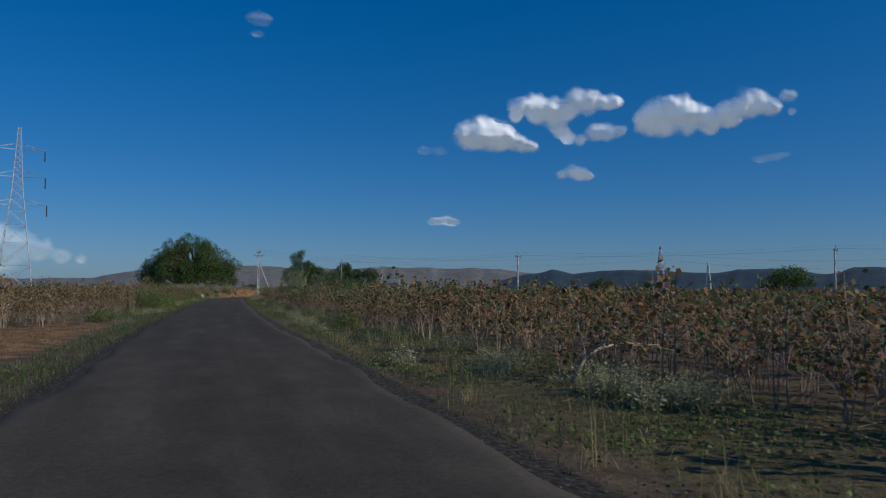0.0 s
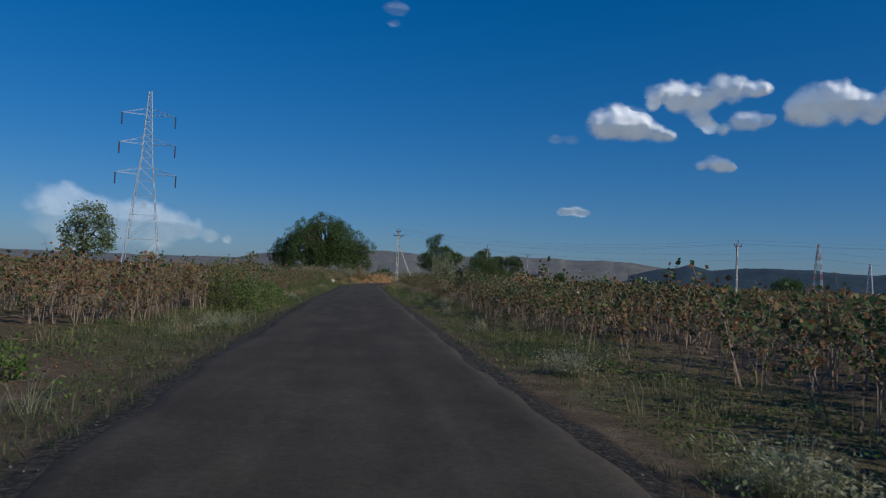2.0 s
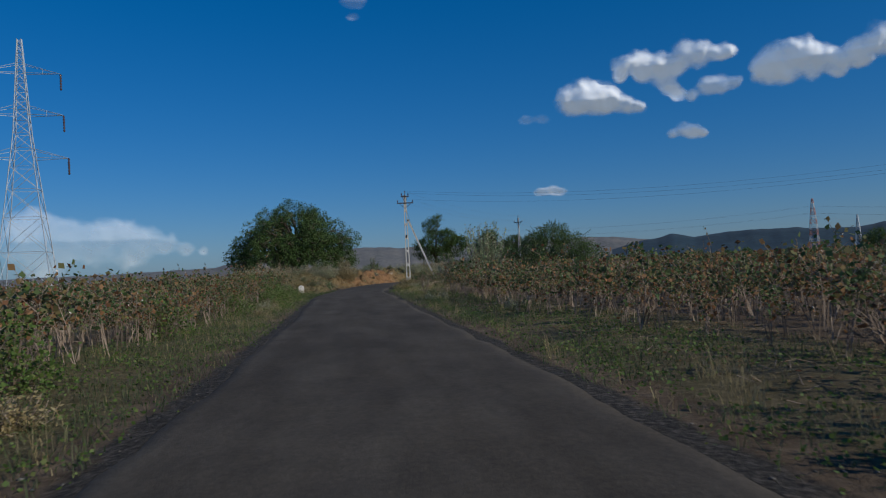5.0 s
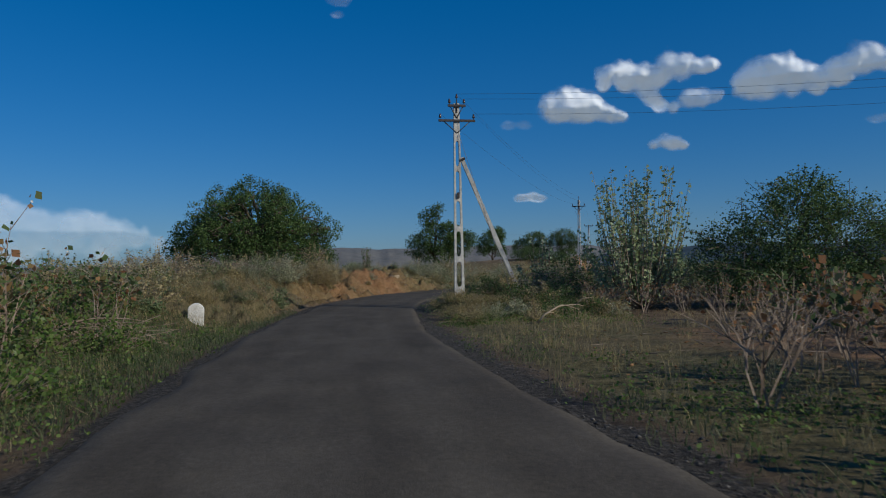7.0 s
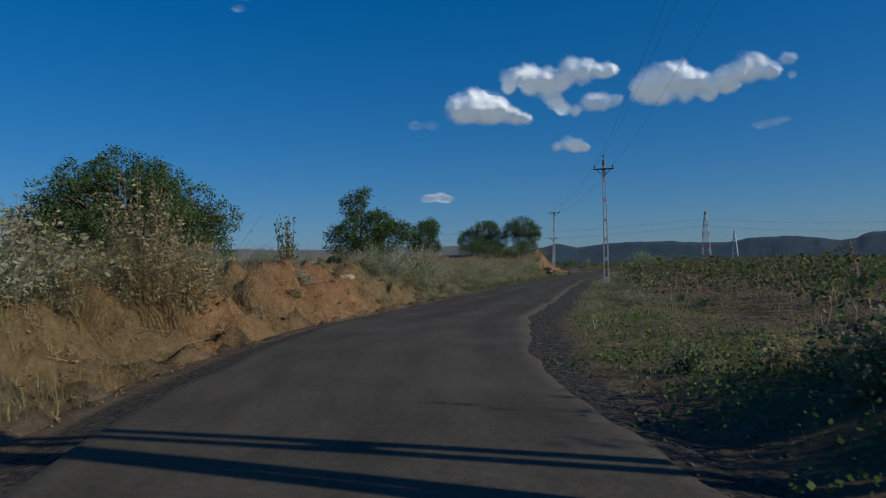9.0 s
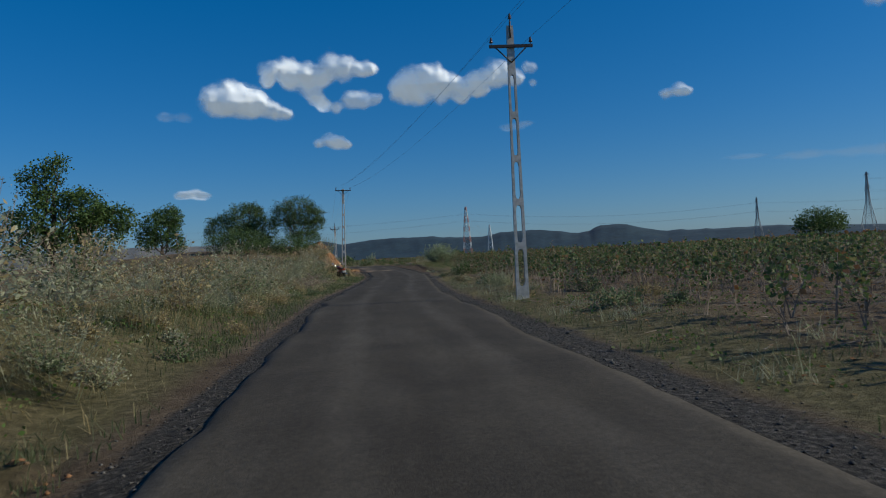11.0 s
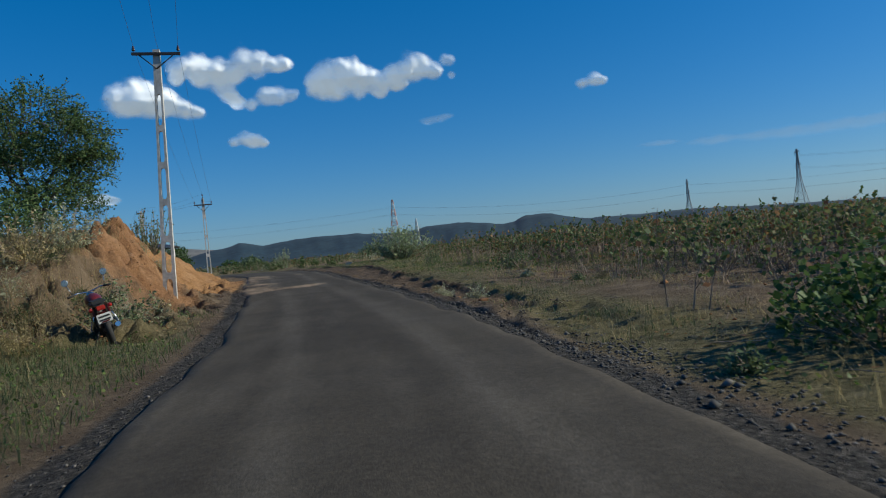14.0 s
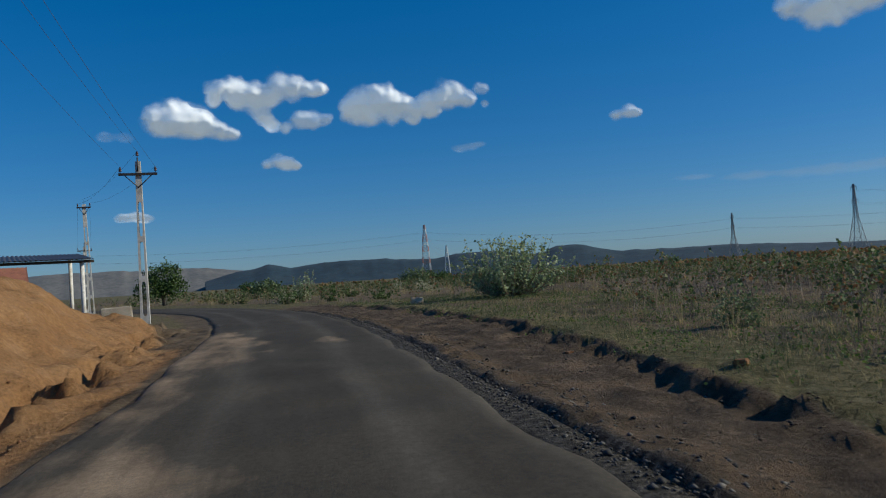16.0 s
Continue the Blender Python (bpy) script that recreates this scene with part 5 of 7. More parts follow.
tree("broad_tree", -40.8, 211.5, (5.0, 0.75),
     ring_lobes(12, 10.2, 3.2, 2.7, _r, 0.85) + ring_lobes(12, 10.4, 6.2, 2.7, _r, 0.85) + ring_lobes(10, 8.0, 9.2, 2.7, _r, 0.85) + ring_lobes(7, 5.0, 11.8, 2.6, _r, 0.85)
     + ring_lobes(5, 4.5, 5.0, 3.6, _r, 0.8) + [(-1.2, 0, 13.9, 2.6, 2.6, 2.2), (2.4, 1, 13.2, 2.3, 2.3, 2.0), (12.2, -2, 7.4, 2.0, 2.0, 1.9), (-12.4, -1, 4.4, 2.2, 2.2, 1.8)],
     3400, 20, 0.26, 0.33, LEAF_TREE,
     "large spreading dark green tree behind the earth bank", seed=51, gap=0.75)
tree("field_tree", -11.6, 225.4, (3.6, 0.32),
     [(0.4, 0, 5.6, 4.3, 4.0, 3.0), (-2.6, 0.5, 4.2, 2.7, 2.7, 2.4), (2.6, -0.5, 6.2, 2.7, 2.6, 2.3), (-0.9, 0.3, 9.0, 2.0, 2.0, 1.9), (0.3, 0, 11.0, 1.2, 1.2, 1.1), (4.4, 0, 4.4, 2.6, 2.4, 2.3), (6.0, 0, 5.4, 1.8, 1.8, 1.6), (0.5, 0, 2.4, 3.6, 3.0, 1.8)],
     1300, 15, 0.23, 0.28, LEAF_TREE, "dark green bushy tree standing on the field edge", seed=52, gap=0.6)
tree("field_tree", 1.6, 254.6, (4.2, 0.26),
     [(0, 0, 7.4, 2.9, 2.9, 2.4), (1.2, 0, 8.7, 2.0, 2.0, 1.6), (-1.6, 0, 5.8, 1.9, 1.9, 1.7), (1.8, 0, 5.2, 1.5, 1.5, 1.4)], 600, 14, 0.23, 0.27, LEAF_TREE,
     "smaller dark green tree with a bare lower trunk", seed=53, gap=0.6)
tree("field_tree", -54.0, 116.0, (4.0, 0.25),
     [(0.4, 0, 7.3, 2.2, 2.2, 1.7), (-1.5, 0, 5.2, 1.9, 1.9, 1.4), (2.6, 0, 6.0, 1.3, 1.3, 1.3), (1.5, 0, 3.4, 2.0, 2.0, 1.3), (-1.2, 0, 3.0, 1.8, 1.8, 1.2), (3.2, 0, 4.0, 1.1, 1.1, 1.0)],
     520, 10, 0.26, 0.32, LEAF_GREY, "thin grey-green tree with a gappy crown among the crops", seed=54, gap=0.75)
tree("thorn_tree", 9.3, 212.6, (0.7, 0.12),
     [(0, 0, 3.9, 1.9, 1.9, 1.35), (1.1, -0.4, 3.4, 1.4, 1.4, 1.1), (-1.1, 0.3, 3.5, 1.3, 1.3, 1.1), (0.3, 0, 2.3, 1.7, 1.7, 1.1), (0.4, -0.8, 1.2, 1.6, 1.4, 0.9), (1.9, -0.6, 2.6, 0.8, 0.8, 0.7)], 1000, 26, 0.1, 0.13, LEAF_THORN,
     "feathery green thorn tree on the bank beside the lane", seed=55, gap=0.95, wide=0.24, droop=0.2, sprays=170)
tree("thorn_bush", 4.9, 216.0, (0.7, 0.12),
     [(0, 0, 3.6, 2.2, 2.2, 1.6), (-1.8, 0.4, 2.6, 1.8, 1.8, 1.5), (1.7, -0.4, 2.6, 1.8, 1.8, 1.5), (0, -1.0, 1.6, 2.2, 2.0, 1.5), (0.8, -0.2, 4.4, 1.0, 1.0, 0.8)], 1100, 20, 0.12, 0.16, LEAF_THORN,
     "dense grey-green thorn thicket on the bank", "bush", seed=56, gap=0.9, wide=0.32, sprays=110)
tree("thorn_bush", 7.4, 208.6, (0.6, 0.06), [(0, 0, 0.9, 1.6, 1.4, 1.0), (1.3, 0.6, 0.8, 1.3, 1.2, 0.9), (-1.5, 0.4, 0.8, 1.4, 1.2, 0.9)], 600, 13, 0.085, 0.16, LEAF_THORN,
     "low green thorn scrub at the foot of taller trees", "bush", seed=63, gap=0.5)
tree("thorn_bush", 3.4, 211.0, (0.6, 0.06), [(0, 0, 1.0, 1.8, 1.6, 1.1), (1.5, 0.6, 0.9, 1.4, 1.3, 1.0), (-1.6, 0.4, 0.8, 1.5, 1.3, 0.9)], 600, 13, 0.09, 0.16, LEAF_THORN,
     "low green thorn scrub at the foot of taller trees", "bush", seed=64, gap=0.5)
tree("thorn_bush", -1.6, 117.9, (1.0, 0.11),
     [(0, 0, 2.5, 2.0, 2.0, 1.75), (1.8, -0.4, 2.2, 1.85, 1.85, 1.6), (-1.5, 0.3, 1.8, 1.6, 1.6, 1.5), (0.6, 0.2, 3.7, 1.25, 1.25, 0.95), (3.0, -0.8, 1.6, 1.5, 1.5, 1.4), (0, -0.4, 0.8, 2.8, 2.1, 1.0)],
     2200, 16, 0.085, 0.15, LEAF_THORN, "dense dark green thorn bush beside the bare patch", "bush", seed=57, gap=0.7, wide=0.32, sprays=160)
tree("thorn_bush", -8.6, 121.6, (0.6, 0.05),
     [(0, 0, 1.0, 1.1, 1.1, 0.9), (0.9, 0.3, 1.3, 0.8, 0.8, 0.7), (-0.8, 0.2, 0.7, 0.9, 0.9, 0.7)], 300, 12, 0.07, 0.12, LEAF_THORN,
     "low tangled thorn bush by the propped pole", "bush", seed=58, gap=0.6)
tree("thorn_bush", -4.6, 123.5, (0.7, 0.06),
     [(0, 0, 1.1, 1.7, 1.4, 1.1), (1.6, 0.3, 1.0, 1.4, 1.2, 1.0), (-1.2, 0.2, 0.8, 1.2, 1.1, 0.8)], 420, 12, 0.08, 0.14, LEAF_GREY,
     "low grey-green scrub in long dry grass", "bush", seed=59, gap=0.55)
tree("thorn_tree", 77.7, 205.7, (1.8, 0.15), [(0, 0, 3.4, 3.0, 3.0, 1.4), (-2.2, 0, 2.6, 1.9, 1.9, 1.1), (2.4, 0, 2.8, 2.0, 2.0, 1.1)], 600, 10, 0.2, 0.3, LEAF_TREE,
     "flat-topped dark thorn tree out in the crops", seed=60)
tree("thorn_tree", 67.0, 100.0, (1.8, 0.15), [(0, 0, 3.6, 2.6, 2.6, 1.4), (-2.0, 0, 2.6, 1.8, 1.8, 1.1), (2.1, 0, 2.8, 1.8, 1.8, 1.1)], 420, 10, 0.24, 0.3, LEAF_TREE,
     "flat-topped dark thorn tree out in the crops", seed=61)
tree("field_tree", 32.1, 292, (1.6, 0.14), [(0, 0, 3.0, 1.9, 1.9, 1.6), (-1.2, 0, 2.0, 1.5, 1.5, 1.2), (1.0, 0, 1.9, 1.4, 1.4, 1.1)], 420, 10, 0.22, 0.28, LEAF_TREE,
     "small dark round tree beyond the road's curve", seed=62)
for _k, (_x, _y, _s) in enumerate(((84, 330, 1.2), (104, 352, 0.9), (46, 300, 0.8), (140, 420, 1.3), (176, 450, 1.0), (70, 390, 1.1), (16, 320, 1.1), (-6, 300, 1.3), (230, 470, 1.2),
                                   (-30, 262, 1.1), (120, 300, 0.8), (6, 380, 1.6))):
    tree("field_shrub", _x, _y, (0.8 * _s, 0.1), [(0, 0, 1.5 * _s, 1.9 * _s, 1.9 * _s, 1.2 * _s), (1.2 * _s, 0, 1.1 * _s, 1.3 * _s, 1.3 * _s, 0.9 * _s), (-1.2 * _s, 0, 1.2 * _s, 1.2 * _s, 1.2 * _s, 0.9 * _s)],
         150, 8, 0.34, 0.3, LEAF_TREE if _k % 2 else LEAF_GREY, "dark rounded shrub far out on the plain", "shrub", seed=70 + _k, twigs=False)


def leafy_shrub(name, x, y, height, width, stems, material, label, seed, leaf=0.13, pairs=11, bare=0.15, droop=0.0):
    """Upright shoots with leaves in pairs up their length."""
    rng = np.random.default_rng(seed)
    root = new(name)
    root.location = (x, y, ground_at(x, y) - 0.05)
    wood, green = Soup(), Soup()
    for _ in range(stems):
        a, h = rng.uniform(0, 6.28), height * rng.uniform(0.45, 1.0)
        out = width * 0.5 * rng.uniform(0.15, 1.0) * (1.15 - 0.5 * h / height)
        t = np.linspace(0, 1, 7)[:, None]
        p = np.array([[math.cos(a) * out, math.sin(a) * out, 0]]) * np.sqrt(t) + np.array([[0, 0, h]]) * t ** 1.15 + rng.normal(0, 0.03, (7, 3)) * t
        wood.add(rods(p[:-1], p[1:], np.linspace(0.026, 0.010, 6), np.linspace(0.022, 0.005, 6), 4))
        k = rng.uniform(bare, 1.0, pairs * 2)
        c = np.stack([np.interp(k, t[:, 0], p[:, i]) for i in range(3)], 1)
        green.add(leaf_kites(c + rng.normal(0, leaf * 0.45, c.shape), leaf, rng, 0.36, droop))
    part("stalk", wood.mesh("stalk", [STALK]), None, root)
    part("foliage", green.mesh("foliage", [material]), None, root)
    tagged(root, label, "shrub")
    return root


leafy_shrub("milkweed_shrub", -6.4, 119.0, 5.1, 5.0, 110, LEAF_PALE, "tall pale-leaved milkweed shrub with upright shoots", 81, 0.14, 26)
leafy_shrub("milkweed_shrub", -9.4, 122.2, 2.5, 2.2, 16, LEAF_PALE, "small pale-leaved milkweed shrub behind the pole prop", 82, 0.13, 12)
leafy_shrub("milkweed_shrub", 37.5, 237.5, 2.9, 7.0, 110, LEAF_PALE, "wide bright green milkweed clump on the field edge", 83, 0.15, 22)
leafy_shrub("milkweed_shrub", 13.6, 217.4, 2.1, 3.6, 34, LEAF_GREY, "sprawling grey-green shrub on top of the earth heap", 84, 0.085, 22)
leafy_shrub("milkweed_shrub", 36.5, 262.0, 2.4, 3.0, 30, LEAF_PALE, "pale green shrub beyond the road's curve", 85, 0.16, 12)
leafy_shrub("milkweed_shrub", -17.6, 141.6, 1.9, 1.6, 14, LEAF_THORN, "small dark leafy shrub on the bank", 86, 0.1, 14)
# The green mass beside the lane and weeds like it.
def weed_bush(x, y, height, width, seed, material, label, leaf=0.085):
    """A rounded leafy weed: many shoots from one foot under a lumpy shell of leaves."""
    rng = np.random.default_rng(seed)
    root = new("weed_bush")
    root.location = (x, y, ground_at(x, y) - 0.04)
    n = int(90 * width * (0.5 + height) * (0.085 / leaf) ** 1.4)
    d = rng.normal(size=(n, 3))
    d[:, 2] = np.abs(d[:, 2])
    d /= np.linalg.norm(d, axis=1, keepdims=True)
    lump = value_noise(d[:, 0] * 3 + seed % 17 + 40, d[:, 1] * 3 + d[:, 2] * 2.5 + 40, 0.9, 7)
    r = np.clip(1 - np.abs(rng.normal(0, 0.3, n)), 0.25, 1) * (0.6 + 0.75 * lump)
    tip = d * r[:, None] * np.array([width * 0.5, width * 0.5, height])
    tip[:, 2] += 0.05
    foot = np.c_[tip[:, :2] * 0.25, np.zeros(n)]
    few = rng.random(n) < 0.3
    part("stalk", Soup().add(rods(foot[few], tip[few], 0.007, 0.003)).mesh("stalk", [STALK]), None, root)
    k = np.repeat(tip, 4, 0)
    k = k + rng.normal(0, 0.075, k.shape)
    k[:, 2] = np.maximum(k[:, 2], 0.03)
    part("foliage", Soup().add(leaf_kites(k, leaf, rng, 0.46, 0.15)).mesh("foliage", [material]), None, root)
    tagged(root, label, "bush", group="weed bushes")


for _y, _u, _h, _w in ((45.0, -3.5, 0.9, 1.5), (45.6, -4.3, 1.3, 1.7), (46.3, -3.5, 1.0, 1.6), (46.8, -4.6, 1.6, 1.8), (47.6, -3.5, 1.1, 1.7), (48.2, -4.4, 1.6, 1.8), (49.0, -3.4, 1.0, 1.5), (49.6, -4.3, 1.5, 1.8), (50.6, -3.5, 0.9, 1.5),
                      (51.4, -4.3, 1.3, 1.7), (52.8, -3.8, 0.9, 1.4), (54.4, -4.2, 0.9, 1.5), (88.0, -4.6, 0.9, 1.4), (91.0, -5.4, 1.1, 1.5), (97.6, -4.4, 0.9, 1.4), (101.0, -5.0, 1.2, 1.6), (104.5, -6.2, 1.3, 1.8), (30.0, -4.2, 0.5, 1.1),
                      (98.6, -3.9, 0.7, 1.3), (100.2, -4.6, 0.9, 1.5), (101.8, -3.8, 0.65, 1.3), (103.0, -5.0, 1.0, 1.6), (105.4, -4.8, 0.85, 1.5),
                      (106.6, -3.9, 0.6, 1.2), (107.8, -5.4, 1.0, 1.6), (108.8, -6.6, 1.1, 1.8), (111.4, -7.2, 1.0, 1.7), (113.0, -6.2, 0.9, 1.6), (115.4, -7.4, 1.0, 1.8), (117.4, -6.4, 0.9, 1.7), (96.4, -4.2, 0.8, 1.4),
                      (25.0, 4.4, 0.5, 1.1), (62.0, 4.6, 0.5, 1.2), (70.0, -4.6, 1.0, 1.4), (78.0, -4.8, 1.1, 1.4), (110.0, -5.6, 1.1, 1.7),
                      (156.0, 4.6, 0.35, 1.2), (171.0, 4.4, 0.4, 1.2), (182.0, 7.6, 0.6, 1.2), (219.0, 8.0, 0.7, 0.9), (205.6, 7.6, 0.6, 1.1)):
    weed_bush(float(lane_x(_y) + _u / lane_cos(_y)), _y, _h, _w, int(_y * 10), LEAF_GREY if _y > 150 else LEAF_GREEN, "leafy green weed bush beside the lane", 0.058)
_r = np.random.default_rng(19)
for _k in range(6):
    _y, _u = _r.uniform(160, 204), _r.uniform(5.6, 12.0)
    weed_bush(float(lane_x(_y) + _u / lane_cos(_y)), _y, _r.uniform(0.35, 0.75), _r.uniform(0.8, 1.5), 900 + _k, LEAF_GREY, "low grey-green bush on tan field soil", 0.05)
for _k, (_x, _y, _h, _w) in enumerate(((-11.6, 120.2, 0.8, 1.5), (-10.8, 119.0, 0.9, 1.6), (-9.8, 118.0, 0.9, 1.7), (-11.3, 117.6, 0.55, 1.4), (-10.0, 116.4, 0.6, 1.5), (-8.9, 119.8, 1.1, 1.8),
                                    (-12.3, 122.6, 0.7, 1.4), (-8.6, 117.0, 0.8, 1.6), (-11.2, 122.4, 0.9, 1.6))):
    weed_bush(_x, _y, _h * 0.72, _w, 940 + _k, LEAF_TREE if _k % 3 else LEAF_CROP, "dark leafy weeds round the foot of the pole", 0.05)
weed_bush(14.1, 188.6, 0.8, 1.9, 881, LEAF_TREE, "dark dense bush at the lane's gravelly edge")
weed_bush(15.2, 189.2, 0.8, 1.8, 882, LEAF_TREE, "dark dense bush at the lane's gravelly edge")


def dry_bush(x, y, height, width, seed, label, leaves=60, material=None, name="dry_bush"):
    """A bare, much-forked dry shrub with a few dead leaves."""
    rng = np.random.default_rng(seed)
    root = new(name)
    root.location = (x, y, ground_at(x, y) - 0.05)
    s, e, r0, r1, tips = [], [], [], [], []

    def grow(p, d, ln, r, depth):
        q = p + d * ln
        s.append(p), e.append(q), r0.append(r), r1.append(r * 0.7)
        if depth == 0:
            tips.append(q)
            return
        for _ in range(3 if depth > 1 else 2):
            n = d + rng.normal(0, 0.45, 3) + np.array([0, 0, 0.15])
            grow(q, n / np.linalg.norm(n), ln * rng.uniform(0.6, 0.85), r * 0.65, depth - 1)

    for _ in range(5):
        a = rng.uniform(0, 6.28)
        d = np.array([math.cos(a) * width * 0.4, math.sin(a) * width * 0.4, height * 0.7])
        grow(np.array([rng.normal(0, 0.06), rng.normal(0, 0.06), 0]), d / np.linalg.norm(d), height * rng.uniform(0.24, 0.36), 0.016, 3)
    part("twig_crown", Soup().add(rods(s, e, np.array(r0), np.array(r1))).mesh("twig_crown", [STALK]), None, root)
    if leaves:
        t = np.array(tips)[rng.integers(0, len(tips), leaves)]
        part("dead_foliage", Soup().add(leaf_kites(t + rng.normal(0, 0.06, t.shape), 0.07, rng, 0.4, 0.4)).mesh("dead_foliage", [material or LEAF_DRY]), None, root)
    tagged(root, label, "bush", group="dry shrubs")
    return root


_r = np.random.default_rng(13)
for _k in range(22):
    _y, _u = _r.uniform(96, 112), _r.uniform(8.5, 17)
    dry_bush(float(lane_x(_y) + _u / lane_cos(_y)), _y, _r.uniform(1.1, 1.9), _r.uniform(1.0, 1.8), 200 + _k, "leafless brown stalks of a dead field shrub", 70)
for _k, (_x, _y, _h) in enumerate(((-10.9, 100.6, 1.5), (-9.5, 102.6, 1.4), (-8.0, 104.1, 1.6), (-8.8, 101.6, 1.4), (-7.2, 102.4, 1.6), (-6.2, 104.6, 1.5), (-7.0, 100.6, 1.4))):
    dry_bush(_x, _y, _h, 1.2, 370 + _k, "thin leafless cotton stalk on bare red soil", 45)
for _k, (_x, _y) in enumerate(((-8.2, 117.6), (-7.0, 116.8), (-5.6, 116.9), (-4.4, 117.4), (-3.2, 116.6), (-5.0, 118.4))):
    dry_bush(_x, _y, 1.3, 1.7, 350 + _k, "tangled dead shrub at the foot of a green one", 90)
for _k in range(14):
    _y, _u = _r.uniform(116, 132), _r.uniform(-12, -6.2)
    dry_bush(float(lane_x(_y) + _u / lane_cos(_y)), _y, _r.uniform(0.8, 1.4), _r.uniform(1.0, 1.8), 240 + _k, "grey-brown dead shrub on the earth bank", 60, GRASS_DRY)
for _k in range(16):
    _y, _u = _r.uniform(6, 92), _r.choice([-1, 1]) * _r.uniform(4.6, 7.0)
    dry_bush(float(lane_x(_y) + _u / lane_cos(_y)), _y, _r.uniform(0.75, 1.1), _r.uniform(0.8, 1.3), 270 + _k, "bare twiggy stalk standing at the field edge", 40)
for _k in range(12):
    _y, _u = _r.uniform(178, 210), _r.uniform(6.0, 12.0)
    dry_bush(float(lane_x(_y) + _u / lane_cos(_y)), _y, _r.uniform(0.7, 1.5), _r.uniform(0.7, 1.2), 300 + _k, "dry brown stalk on bare ground", 50, LEAF_CROP)
dry_bush(14.2, 187.9, 1.0, 1.2, 320, "pale leafless twigs in front of a dark bush", 0)
for _k, (_y, _u) in enumerate(((52.7, 4.5), (53.4, 5.0), (52.2, 5.1), (54.4, 5.3))):
    dry_bush(float(lane_x(_y) + _u / lane_cos(_y)), _y, 2.1 - 0.15 * _k, 1.0, 330 + _k, "tall leafy cotton bush at the field edge", 620, LEAF_CROP)


for _k, (_y, _u, _h) in enumerate(((46.0, -4.6, 1.7), (47.0, -3.9, 1.6), (48.2, -4.4, 1.9), (49.5, -4.0, 1.75), (51.0, -4.6, 1.9), (52.5, -4.2, 1.8), (54.5, -4.4, 1.7), (57.0, -4.4, 1.6), (59.0, -4.6, 1.6))):
    dry_bush(float(lane_x(_y) + _u / lane_cos(_y)), _y, _h, 1.1, 380 + _k, "tall withered cotton bush rising behind green weeds", 260, LEAF_CROP if _k % 2 else LEAF_DRY)


def grass_clump(x, y, height, width, n, material, label, seed):
    """A big clump: fine arching stems with feathery upper halves."""
    rng = np.random.default_rng(seed)
    root = new("grass_clump")
    root.location = (x, y, ground_at(x, y) - 0.05)
    feet = np.c_[rng.normal(0, width * 0.16, (n, 2)), np.zeros(n)]
    away = feet[:, :2] / (np.linalg.norm(feet[:, :2], axis=1, keepdims=True) + 1e-6)
    h = height * rng.uniform(0.35, 1.0, n)
    reach = np.abs(rng.normal(0.28, 0.25, n)) * h
    swing = away + rng.normal(0, 0.5, (n, 2))
    mid = feet + np.c_[swing * (reach * 0.35)[:, None], h * 0.6]
    tip = feet + np.c_[swing * reach[:, None], h * rng.uniform(0.8, 1.0, n)]
    soup = Soup().add(rods(feet, mid, 0.006, 0.004, 2)).add(rods(mid, tip, 0.004, 0.002, 2))
    tagged(part("tuft", soup.mesh("tuft", [material]), None, root), kind="stuff")
    k = rng.integers(0, n, n * 5)
    t = rng.uniform(-0.2, 1.05, n * 5)[:, None]
    c = mid[k] + (tip[k] - mid[k]) * t + rng.normal(0, 0.03, (n * 5, 3))
    tagged(part("plume", Soup().add(leaf_kites(c, 0.05, rng, 0.13, -0.3, 0.5)).mesh("plume", [material]), None, root), kind="stuff")
    tagged(root, label, "grass", group="tall grass clumps")


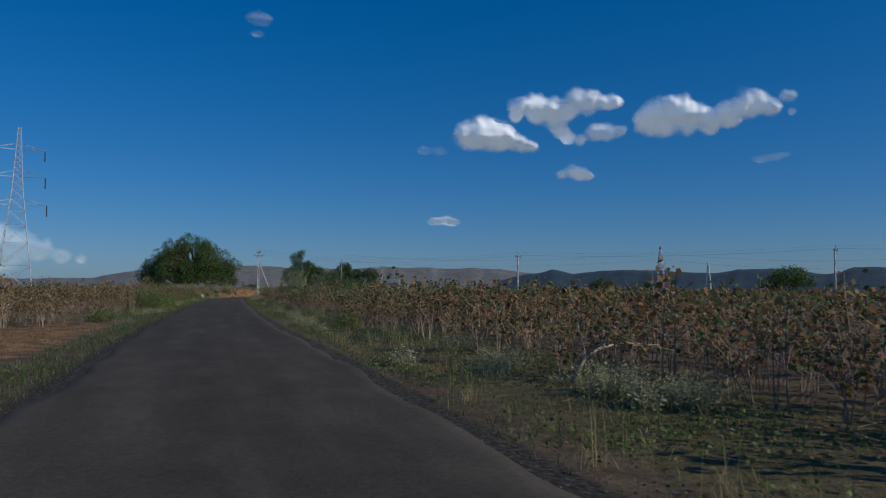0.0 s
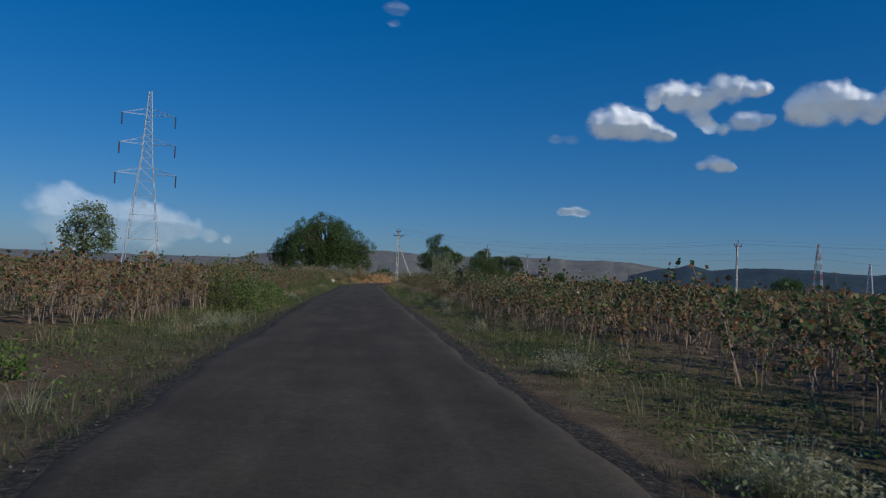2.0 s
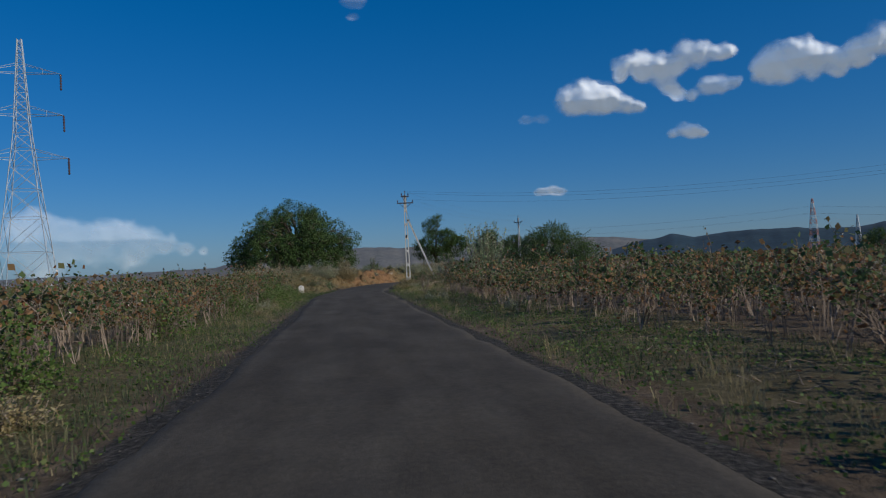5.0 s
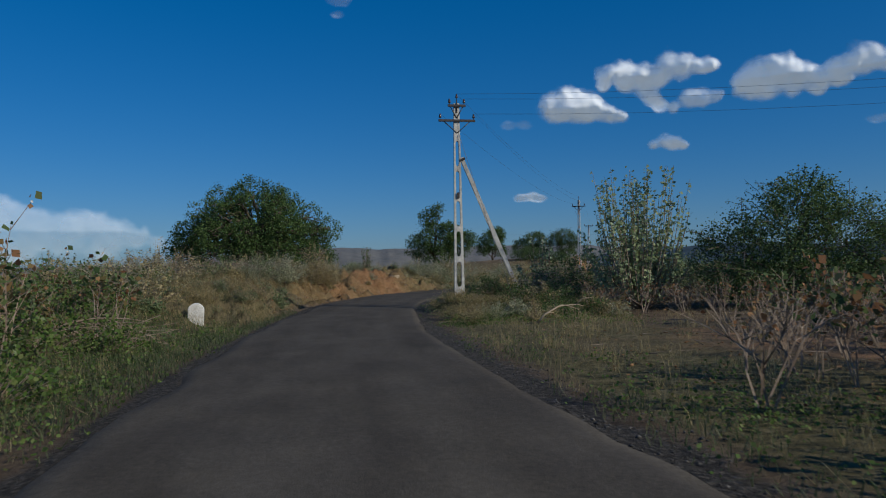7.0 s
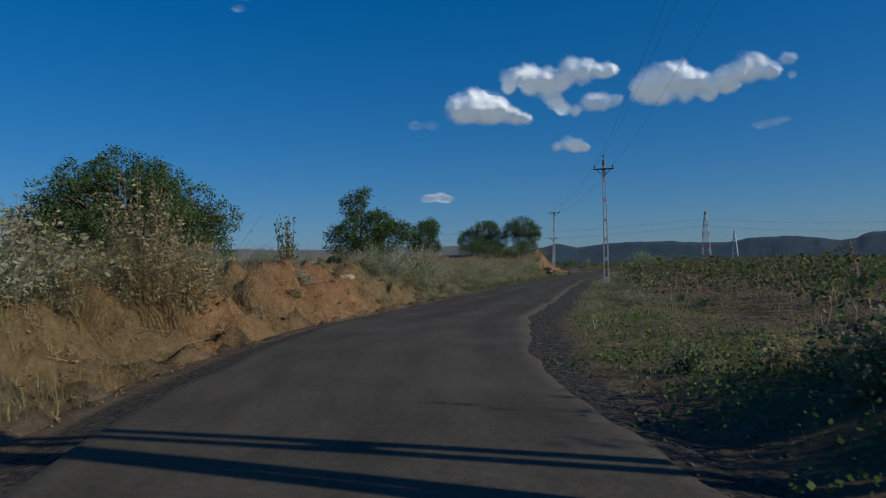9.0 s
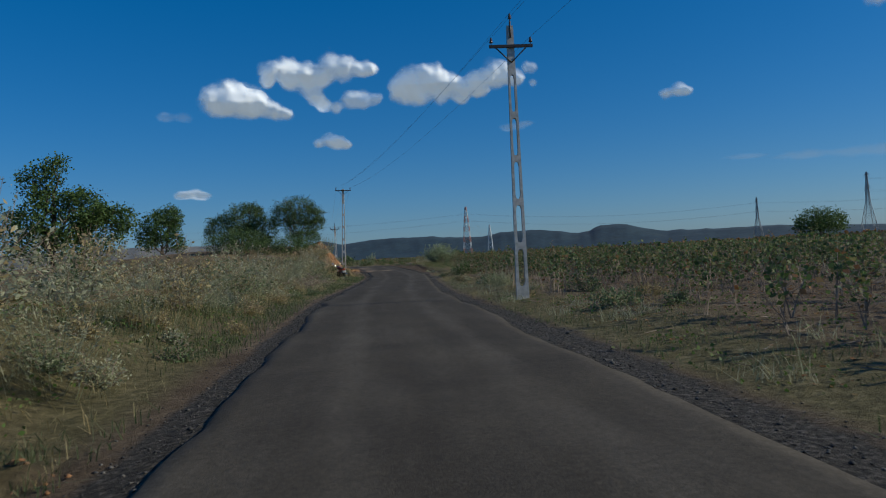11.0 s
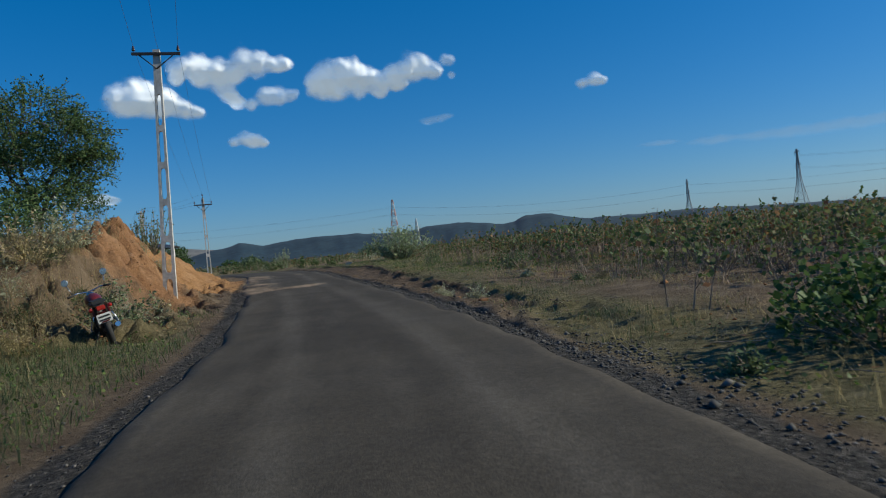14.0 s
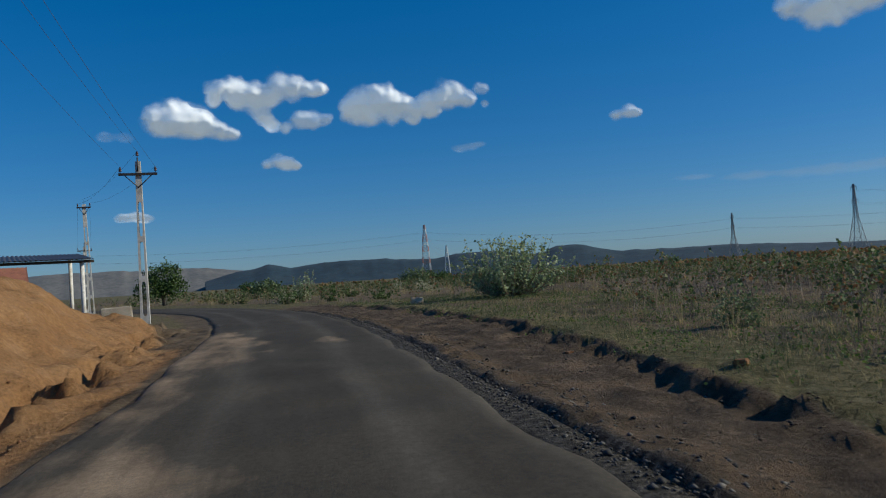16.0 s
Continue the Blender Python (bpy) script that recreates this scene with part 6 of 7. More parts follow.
for _k, (_x, _y, _h, _w, _m) in enumerate(((-19.1, 131.0, 2.3, 2.0, GRASS_DRY), (-19.9, 129.0, 1.7, 1.8, GRASS_DRY), (-20.6, 126.6, 1.6, 1.8, GRASS_GREY), (-21.6, 128.2, 1.8, 1.8, GRASS_DRY),
                                           (-18.2, 134.2, 1.5, 1.5, GRASS_DRY), (-21.0, 124.0, 1.5, 1.8, GRASS_GREY), (-14.6, 146.0, 1.5, 1.8, GRASS_GREY), (-12.6, 149.4, 1.6, 1.8, GRASS_GREY),
                                           (-10.8, 153.0, 1.4, 1.8, GRASS_GREY), (-9.6, 158.0, 1.3, 1.7, GRASS_GREY), (-7.4, 164.0, 1.3, 1.7, GRASS_GREY), (-5.0, 170.0, 1.4, 1.7, GRASS_GREY),
                                           (-3.6, 175.0, 1.5, 1.7, GRASS_GREY), (-0.6, 181.0, 1.4, 1.7, GRASS_GREY), (1.4, 186.5, 1.5, 1.7, GRASS_GREY), (3.8, 192.0, 1.4, 1.7, GRASS_GREY),
                                           (6.2, 197.0, 1.3, 1.6, GRASS_GREY), (4.6, 168.6, 0.8, 1.2, GRASS_GREY), (-1.2, 27.0, 0.5, 1.1, GRASS_GREY),
                                           (-1.9, 33.0, 0.5, 1.1, GRASS_GREY), (3.2, 8.2, 0.5, 1.0, GRASS_GREY), (3.7, 7.4, 0.45, 0.9, GRASS_GREY), (2.6, 11.0, 0.5, 1.0, GRASS_GREY), (2.4, 14.2, 0.45, 1.0, GRASS_GREY), (-9.2, 38.5, 0.5, 1.1, GRASS_GREY), (-10.9, 122.0, 0.8, 1.3, GRASS_DRY),
                                           (-11.6, 117.6, 0.7, 1.3, GRASS_DRY), (-13.1, 115.8, 0.7, 1.4, GRASS_DRY), (-12.5, 117.4, 0.8, 1.5, GRASS_DRY), (-12.9, 119.2, 0.7, 1.4, GRASS_DRY), (-12.7, 113.6, 0.55, 1.3, GRASS_DRY), (-12.0, 115.4, 0.6, 1.3, GRASS_GREY), (7.6, 201.6, 1.2, 1.5, GRASS_GREY), (-21.4, 117.0, 0.9, 1.7, GRASS_DRY), (-22.6, 119.0, 1.1, 1.8, GRASS_GREY), (-21.2, 121.2, 1.0, 1.7, GRASS_DRY),
                                           (-23.4, 121.6, 1.2, 1.8, GRASS_DRY), (-24.6, 116.4, 1.0, 1.8, GRASS_GREY), (-20.8, 119.2, 0.8, 1.5, GRASS_DRY), (-25.6, 119.6, 1.1, 1.9, GRASS_DRY), (-22.6, 114.8, 0.8, 1.6, GRASS_GREY))):
    grass_clump(_x, _y, _h, _w, 190, _m, "tall dry straw-coloured grass clump" if _m is GRASS_DRY else "tall grey-green grass clump with pale plumes", 400 + _k)


for _k, (_y, _u, _h) in enumerate(((198.0, -5.6, 0.7), (199.5, -6.6, 0.9), (201.5, -6.0, 0.8), (202.6, -7.2, 0.9), (204.0, -6.2, 0.7), (204.8, -7.6, 0.9), (206.0, -7.0, 0.7), (203.4, -5.2, 0.6), (207.0, -8.2, 0.8), (200.4, -7.8, 1.0))):
    grass_clump(float(lane_x(_y) + _u / lane_cos(_y)), _y, _h, 1.6, 220, GRASS_DRY if _k % 3 == 0 else GRASS_GREEN, "rank grass covering the shoulder of the earth heap", 560 + _k)
for _k, (_x, _y) in enumerate(((14.0, 211.9), (13.5, 212.1), (13.0, 212.3), (12.4, 212.6))):
    grass_clump(_x, _y, 0.6, 0.8, 140, GRASS_GREY, "dry grey grass growing in a gully of the earth heap", 450 + _k)
_r = np.random.default_rng(17)
for _k in range(22):
    _y, _u = _r.uniform(139, 204), _r.uniform(-9.5, -4.4)
    _dry = _r.random() < 0.3
    grass_clump(float(lane_x(_y) + _u / lane_cos(_y)), _y, _r.uniform(0.6, 1.1), _r.uniform(1.5, 2.4), 160, GRASS_DRY if _dry else GRASS_GREY,
                "tall dry straw-coloured grass clump" if _dry else "tall grey-green grass clump with pale plumes", 470 + _k)


def wispy_shrub(x, y, height, width, material, label, seed, shoots=52, leaf=0.085, per=25):
    """A soft rounded shrub: fine shoots spraying from one foot, fringed with tiny narrow leaves."""
    rng = np.random.default_rng(seed)
    root = new("wispy_shrub")
    root.location = (x, y, ground_at(x, y) - 0.05)
    d = rng.normal(size=(shoots, 3))
    d[:, 2] = np.abs(d[:, 2]) + 0.25
    d /= np.linalg.norm(d, axis=1, keepdims=True)
    reach = rng.uniform(0.6, 1.08, (shoots, 1)) * np.array([[width * 0.5, width * 0.5, height]])
    t = np.linspace(0, 1, 4)[None, :, None]
    p = d[:, None] * reach[:, None] * t * np.array([1, 1, 1.25]) - np.array([0, 0, 0.25]) * (t ** 2) * (d * reach)[:, None, 2:3]
    p = p + rng.normal(0, 0.03, p.shape) * t + np.c_[rng.normal(0, width * 0.07, (shoots, 2)), np.zeros(shoots)][:, None]
    tagged(part("stalk", Soup().add(rods(p[:, :-1], p[:, 1:], 0.005, 0.003, 3)).mesh("stalk", [STALK]), None, root), kind="stuff")
    k, w = np.repeat(np.arange(shoots), per), rng.uniform(0.12, 2.98, shoots * per)
    i, f = w.astype(int), (w % 1)[:, None]
    c = p[k, i] * (1 - f) + p[k, i + 1] * f + rng.normal(0, 0.04, (len(k), 3))
    c[:, 2] = np.maximum(c[:, 2], 0.03)
    part("foliage", Soup().add(leaf_kites(c, leaf, rng, 0.24, -0.35, 0.5)).mesh("foliage", [material]), None, root)
    tagged(root, label, "shrub", group="wispy shrubs on the bank")


WISPY = {"dry": (GRASS_DRY, "fluffy straw-coloured dry shrub on the bank"), "grey": (GRASS_GREY, "soft pale grey-green shrub on the bank"), "green": (LEAF_GREY, "dull green wispy shrub on the bank")}
_r = np.random.default_rng(29)
for _k, (_y0, _y1, _u0, _u1, _h0, _h1, _n, _mix) in enumerate(((113, 131, -10.5, -5.4, 1.1, 1.7, 22, "dry dry green grey"), (132, 150, -10, -5.8, 0.7, 1.2, 10, "dry grey green"), (138.5, 153, -7.6, -4.3, 1.0, 1.6, 20, "green grey dry"), (118, 138, -5.6, -3.7, 0.25, 0.5, 34, "dry dry grey"),
                                                              (150, 206, -8, -4.3, 1.2, 2.0, 34, "grey grey green dry"), (146, 206, -4.8, -3.2, 0.3, 0.6, 34, "green dry grey"), (108, 126, -6.4, -3.2, 0.35, 0.75, 34, "dry green green"), (104, 114, -9, -4.4, 0.7, 1.1, 8, "green dry green"),
                                                              (114, 126, 3.6, 8.5, 0.5, 1.0, 12, "dry grey dry"), (115, 126, 2.8, 6.2, 0.3, 0.55, 34, "dry green dry"), (136, 204, 2.9, 7.0, 0.22, 0.45, 34, "grey green dry"), (6, 100, 2.9, 4.4, 0.3, 0.5, 12, "grey"),
                                                              (34, 96, -4.0, -2.9, 0.35, 0.6, 12, "grey dry"))):
    for _i in range(_n):
        _y, _u, _h = _r.uniform(_y0, _y1), _r.uniform(_u0, _u1), _r.uniform(_h0, _h1)
        _m, _l = WISPY[_r.choice(_mix.split())]
        if 141 < _y < 147.5 and _u < -4.3:                  # the brow of the bank is low here
            _h *= 0.45
        if abs(_y - 113.0) < 3.6 and -5.2 < _u < -3.0:      # the milestone stands free
            continue
        wispy_shrub(float(lane_x(_y) + _u / lane_cos(_y)), _y, _h, _h * _r.uniform(1.4, 2.0), _m, _l if _u < -4.2 else _l.replace("on the bank", "on the verge"), 1200 + _k * 60 + _i, *((40, 0.05, 22) if _h < 0.62 else ()))


for _k in range(46):
    _y, _u = _r.uniform(250, 312), _r.uniform(5.0, 46.0)
    _m, _l = ((LEAF_TREE, "dark green scrub beyond the road's curve"), (GRASS_GREY, "pale grey-green scrub beyond the road's curve"), (LEAF_CROP, "olive scrub beyond the road's curve"))[_k % 3]
    wispy_shrub(float(lane_x(_y) + _u / lane_cos(_y)), _y, _r.uniform(0.8, 1.7), _r.uniform(1.8, 3.4), _m, _l, 1800 + _k, 30, 0.17, 14)


for _k, (_x, _y, _h, _w, _t) in enumerate(((-19.5, 131.2, 2.2, 2.3, "dry"), (-19.1, 132.4, 1.9, 2.0, "dry"), (-20.6, 128.6, 1.6, 2.4, "grey"), (-21.4, 126.2, 1.5, 2.3, "green"), (-20.9, 130.0, 1.5, 2.0, "dry"),
                                            (-22.4, 123.4, 1.4, 2.2, "green"), (-20.4, 127.2, 1.2, 2.0, "grey"))):
    wispy_shrub(_x, _y, _h, _w, *WISPY[_t], 1900 + _k, 90, 0.08, 34)


def brush_heap(x, y, turn, length, height, n, seed, label):
    rng = np.random.default_rng(seed)
    root = new("brush_heap")
    root.location, root.rotation_euler = (x, y, ground_at(x, y)), (0, 0, turn)
    t = rng.uniform(-0.5, 0.5, n)
    c = np.stack([t * length, rng.normal(0, 0.5, n), height * rng.uniform(0.05, 1, n) * np.sqrt(1 - (2 * t) ** 2 * 0.8)], 1)
    d = np.stack([rng.normal(0, 1, n), rng.normal(0, 0.6, n), rng.normal(0, 0.25, n)], 1)
    d *= (rng.uniform(0.3, 0.9, n) / np.linalg.norm(d, axis=1))[:, None]
    bow = np.r_["1", rng.normal(0, 0.05, (n, 2)), rng.uniform(0, 0.08, (n, 1))]
    twigs = Soup().add(rods(c - d, c + bow, 0.006, 0.005)).add(rods(c + bow, c + d, 0.005, 0.003))
    side = c[::2] + d[::2] * rng.uniform(-0.4, 0.6, (len(c[::2]), 1))
    twigs.add(rods(side, side + rng.normal(0, 0.16, side.shape), 0.004, 0.002))
    tagged(part("tangle", twigs.mesh("tangle", [STALK]), None, root), kind="stuff")
    for k in range(8):
        bm = bmesh.new()
        tube(bm, bent(c[k] - d[k] * 1.2, c[k] + d[k] * 1.2, rng, 0.1, 5), [0.02, 0.018, 0.015, 0.011, 0.005], 5)
        part("branch", bm, STALK, root)
    tagged(root, label, "brushwood")


brush_heap(-25.0, 125.0, 0.1, 8.0, 1.2, 380, 91, "long heap of cut dry brushwood on the bank")
brush_heap(-7.6, 121.4, 0.1, 6.0, 1.5, 420, 93, "dark tangle of brushwood between pole and shrubs")
brush_heap(-2.4, 119.6, -0.1, 7.0, 1.4, 420, 94, "dark tangle of brushwood under the thorn bush")
brush_heap(-20.4, 107.6, 0.6, 1.8, 0.35, 50, 92, "small pile of dry cut branches on bare soil")


def dry_branch(x, y, turn, seed):
    rng = np.random.default_rng(seed)
    bm = bmesh.new()
    main = bent((-0.6, 0, 0.03), (0.7, 0.1, 0.45), rng, 0.12, 6)
    tube(bm, main, [0.028, 0.026, 0.022, 0.018, 0.013, 0.006], 6)
    for k in (1, 2, 3, 4):
        tube(bm, bent(main[k], main[k] + Vector((0.45, rng.normal(0, 0.4), rng.uniform(-0.25, 0.2))), rng, 0.15, 4), [0.014, 0.011, 0.008, 0.004], 5)
    ob = part("dry_branch", bm, surface("bleached_wood", [(0.34, 0.26, 0.17), (0.46, 0.37, 0.26)], 0.9, 5, 40, 0.3, 0.004), None)
    ob.location, ob.rotation_euler = (x, y, ground_at(x, y) + 0.02), (0, 0, turn)
    tagged(ob, "bleached dry branch lying on the grass verge", "branch")


dry_branch(3.6, 9.4, 0.4, 95)
dry_branch(-10.5, 112.6, 0.1, 98)
brush_heap(0.3, 180.6, 0.4, 2.6, 0.55, 130, 99, "low heap of cut straw-coloured stalks on the verge")


# ---- poles and wires ----
def slotted_shaft(height, w0, w1, thick, pitch=1.05, solid=1.3):
    """A tapering concrete post with long rounded openings through it; wide in x, thin in y."""
    bm = bmesh.new()
    n = max(2, int((height - solid - 0.5) / pitch))
    zs = [-0.6, 0.28] + [0.28 + (height - solid - 0.28) * (k + 1) / n for k in range(n)] + [height]
    half = lambda z: (w0 + (w1 - w0) * max(z, 0) / height) / 2

    def plate(ring_out, ring_in):
        m = len(ring_out)
        for sgn in (-1, 1):
            yy = sgn * thick / 2
            o = [bm.verts.new((x, yy, z)) for x, z in ring_out]
            if ring_in:
                i = [bm.verts.new((x, yy, z)) for x, z in ring_in]
                for k in range(m):
                    f = (o[k], o[(k + 1) % m], i[(k + 1) % m], i[k])
                    bm.faces.new(f if sgn < 0 else f[::-1])
                inner.append(i)
            else:
                bm.faces.new(o if sgn < 0 else o[::-1])
            outer.append(o)

    for a, b in zip(zs, zs[1:]):
        inner, outer = [], []
        ring_out, ring_in = [], []
        hollow = a >= 0.2 and b < height - 0.01
        cz, hz, m = (a + b) / 2, (b - a) / 2, 24
        for k in range(m):
            t = 2 * math.pi * k / m
            c, s = math.cos(t), math.sin(t)
            f = 1 / max(abs(c), abs(s))
            z = cz + hz * s * f
            ring_out.append((half(z) * c * f, z))
            if hollow:
                sw, sh = half(cz) * 0.52, hz - 0.09
                r = sw
                zz = max(-1, min(1, s * 1.6)) * (sh - r) + s * r
                ring_in.append((sw * (c if abs(s) > 0.62 else math.copysign(1, c) * min(1, abs(c) * 1.25)), cz + zz))
        plate(ring_out, ring_in)
        for k in range(m):
            bm.faces.new((outer[0][(k + 1) % m], outer[0][k], outer[1][k], outer[1][(k + 1) % m]))
            if hollow:
                bm.faces.new((inner[0][k], inner[0][(k + 1) % m], inner[1][(k + 1) % m], inner[1][k]))
    bmesh.ops.remove_doubles(bm, verts=bm.verts, dist=0.0005)
    return bm


def insulator(parent, place, hang=False):
    bm = bmesh.new()
    sgn = -1 if hang else 1
    lathe(bm, [(0.012, 0), (0.012, 0.06), (0.05, 0.07), (0.055, 0.1), (0.03, 0.11), (0.045, 0.13), (0.045, 0.15), (0.025, 0.17), (0.03, 0.2), (0.012, 0.22)],
          pose(*place) @ Matrix.Scale(sgn, 4, (0, 0, 1)), 10)
    part("insulator", bm, PORCELAIN, parent, "brown porcelain insulator")


def power_pole(x, y, height, turn, arms, label, w0=0.36, w1=0.2, lean=(0, 0), top_pin=True):
    """A slotted concrete pole; arms are (height, half length). Returns its wire points."""
    root = new("utility_pole")
    m = Matrix.LocRotScale((x, y, ground_at(x, y)), Euler((lean[0], lean[1], turn)), None)
    root.matrix_world = m
    part("shaft", slotted_shaft(height, w0, w1, 0.13), CONCRETE, root)
    ends = []
    for z, half in arms:
        bm = bmesh.new()
        box(bm, (-half, -0.13, z - 0.04), (half, -0.07, z + 0.04), None, 0.008)
        box(bm, (-half, -0.13, z + 0.03), (half, -0.03, z + 0.045))
        tube(bm, [(-half * 0.75, -0.08, z), (0, -0.07, z - 0.45)], 0.018, 6)
        tube(bm, [(half * 0.75, -0.08, z), (0, -0.07, z - 0.45)], 0.018, 6)
        arm = part("crossarm", bm, IRON, root, "dark iron crossarm")
        for s in (-1, 1):
            insulator(arm, (s * (half - 0.06), -0.09, z + 0.04))
            ends.append(m @ Vector((s * (half - 0.06), -0.09, z + 0.26)))
    if top_pin:
        bm = bmesh.new()
        tube(bm, [(0, -0.08, height - 0.35), (0, -0.08, height + 0.12)], 0.025, 6)
        pin = part("top_bracket", bm, IRON, root)
        insulator(pin, (0, -0.08, height + 0.12))
    ends.append(m @ Vector((0, -0.08, height + 0.34)))
    tagged(root, label, "utility pole", group="roadside power poles")
    return root, ends


def wire(a, b, sag, radius=0.0045, name="power_wire", label="thin dark overhead power wire between poles"):
    a, b = Vector(a), Vector(b)
    bm = bmesh.new()
    n = 14
    tube(bm, [a.lerp(b, k / n) - Vector((0, 0, sag * 4 * (k / n) * (1 - k / n))) for k in range(n + 1)], radius, 4, False)
    ob = part(name, bm, WIRE, None)
    tagged(ob, label, "wire", group="overhead wires")


p1, e1 = power_pole(-12.72, 120.2, 7.1, 0.12, [(7.0, 0.33), (6.45, 0.68)], "pale slotted concrete power pole with two crossarms, propped beside the lane", 0.37, 0.2)
p2, e2 = power_pole(0.75, 161.4, 7.75, -0.42, [(7.15, 0.62)], "pale slotted concrete power pole with an iron crossarm beside the lane", 0.36, 0.18, (0, 0.006))
p3, e3 = power_pole(12.4, 208.7, 8.45, -0.42, [(8.3, 0.72)], "pale slotted concrete power pole against a red earth heap", 0.42, 0.2, (0, 0.04), False)
p4, e4 = power_pole(21.5, 236.75, 5.65, -0.3, [(5.2, 0.62)], "pale slotted concrete power pole near the shed", 0.31, 0.17)
p5, e5 = power_pole(22.1, 259.8, 7.1, -0.2, [(6.9, 0.4)], "weathered leaning power pole beyond the shed", 0.3, 0.2, (0, -0.03), False)
p6, e6 = power_pole(23.8, 282, 6.0, 0.0, [(5.6, 0.6)], "far concrete power pole beyond the shed", 0.3, 0.2)
f1, g1 = power_pole(24.7, 97.7, 6.3, 0.55, [(6.0, 0.6)], "slim concrete power pole out in the cotton field", 0.26, 0.16)
f2, g2 = power_pole(57.5, 77.0, 6.4, 0.55, [(6.1, 0.6)], "slim concrete power pole out in the cotton field", 0.26, 0.16)
f3, g3 = power_pole(93.0, 54.5, 6.4, 0.55, [(6.1, 0.6)], "slim concrete power pole out in the cotton field", 0.26, 0.16)
for _i in (0, 1, 2):
    wire(e1[-1 - _i] if _i < 2 else e1[2], e2[-1 - _i], 0.55)
    wire(e2[_i], e3[_i], 0.6)
    wire(e3[_i], e4[_i], 0.35)
    wire(e4[_i], e5[_i], 0.3)
    wire(e5[_i], e6[_i], 0.3)
    wire(e1[(1, 3, 4)[_i]], g1[(0, 1, 2)[_i]], 1.2)
    wire(g1[_i], g2[_i], 0.5)
    wire(g2[_i], g3[_i], 0.5)

# The prop of the first pole and its stay wire.
prop = new("pole_prop")
_a, _b = Vector((-12.56, 120.25, 5.15)), Vector((-10.4, 120.25, ground_at(-10.4, 120.25) - 0.2))
_d = _a - _b
prop.matrix_world = Matrix.Translation(_b) @ _d.to_track_quat("Z", "Y").to_matrix().to_4x4() @ pose(0, 0, 0, 0, 0, 0)
part("shaft", slotted_shaft(_d.length, 0.34, 0.22, 0.13), CONCRETE, prop)
_bm = bmesh.new()
box(_bm, (-0.16, -0.1, _d.length - 0.12), (0.16, 0.1, _d.length - 0.04), None, 0.01)
part("clamp", _bm, IRON, prop, "iron clamp band")
tagged(prop, "slanting concrete prop leaning against the power pole", "pole prop")
wire((-12.65, 120.1, 6.0), (-10.9, 118.9, ground_at(-10.9, 118.9)), 0.02, 0.008, "stay_wire", "thin stay wire from the power pole to the ground")
_bm = bmesh.new()
box(_bm, (-0.05, -0.12, 3.6), (0.05, -0.06, 3.82), None, 0.015)
part("switch_box", _bm, IRON, p1)


# ---- lattice towers ----
def lattice(name, x, y, height, base, waist, arms, label, thick=0.12, material=STEEL, bands=None, turn=0.0, hang=2.2, waist_at=0.62):
    """A pylon: four tapering legs with cross bracing, arms (height share, half length) with hanging insulators."""
    root = new(name)
    root.location, root.rotation_euler = (x, y, ground_at(x, y)), (0, 0, turn)
    half = lambda z: (base + (waist - base) * min(1, z / (height * waist_at))) / 2 if z < height * waist_at else waist / 2 * (1 - 0.75 * (z - height * waist_at) / (height * (1 - waist_at)))
    zs, z = [0.0], 0.0
    while z < height - 0.6:
        z = min(height, z + max(1.2, half(z) * 1.7))
        zs.append(z)
    soups = {}
    for k, (a, b) in enumerate(zip(zs, zs[1:])):
        tone = 1 + int(a / height * bands) if bands and int(a / height * bands) % 2 == 0 else 0
        soups.setdefault(tone, Soup())
        ha, hb = half(a), half(b)
        ca = [np.array([sx * ha, sy * ha, a]) for sx, sy in ((-1, -1), (1, -1), (1, 1), (-1, 1))]
        cb = [np.array([sx * hb, sy * hb, b]) for sx, sy in ((-1, -1), (1, -1), (1, 1), (-1, 1))]
        for i in range(4):
            j = (i + 1) % 4
            soups[tone].add(rods([ca[i]], [cb[i]], thick, thick, 4))
            soups[tone].add(rods([ca[i], ca[j], ca[i]], [cb[j], cb[i], ca[j]], thick * 0.55, thick * 0.55, 3))
    for tone, soup in soups.items():
        if tone:
            part("painted_band", soup.mesh("painted_band", [REDSTEEL]), None, root, "red painted lattice band")
        else:
            part("tower_body", soup.mesh("tower_body", [material]), None, root)
    ends = []
    for share, reach in arms:
        z = height * share
        h = half(z)
        for s in (-1, 1):
            arm, tip = Soup(), np.array([s * reach, 0, z + 0.1])
            for sy in (-1, 1):
                arm.add(rods([[s * h, sy * h, z]], [tip], thick * 0.7, thick * 0.6, 3))
                arm.add(rods([[s * h, sy * h, z + height * 0.035]], [tip], thick * 0.6, thick * 0.5, 3))
            arm.add(rods([[s * (h + reach) / 2, 0, z]], [[s * (h + reach) / 2, 0, z + height * 0.02]], thick * 0.5, thick * 0.5, 3))
            ends.append(Vector((x, y, ground_at(x, y))) + Matrix.Rotation(turn, 3, "Z") @ Vector((s * reach, 0, z - hang)))
            ob = part("crossarm", arm.mesh("crossarm", [material]), None, root)
            bm = bmesh.new()
            lathe(bm, [(0.05, 0)] + [(0.16 if k % 2 else 0.07, -hang * k / 12) for k in range(1, 12)] + [(0.05, -hang)], pose(s * reach, 0, z + 0.1), 8)
            part("insulator_string", bm, PORCELAIN, ob, "dark hanging insulator string")
    tagged(root, label, "pylon", group="transmission pylons")
    return ends


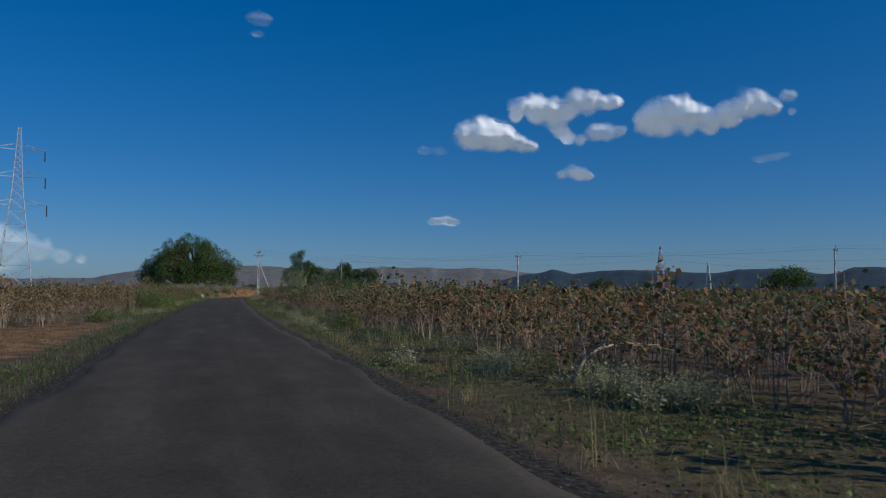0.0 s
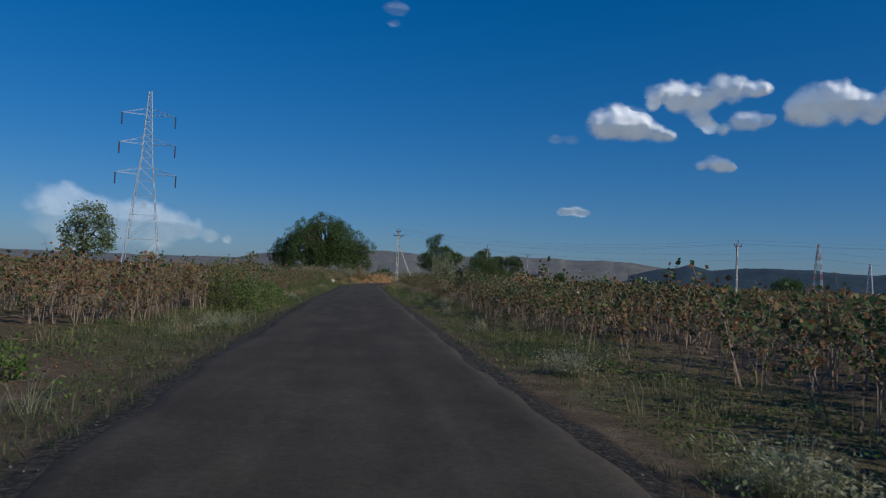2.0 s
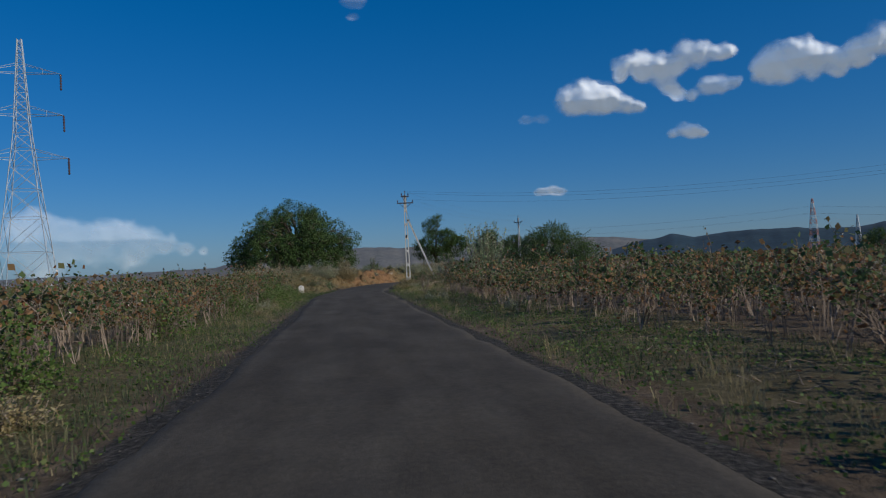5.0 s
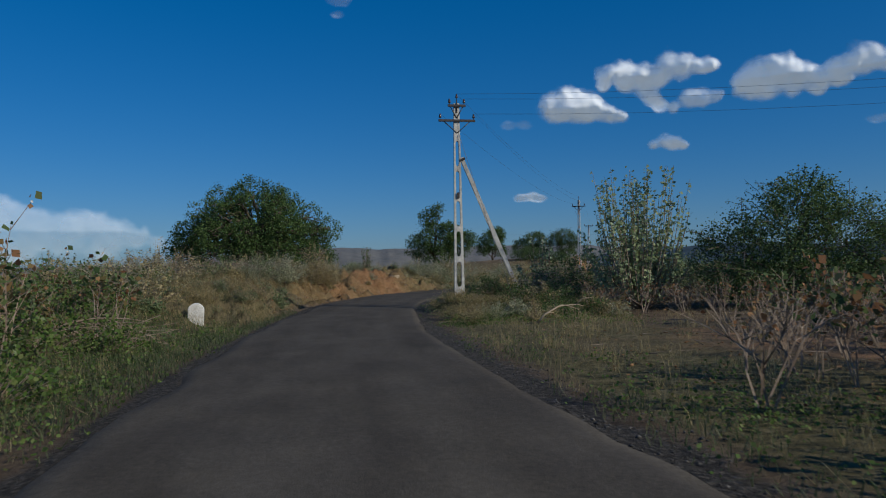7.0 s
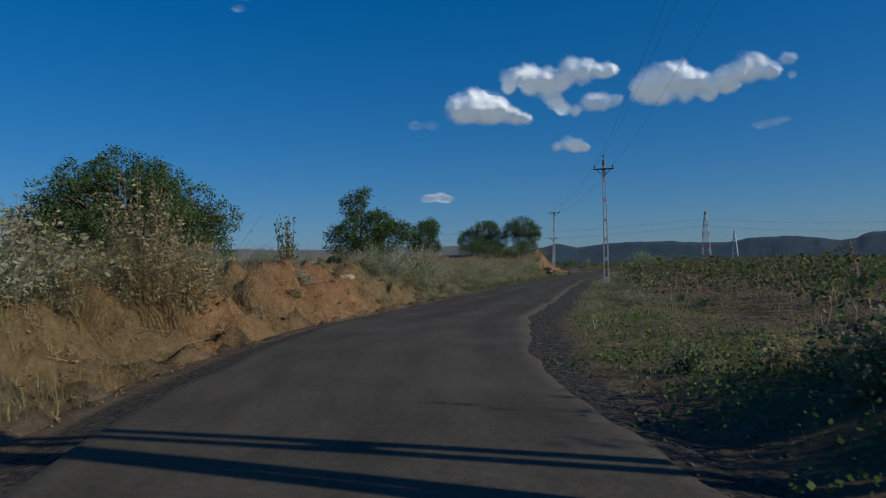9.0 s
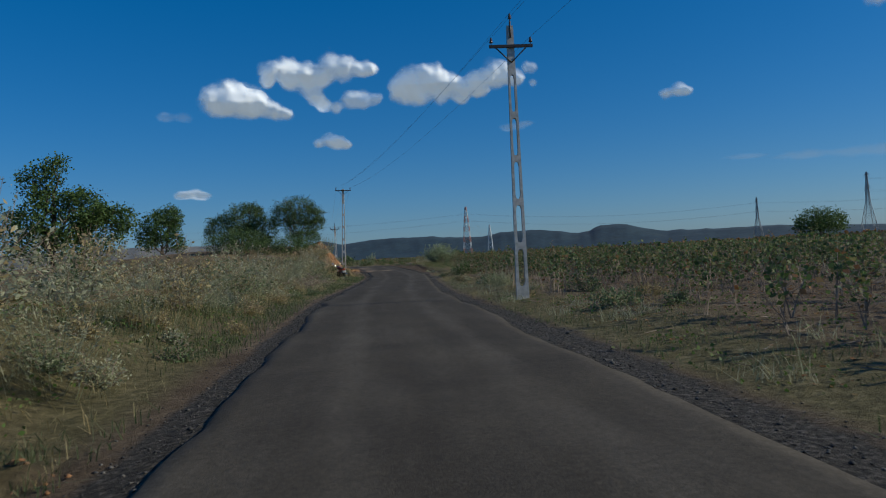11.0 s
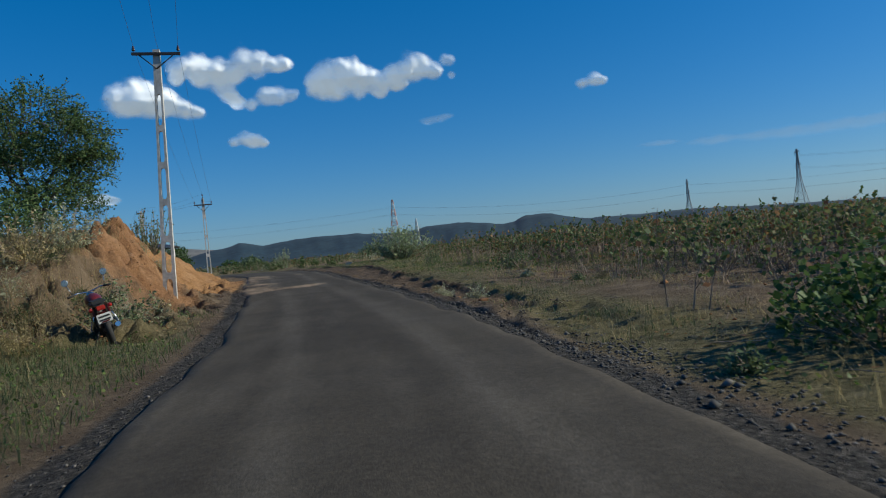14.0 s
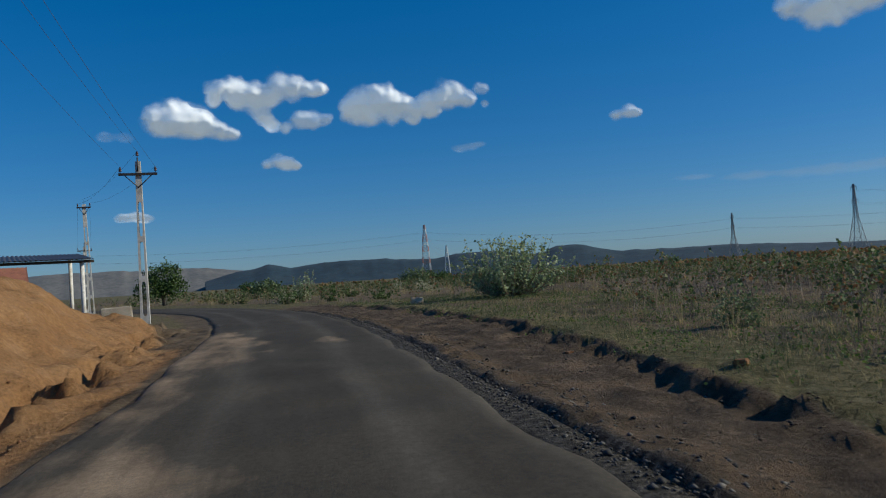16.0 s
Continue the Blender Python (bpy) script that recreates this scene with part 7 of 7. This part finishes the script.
lattice("pylon", -63.0, 153.0, 33.0, 6.4, 1.9, [(0.865, 4.6), (0.70, 4.8), (0.53, 5.2)], "pale lattice steel pylon with three pairs of arms", 0.06, turn=0.35)
t1 = lattice("pylon", 432, 925, 60, 10, 6.0, [(0.9, 7), (0.76, 8), (0.62, 9)], "distant red and white lattice pylon", 0.26, bands=9, turn=0.9, hang=3)
t2 = lattice("pylon", 781, 1443, 60, 11, 6.0, [(0.9, 8), (0.76, 9), (0.62, 9)], "distant grey lattice pylon", 0.45, turn=0.9, hang=3)
t3 = lattice("pylon", 720, 732, 50, 11, 3.0, [(0.93, 6), (0.72, 7)], "distant dark lattice pylon with a wide base", 0.24, PYLON_GREY, turn=0.9, hang=3, waist_at=0.5)
t4 = lattice("pylon", 675, 570, 60, 13, 3.4, [(0.94, 6), (0.74, 7)], "distant dark lattice pylon with a wide base", 0.24, PYLON_GREY, turn=0.9, hang=3, waist_at=0.5)
for _i in range(4):
    wire(t1[_i], t3[_i], 9, 0.035, "transmission_wire", "long sagging transmission wire between distant pylons")
    wire(t2[_i], t1[_i], 9, 0.04, "transmission_wire", "long sagging transmission wire between distant pylons")
    wire(t4[_i], Vector(t4[_i]) + Vector((170, -330, 0)), 9, 0.035, "transmission_wire", "long sagging transmission wire between distant pylons")
    wire(t1[_i], Vector(t1[_i]) + Vector((-420, 160, 0)), 9, 0.035, "transmission_wire", "long sagging transmission wire between distant pylons")
    wire(t3[_i], Vector(t3[_i]) + Vector((230, -330, 4)), 9, 0.035, "transmission_wire", "long sagging transmission wire between distant pylons")


# ---- stones, milestone ----
def milestone(x, y, turn):
    bm = bmesh.new()
    ring = [(-0.21, -0.1), (0.21, -0.1)] + [(0.21 * math.cos(a), 0.38 + 0.2 * math.sin(a)) for a in (math.pi * k / 12 for k in range(13))]
    fr = [bm.verts.new((px, -0.1, pz)) for px, pz in ring]
    bk = [bm.verts.new((px, 0.1, pz)) for px, pz in ring]
    bm.faces.new(fr)
    bm.faces.new(bk[::-1])
    for k in range(len(ring)):
        j = (k + 1) % len(ring)
        bm.faces.new((fr[j], fr[k], bk[k], bk[j]))
    bmesh.ops.recalc_face_normals(bm, faces=bm.faces)
    bmesh.ops.bevel(bm, geom=[e for e in bm.edges if abs(e.verts[0].co.y - e.verts[1].co.y) < 0.01], offset=0.018, segments=2, affect="EDGES")
    ob = part("milestone", bm, WHITEWASH, None)
    ob.location, ob.rotation_euler = (x, y, ground_at(x, y)), (0.05, 0.04, turn)
    tagged(ob, "whitewashed round-topped milestone among weeds", "milestone")


milestone(-20.35, 114.0, 0.15)


def rough_block(name, x, y, size, turn, material, label, category, seed, sink=0.05):
    rng = np.random.default_rng(seed)
    bm = bmesh.new()
    box(bm, (-size[0] / 2, -size[1] / 2, 0), (size[0] / 2, size[1] / 2, size[2]), None, min(size) * 0.12)
    bmesh.ops.subdivide_edges(bm, edges=bm.edges, cuts=1, use_grid_fill=True)
    for v in bm.verts:
        v.co += Vector(rng.normal(0, min(size) * 0.03, 3).tolist())
    ob = part(name, bm, material, None)
    ob.location, ob.rotation_euler = (x, y, ground_at(x, y) - sink), (0.06, -0.05, turn)
    tagged(ob, label, category)


rough_block("stone_block", -15.83, 142.2, (0.48, 0.28, 0.26), 0.3, CREAM, "squared cream-coloured stone block on crumbled earth", "stone", 61, -0.06)
rough_block("low_wall", 22.6, 252.6, (1.5, 0.35, 0.75), -0.25, PLASTER, "short cream plastered wall by the pole", "wall", 62)
for _k, (_y, _u, _s) in enumerate(((208.0, 4.2, 0.1), (203.0, 3.4, 0.09), (212.5, 4.6, 0.1), (240.5, 7.5, 0.42), (216.0, 5.2, 0.15), (219.5, 4.4, 0.12), (199.5, 3.0, 0.2), (197.8, 3.2, 0.14))):
    rough_block("rock", float(lane_x(_y) + _u / lane_cos(_y)), _y, (_s * 1.4, _s, _s * 0.8), _k * 0.9, CREAM if _k == 3 else CLOD, "pale broken rock lying in the roadside cutting", "rock", 70 + _k, 0.03)


# ---- shed and house by the curve ----
def shed():
    root = new("open_shed")
    root.location = (0, 0, 0)
    x0, x1, y0, y1 = 9.5, 20.3, 239.6, 245.0
    xs = np.arange(x0, x1, 0.04)
    ys = np.linspace(y0 - 0.3, y1 + 0.3, 4)
    yy, xx = np.meshgrid(ys, xs, indexing="ij")
    top = 2.55 + (yy - y0) * 0.085 + 0.025 * np.sin(xx * 2 * np.pi / 0.16)
    for _n, dz in (("roof_sheet", 0.0), ("roof_underside", -0.012)):
        part(_n, grid_mesh(_n, np.stack([xx, yy, top + dz], -1), TIN), None, root)
    for py, rise in ((y0 + 0.1, 0.0), ((y0 + y1) / 2, 0.24), (y1 - 0.1, 0.46)):
        bm = bmesh.new()
        box(bm, (x0, py - 0.05, 2.40 + rise), (x1, py + 0.05, 2.50 + rise), None, 0.008)
        part("purlin", bm, IRON, root)
    for px in (10.0, 15.0, 19.9):
        for py, h in ((y0 + 0.1, 2.4), (y1 - 0.1, 2.86)):
            bm = bmesh.new()
            g = ground_at(px, py)
            tube(bm, [(px, py, g - 0.2), (px, py, h)], 0.075, 12)
            part("post", bm, WHITEWASH, root, "white round post")
    tagged(root, "open shed with a dark corrugated roof on white posts", "shed")


def house():
    root = new("small_house")
    cx, cy = 14.6, 252.5
    g = ground_at(cx, cy)
    bm = bmesh.new()
    box(bm, (cx - 3.5, cy - 2.2, g - 0.2), (cx + 3.5, cy + 2.2, 1.95))
    part("wall", bm, PLASTER, root)
    for s in (-1, 1):
        us, vs = np.linspace(-3.9, 3.9, 80), np.linspace(0, 1, 12)
        v, u = np.meshgrid(vs, us, indexing="ij")
        z = 1.85 + 0.95 * v - 0.04 * ((v * 11) % 1.0) * 0 + 0.035 * np.abs(np.sin(u * 2 * np.pi / 0.4))
        y = cy + s * 2.6 * (1 - v)
        me = grid_mesh("roof", np.stack([cx + u, y, z + 0.03], -1), CLAY)
        part("roof", me, None, root, "red clay tile roof slope")
    bm = bmesh.new()
    box(bm, (cx + 0.6, cy - 2.24, g), (cx + 1.5, cy - 2.18, 1.75))
    part("door", bm, BARK, root)
    tagged(root, "small plastered house with a red tile roof", "house")


shed()
house()


# ---- motorcycle ----
def motorcycle(x, y, turn):
    root = new("motorcycle")
    root.matrix_world = Matrix.LocRotScale((x, y, ground_at(x, y) + 0.03), Euler((0.0, -0.24, turn)), (1.06,) * 3)

    def wheel(py, steer=0.0):
        bm = bmesh.new()
        m = pose(0, py, 0.3, 0, 90, 0) if not steer else pose(0, py, 0.3, 0, 90, steer)
        lathe(bm, [(0.235, -0.035), (0.275, -0.05), (0.302, -0.022), (0.305, 0), (0.302, 0.022), (0.275, 0.05), (0.235, 0.035)], m, 28)
        w = part("wheel", bm, RUBBER, root)
        bm = bmesh.new()
        lathe(bm, [(0.05, -0.07), (0.06, -0.03), (0.215, -0.03), (0.24, -0.045), (0.24, 0.045), (0.215, 0.03), (0.06, 0.03), (0.05, 0.07)], m, 20)
        part("rim", bm, IRON, w)

    wheel(-0.62)
    wheel(0.64, 18)
    bm = bmesh.new()
    for pts, r in (([(0, -0.62, 0.3), (0.06, -0.2, 0.36), (0.06, 0.2, 0.36), (0, 0.42, 0.75)], 0.022), ([(0, -0.75, 0.7), (0, -0.2, 0.72), (0, 0.42, 0.82)], 0.024),
                   ([(-0.06, -0.62, 0.3), (-0.06, -0.5, 0.7)], 0.03), ([(0.06, -0.62, 0.3), (0.06, -0.5, 0.7)], 0.03)):
        tube(bm, pts, r, 8)
    part("frame", bm, IRON, root)
    bm = bmesh.new()
    box(bm, (-0.13, -0.12, 0.3), (0.13, 0.28, 0.58), None, 0.04)
    tube(bm, [(0, 0.08, 0.5), (0, 0.2, 0.7)], 0.09, 10)
    part("engine", bm, IRON, root)
    bm = bmesh.new()
    bmesh.ops.create_uvsphere(bm, u_segments=16, v_segments=10, radius=1, matrix=Matrix.LocRotScale((0, 0.2, 0.84), Euler((0.15, 0, 0)), (0.15, 0.28, 0.13)))
    for f in bm.faces:
        f.smooth = True
    part("fuel_tank", bm, PAINT, root, "maroon fuel tank")
    bm = bmesh.new()
    box(bm, (-0.13, -0.72, 0.76), (0.13, 0.0, 0.86), None, 0.035)
    part("seat", bm, VINYL, root, "black vinyl seat")
    for s in (-1, 1):
        bm = bmesh.new()
        box(bm, (s * 0.13 - 0.02, -0.62, 0.56), (s * 0.13 + 0.02, -0.1, 0.76), None, 0.018)
        part("side_panel", bm, PAINT, root)
        bm = bmesh.new()
        tube(bm, [(s * 0.07, 0.66, 0.3), (s * 0.07, 0.5, 0.8)], 0.025, 8)
        part("fork", bm, CHROME, root)
        bm = bmesh.new()
        tube(bm, [(s * 0.28, 0.40, 1.04), (s * 0.33, 0.42, 1.25)], 0.008, 6)
        stalk = part("mirror_stalk", bm, CHROME, root)
        bm = bmesh.new()
        lathe(bm, [(0.02, -0.012), (0.062, -0.008), (0.065, 0.006), (0.058, 0.01)], pose(s * 0.34, 0.41, 1.29, 90, 0, 0), 14)
        part("mirror", bm, CHROME, stalk, "round chrome mirror")
        bm = bmesh.new()
        bmesh.ops.create_uvsphere(bm, u_segments=10, v_segments=6, radius=0.035, matrix=Matrix.Translation((s * 0.16, -0.76, 0.72)))
        part("turn_signal", bm, LAMP_RED, root)
    bm = bmesh.new()
    tube(bm, [(-0.36, 0.3, 1.02), (-0.2, 0.42, 1.04), (0, 0.46, 1.0), (0.2, 0.42, 1.04), (0.36, 0.3, 1.02)], 0.014, 8)
    part("handlebar", bm, CHROME, root)
    for s in (-1, 1):
        bm = bmesh.new()
        tube(bm, [(s * 0.26, 0.37, 1.035), (s * 0.38, 0.29, 1.02)], 0.02, 8)
        part("grip", bm, RUBBER, root)
    bm = bmesh.new()
    lathe(bm, [(0.05, 0), (0.085, 0.05), (0.09, 0.11), (0.08, 0.12)], pose(0, 0.5, 0.92, -90, 0, 0), 16)
    part("headlamp", bm, CHROME, root)
    for py, a0, a1 in ((-0.62, 20, 150), (0.64, 40, 140)):
        bm = bmesh.new()
        rows = [[bm.verts.new((w, py + 0.34 * math.cos(radians(a)), 0.3 + 0.34 * math.sin(radians(a)))) for w in (-0.065, -0.04, 0.04, 0.065)] for a in range(a0, a1 + 1, 13)]
        for a, b in zip(rows, rows[1:]):
            for k in range(3):
                bm.faces.new((a[k], a[k + 1], b[k + 1], b[k]))
        bmesh.ops.solidify(bm, geom=bm.faces[:], thickness=0.006)
        part("mudguard", bm, PAINT, root)
    bm = bmesh.new()
    box(bm, (-0.12, -0.90, 0.46), (0.12, -0.885, 0.62), None, 0.004)
    plate = part("number_plate", bm, PLATE, root, "white number plate")
    bm = bmesh.new()
    box(bm, (-0.09, -0.906, 0.555), (0.09, -0.901, 0.585))
    box(bm, (-0.09, -0.906, 0.495), (0.09, -0.901, 0.525))
    part("plate_bars", bm, VINYL, plate)
    bm = bmesh.new()
    box(bm, (-0.075, -0.84, 0.68), (0.075, -0.76, 0.76), None, 0.015)
    part("tail_light", bm, LAMP_RED, root, "red tail light")
    bm = bmesh.new()
    tube(bm, [(0.13, 0.2, 0.34), (0.15, -0.1, 0.27), (0.16, -0.3, 0.3), (0.17, -0.8, 0.36)], [0.022, 0.022, 0.045, 0.045], 10)
    part("exhaust", bm, CHROME, root, "chrome exhaust pipe")
    for s in (-1, 1):
        bm = bmesh.new()
        tube(bm, [(s * 0.16, -0.1, 0.5), (s * 0.24, -0.3, 0.34), (s * 0.24, -0.6, 0.34), (s * 0.15, -0.72, 0.6)], 0.011, 6)
        part("guard_bar", bm, CHROME, root)
    bm = bmesh.new()
    tube(bm, [(-0.1, 0.05, 0.28), (-0.28, -0.02, 0.0)], 0.012, 6)
    part("side_stand", bm, IRON, root)
    tagged(root, "parked maroon motorcycle leaning on its stand in the grass", "motorcycle")


motorcycle(9.43, 200.67, -0.06)
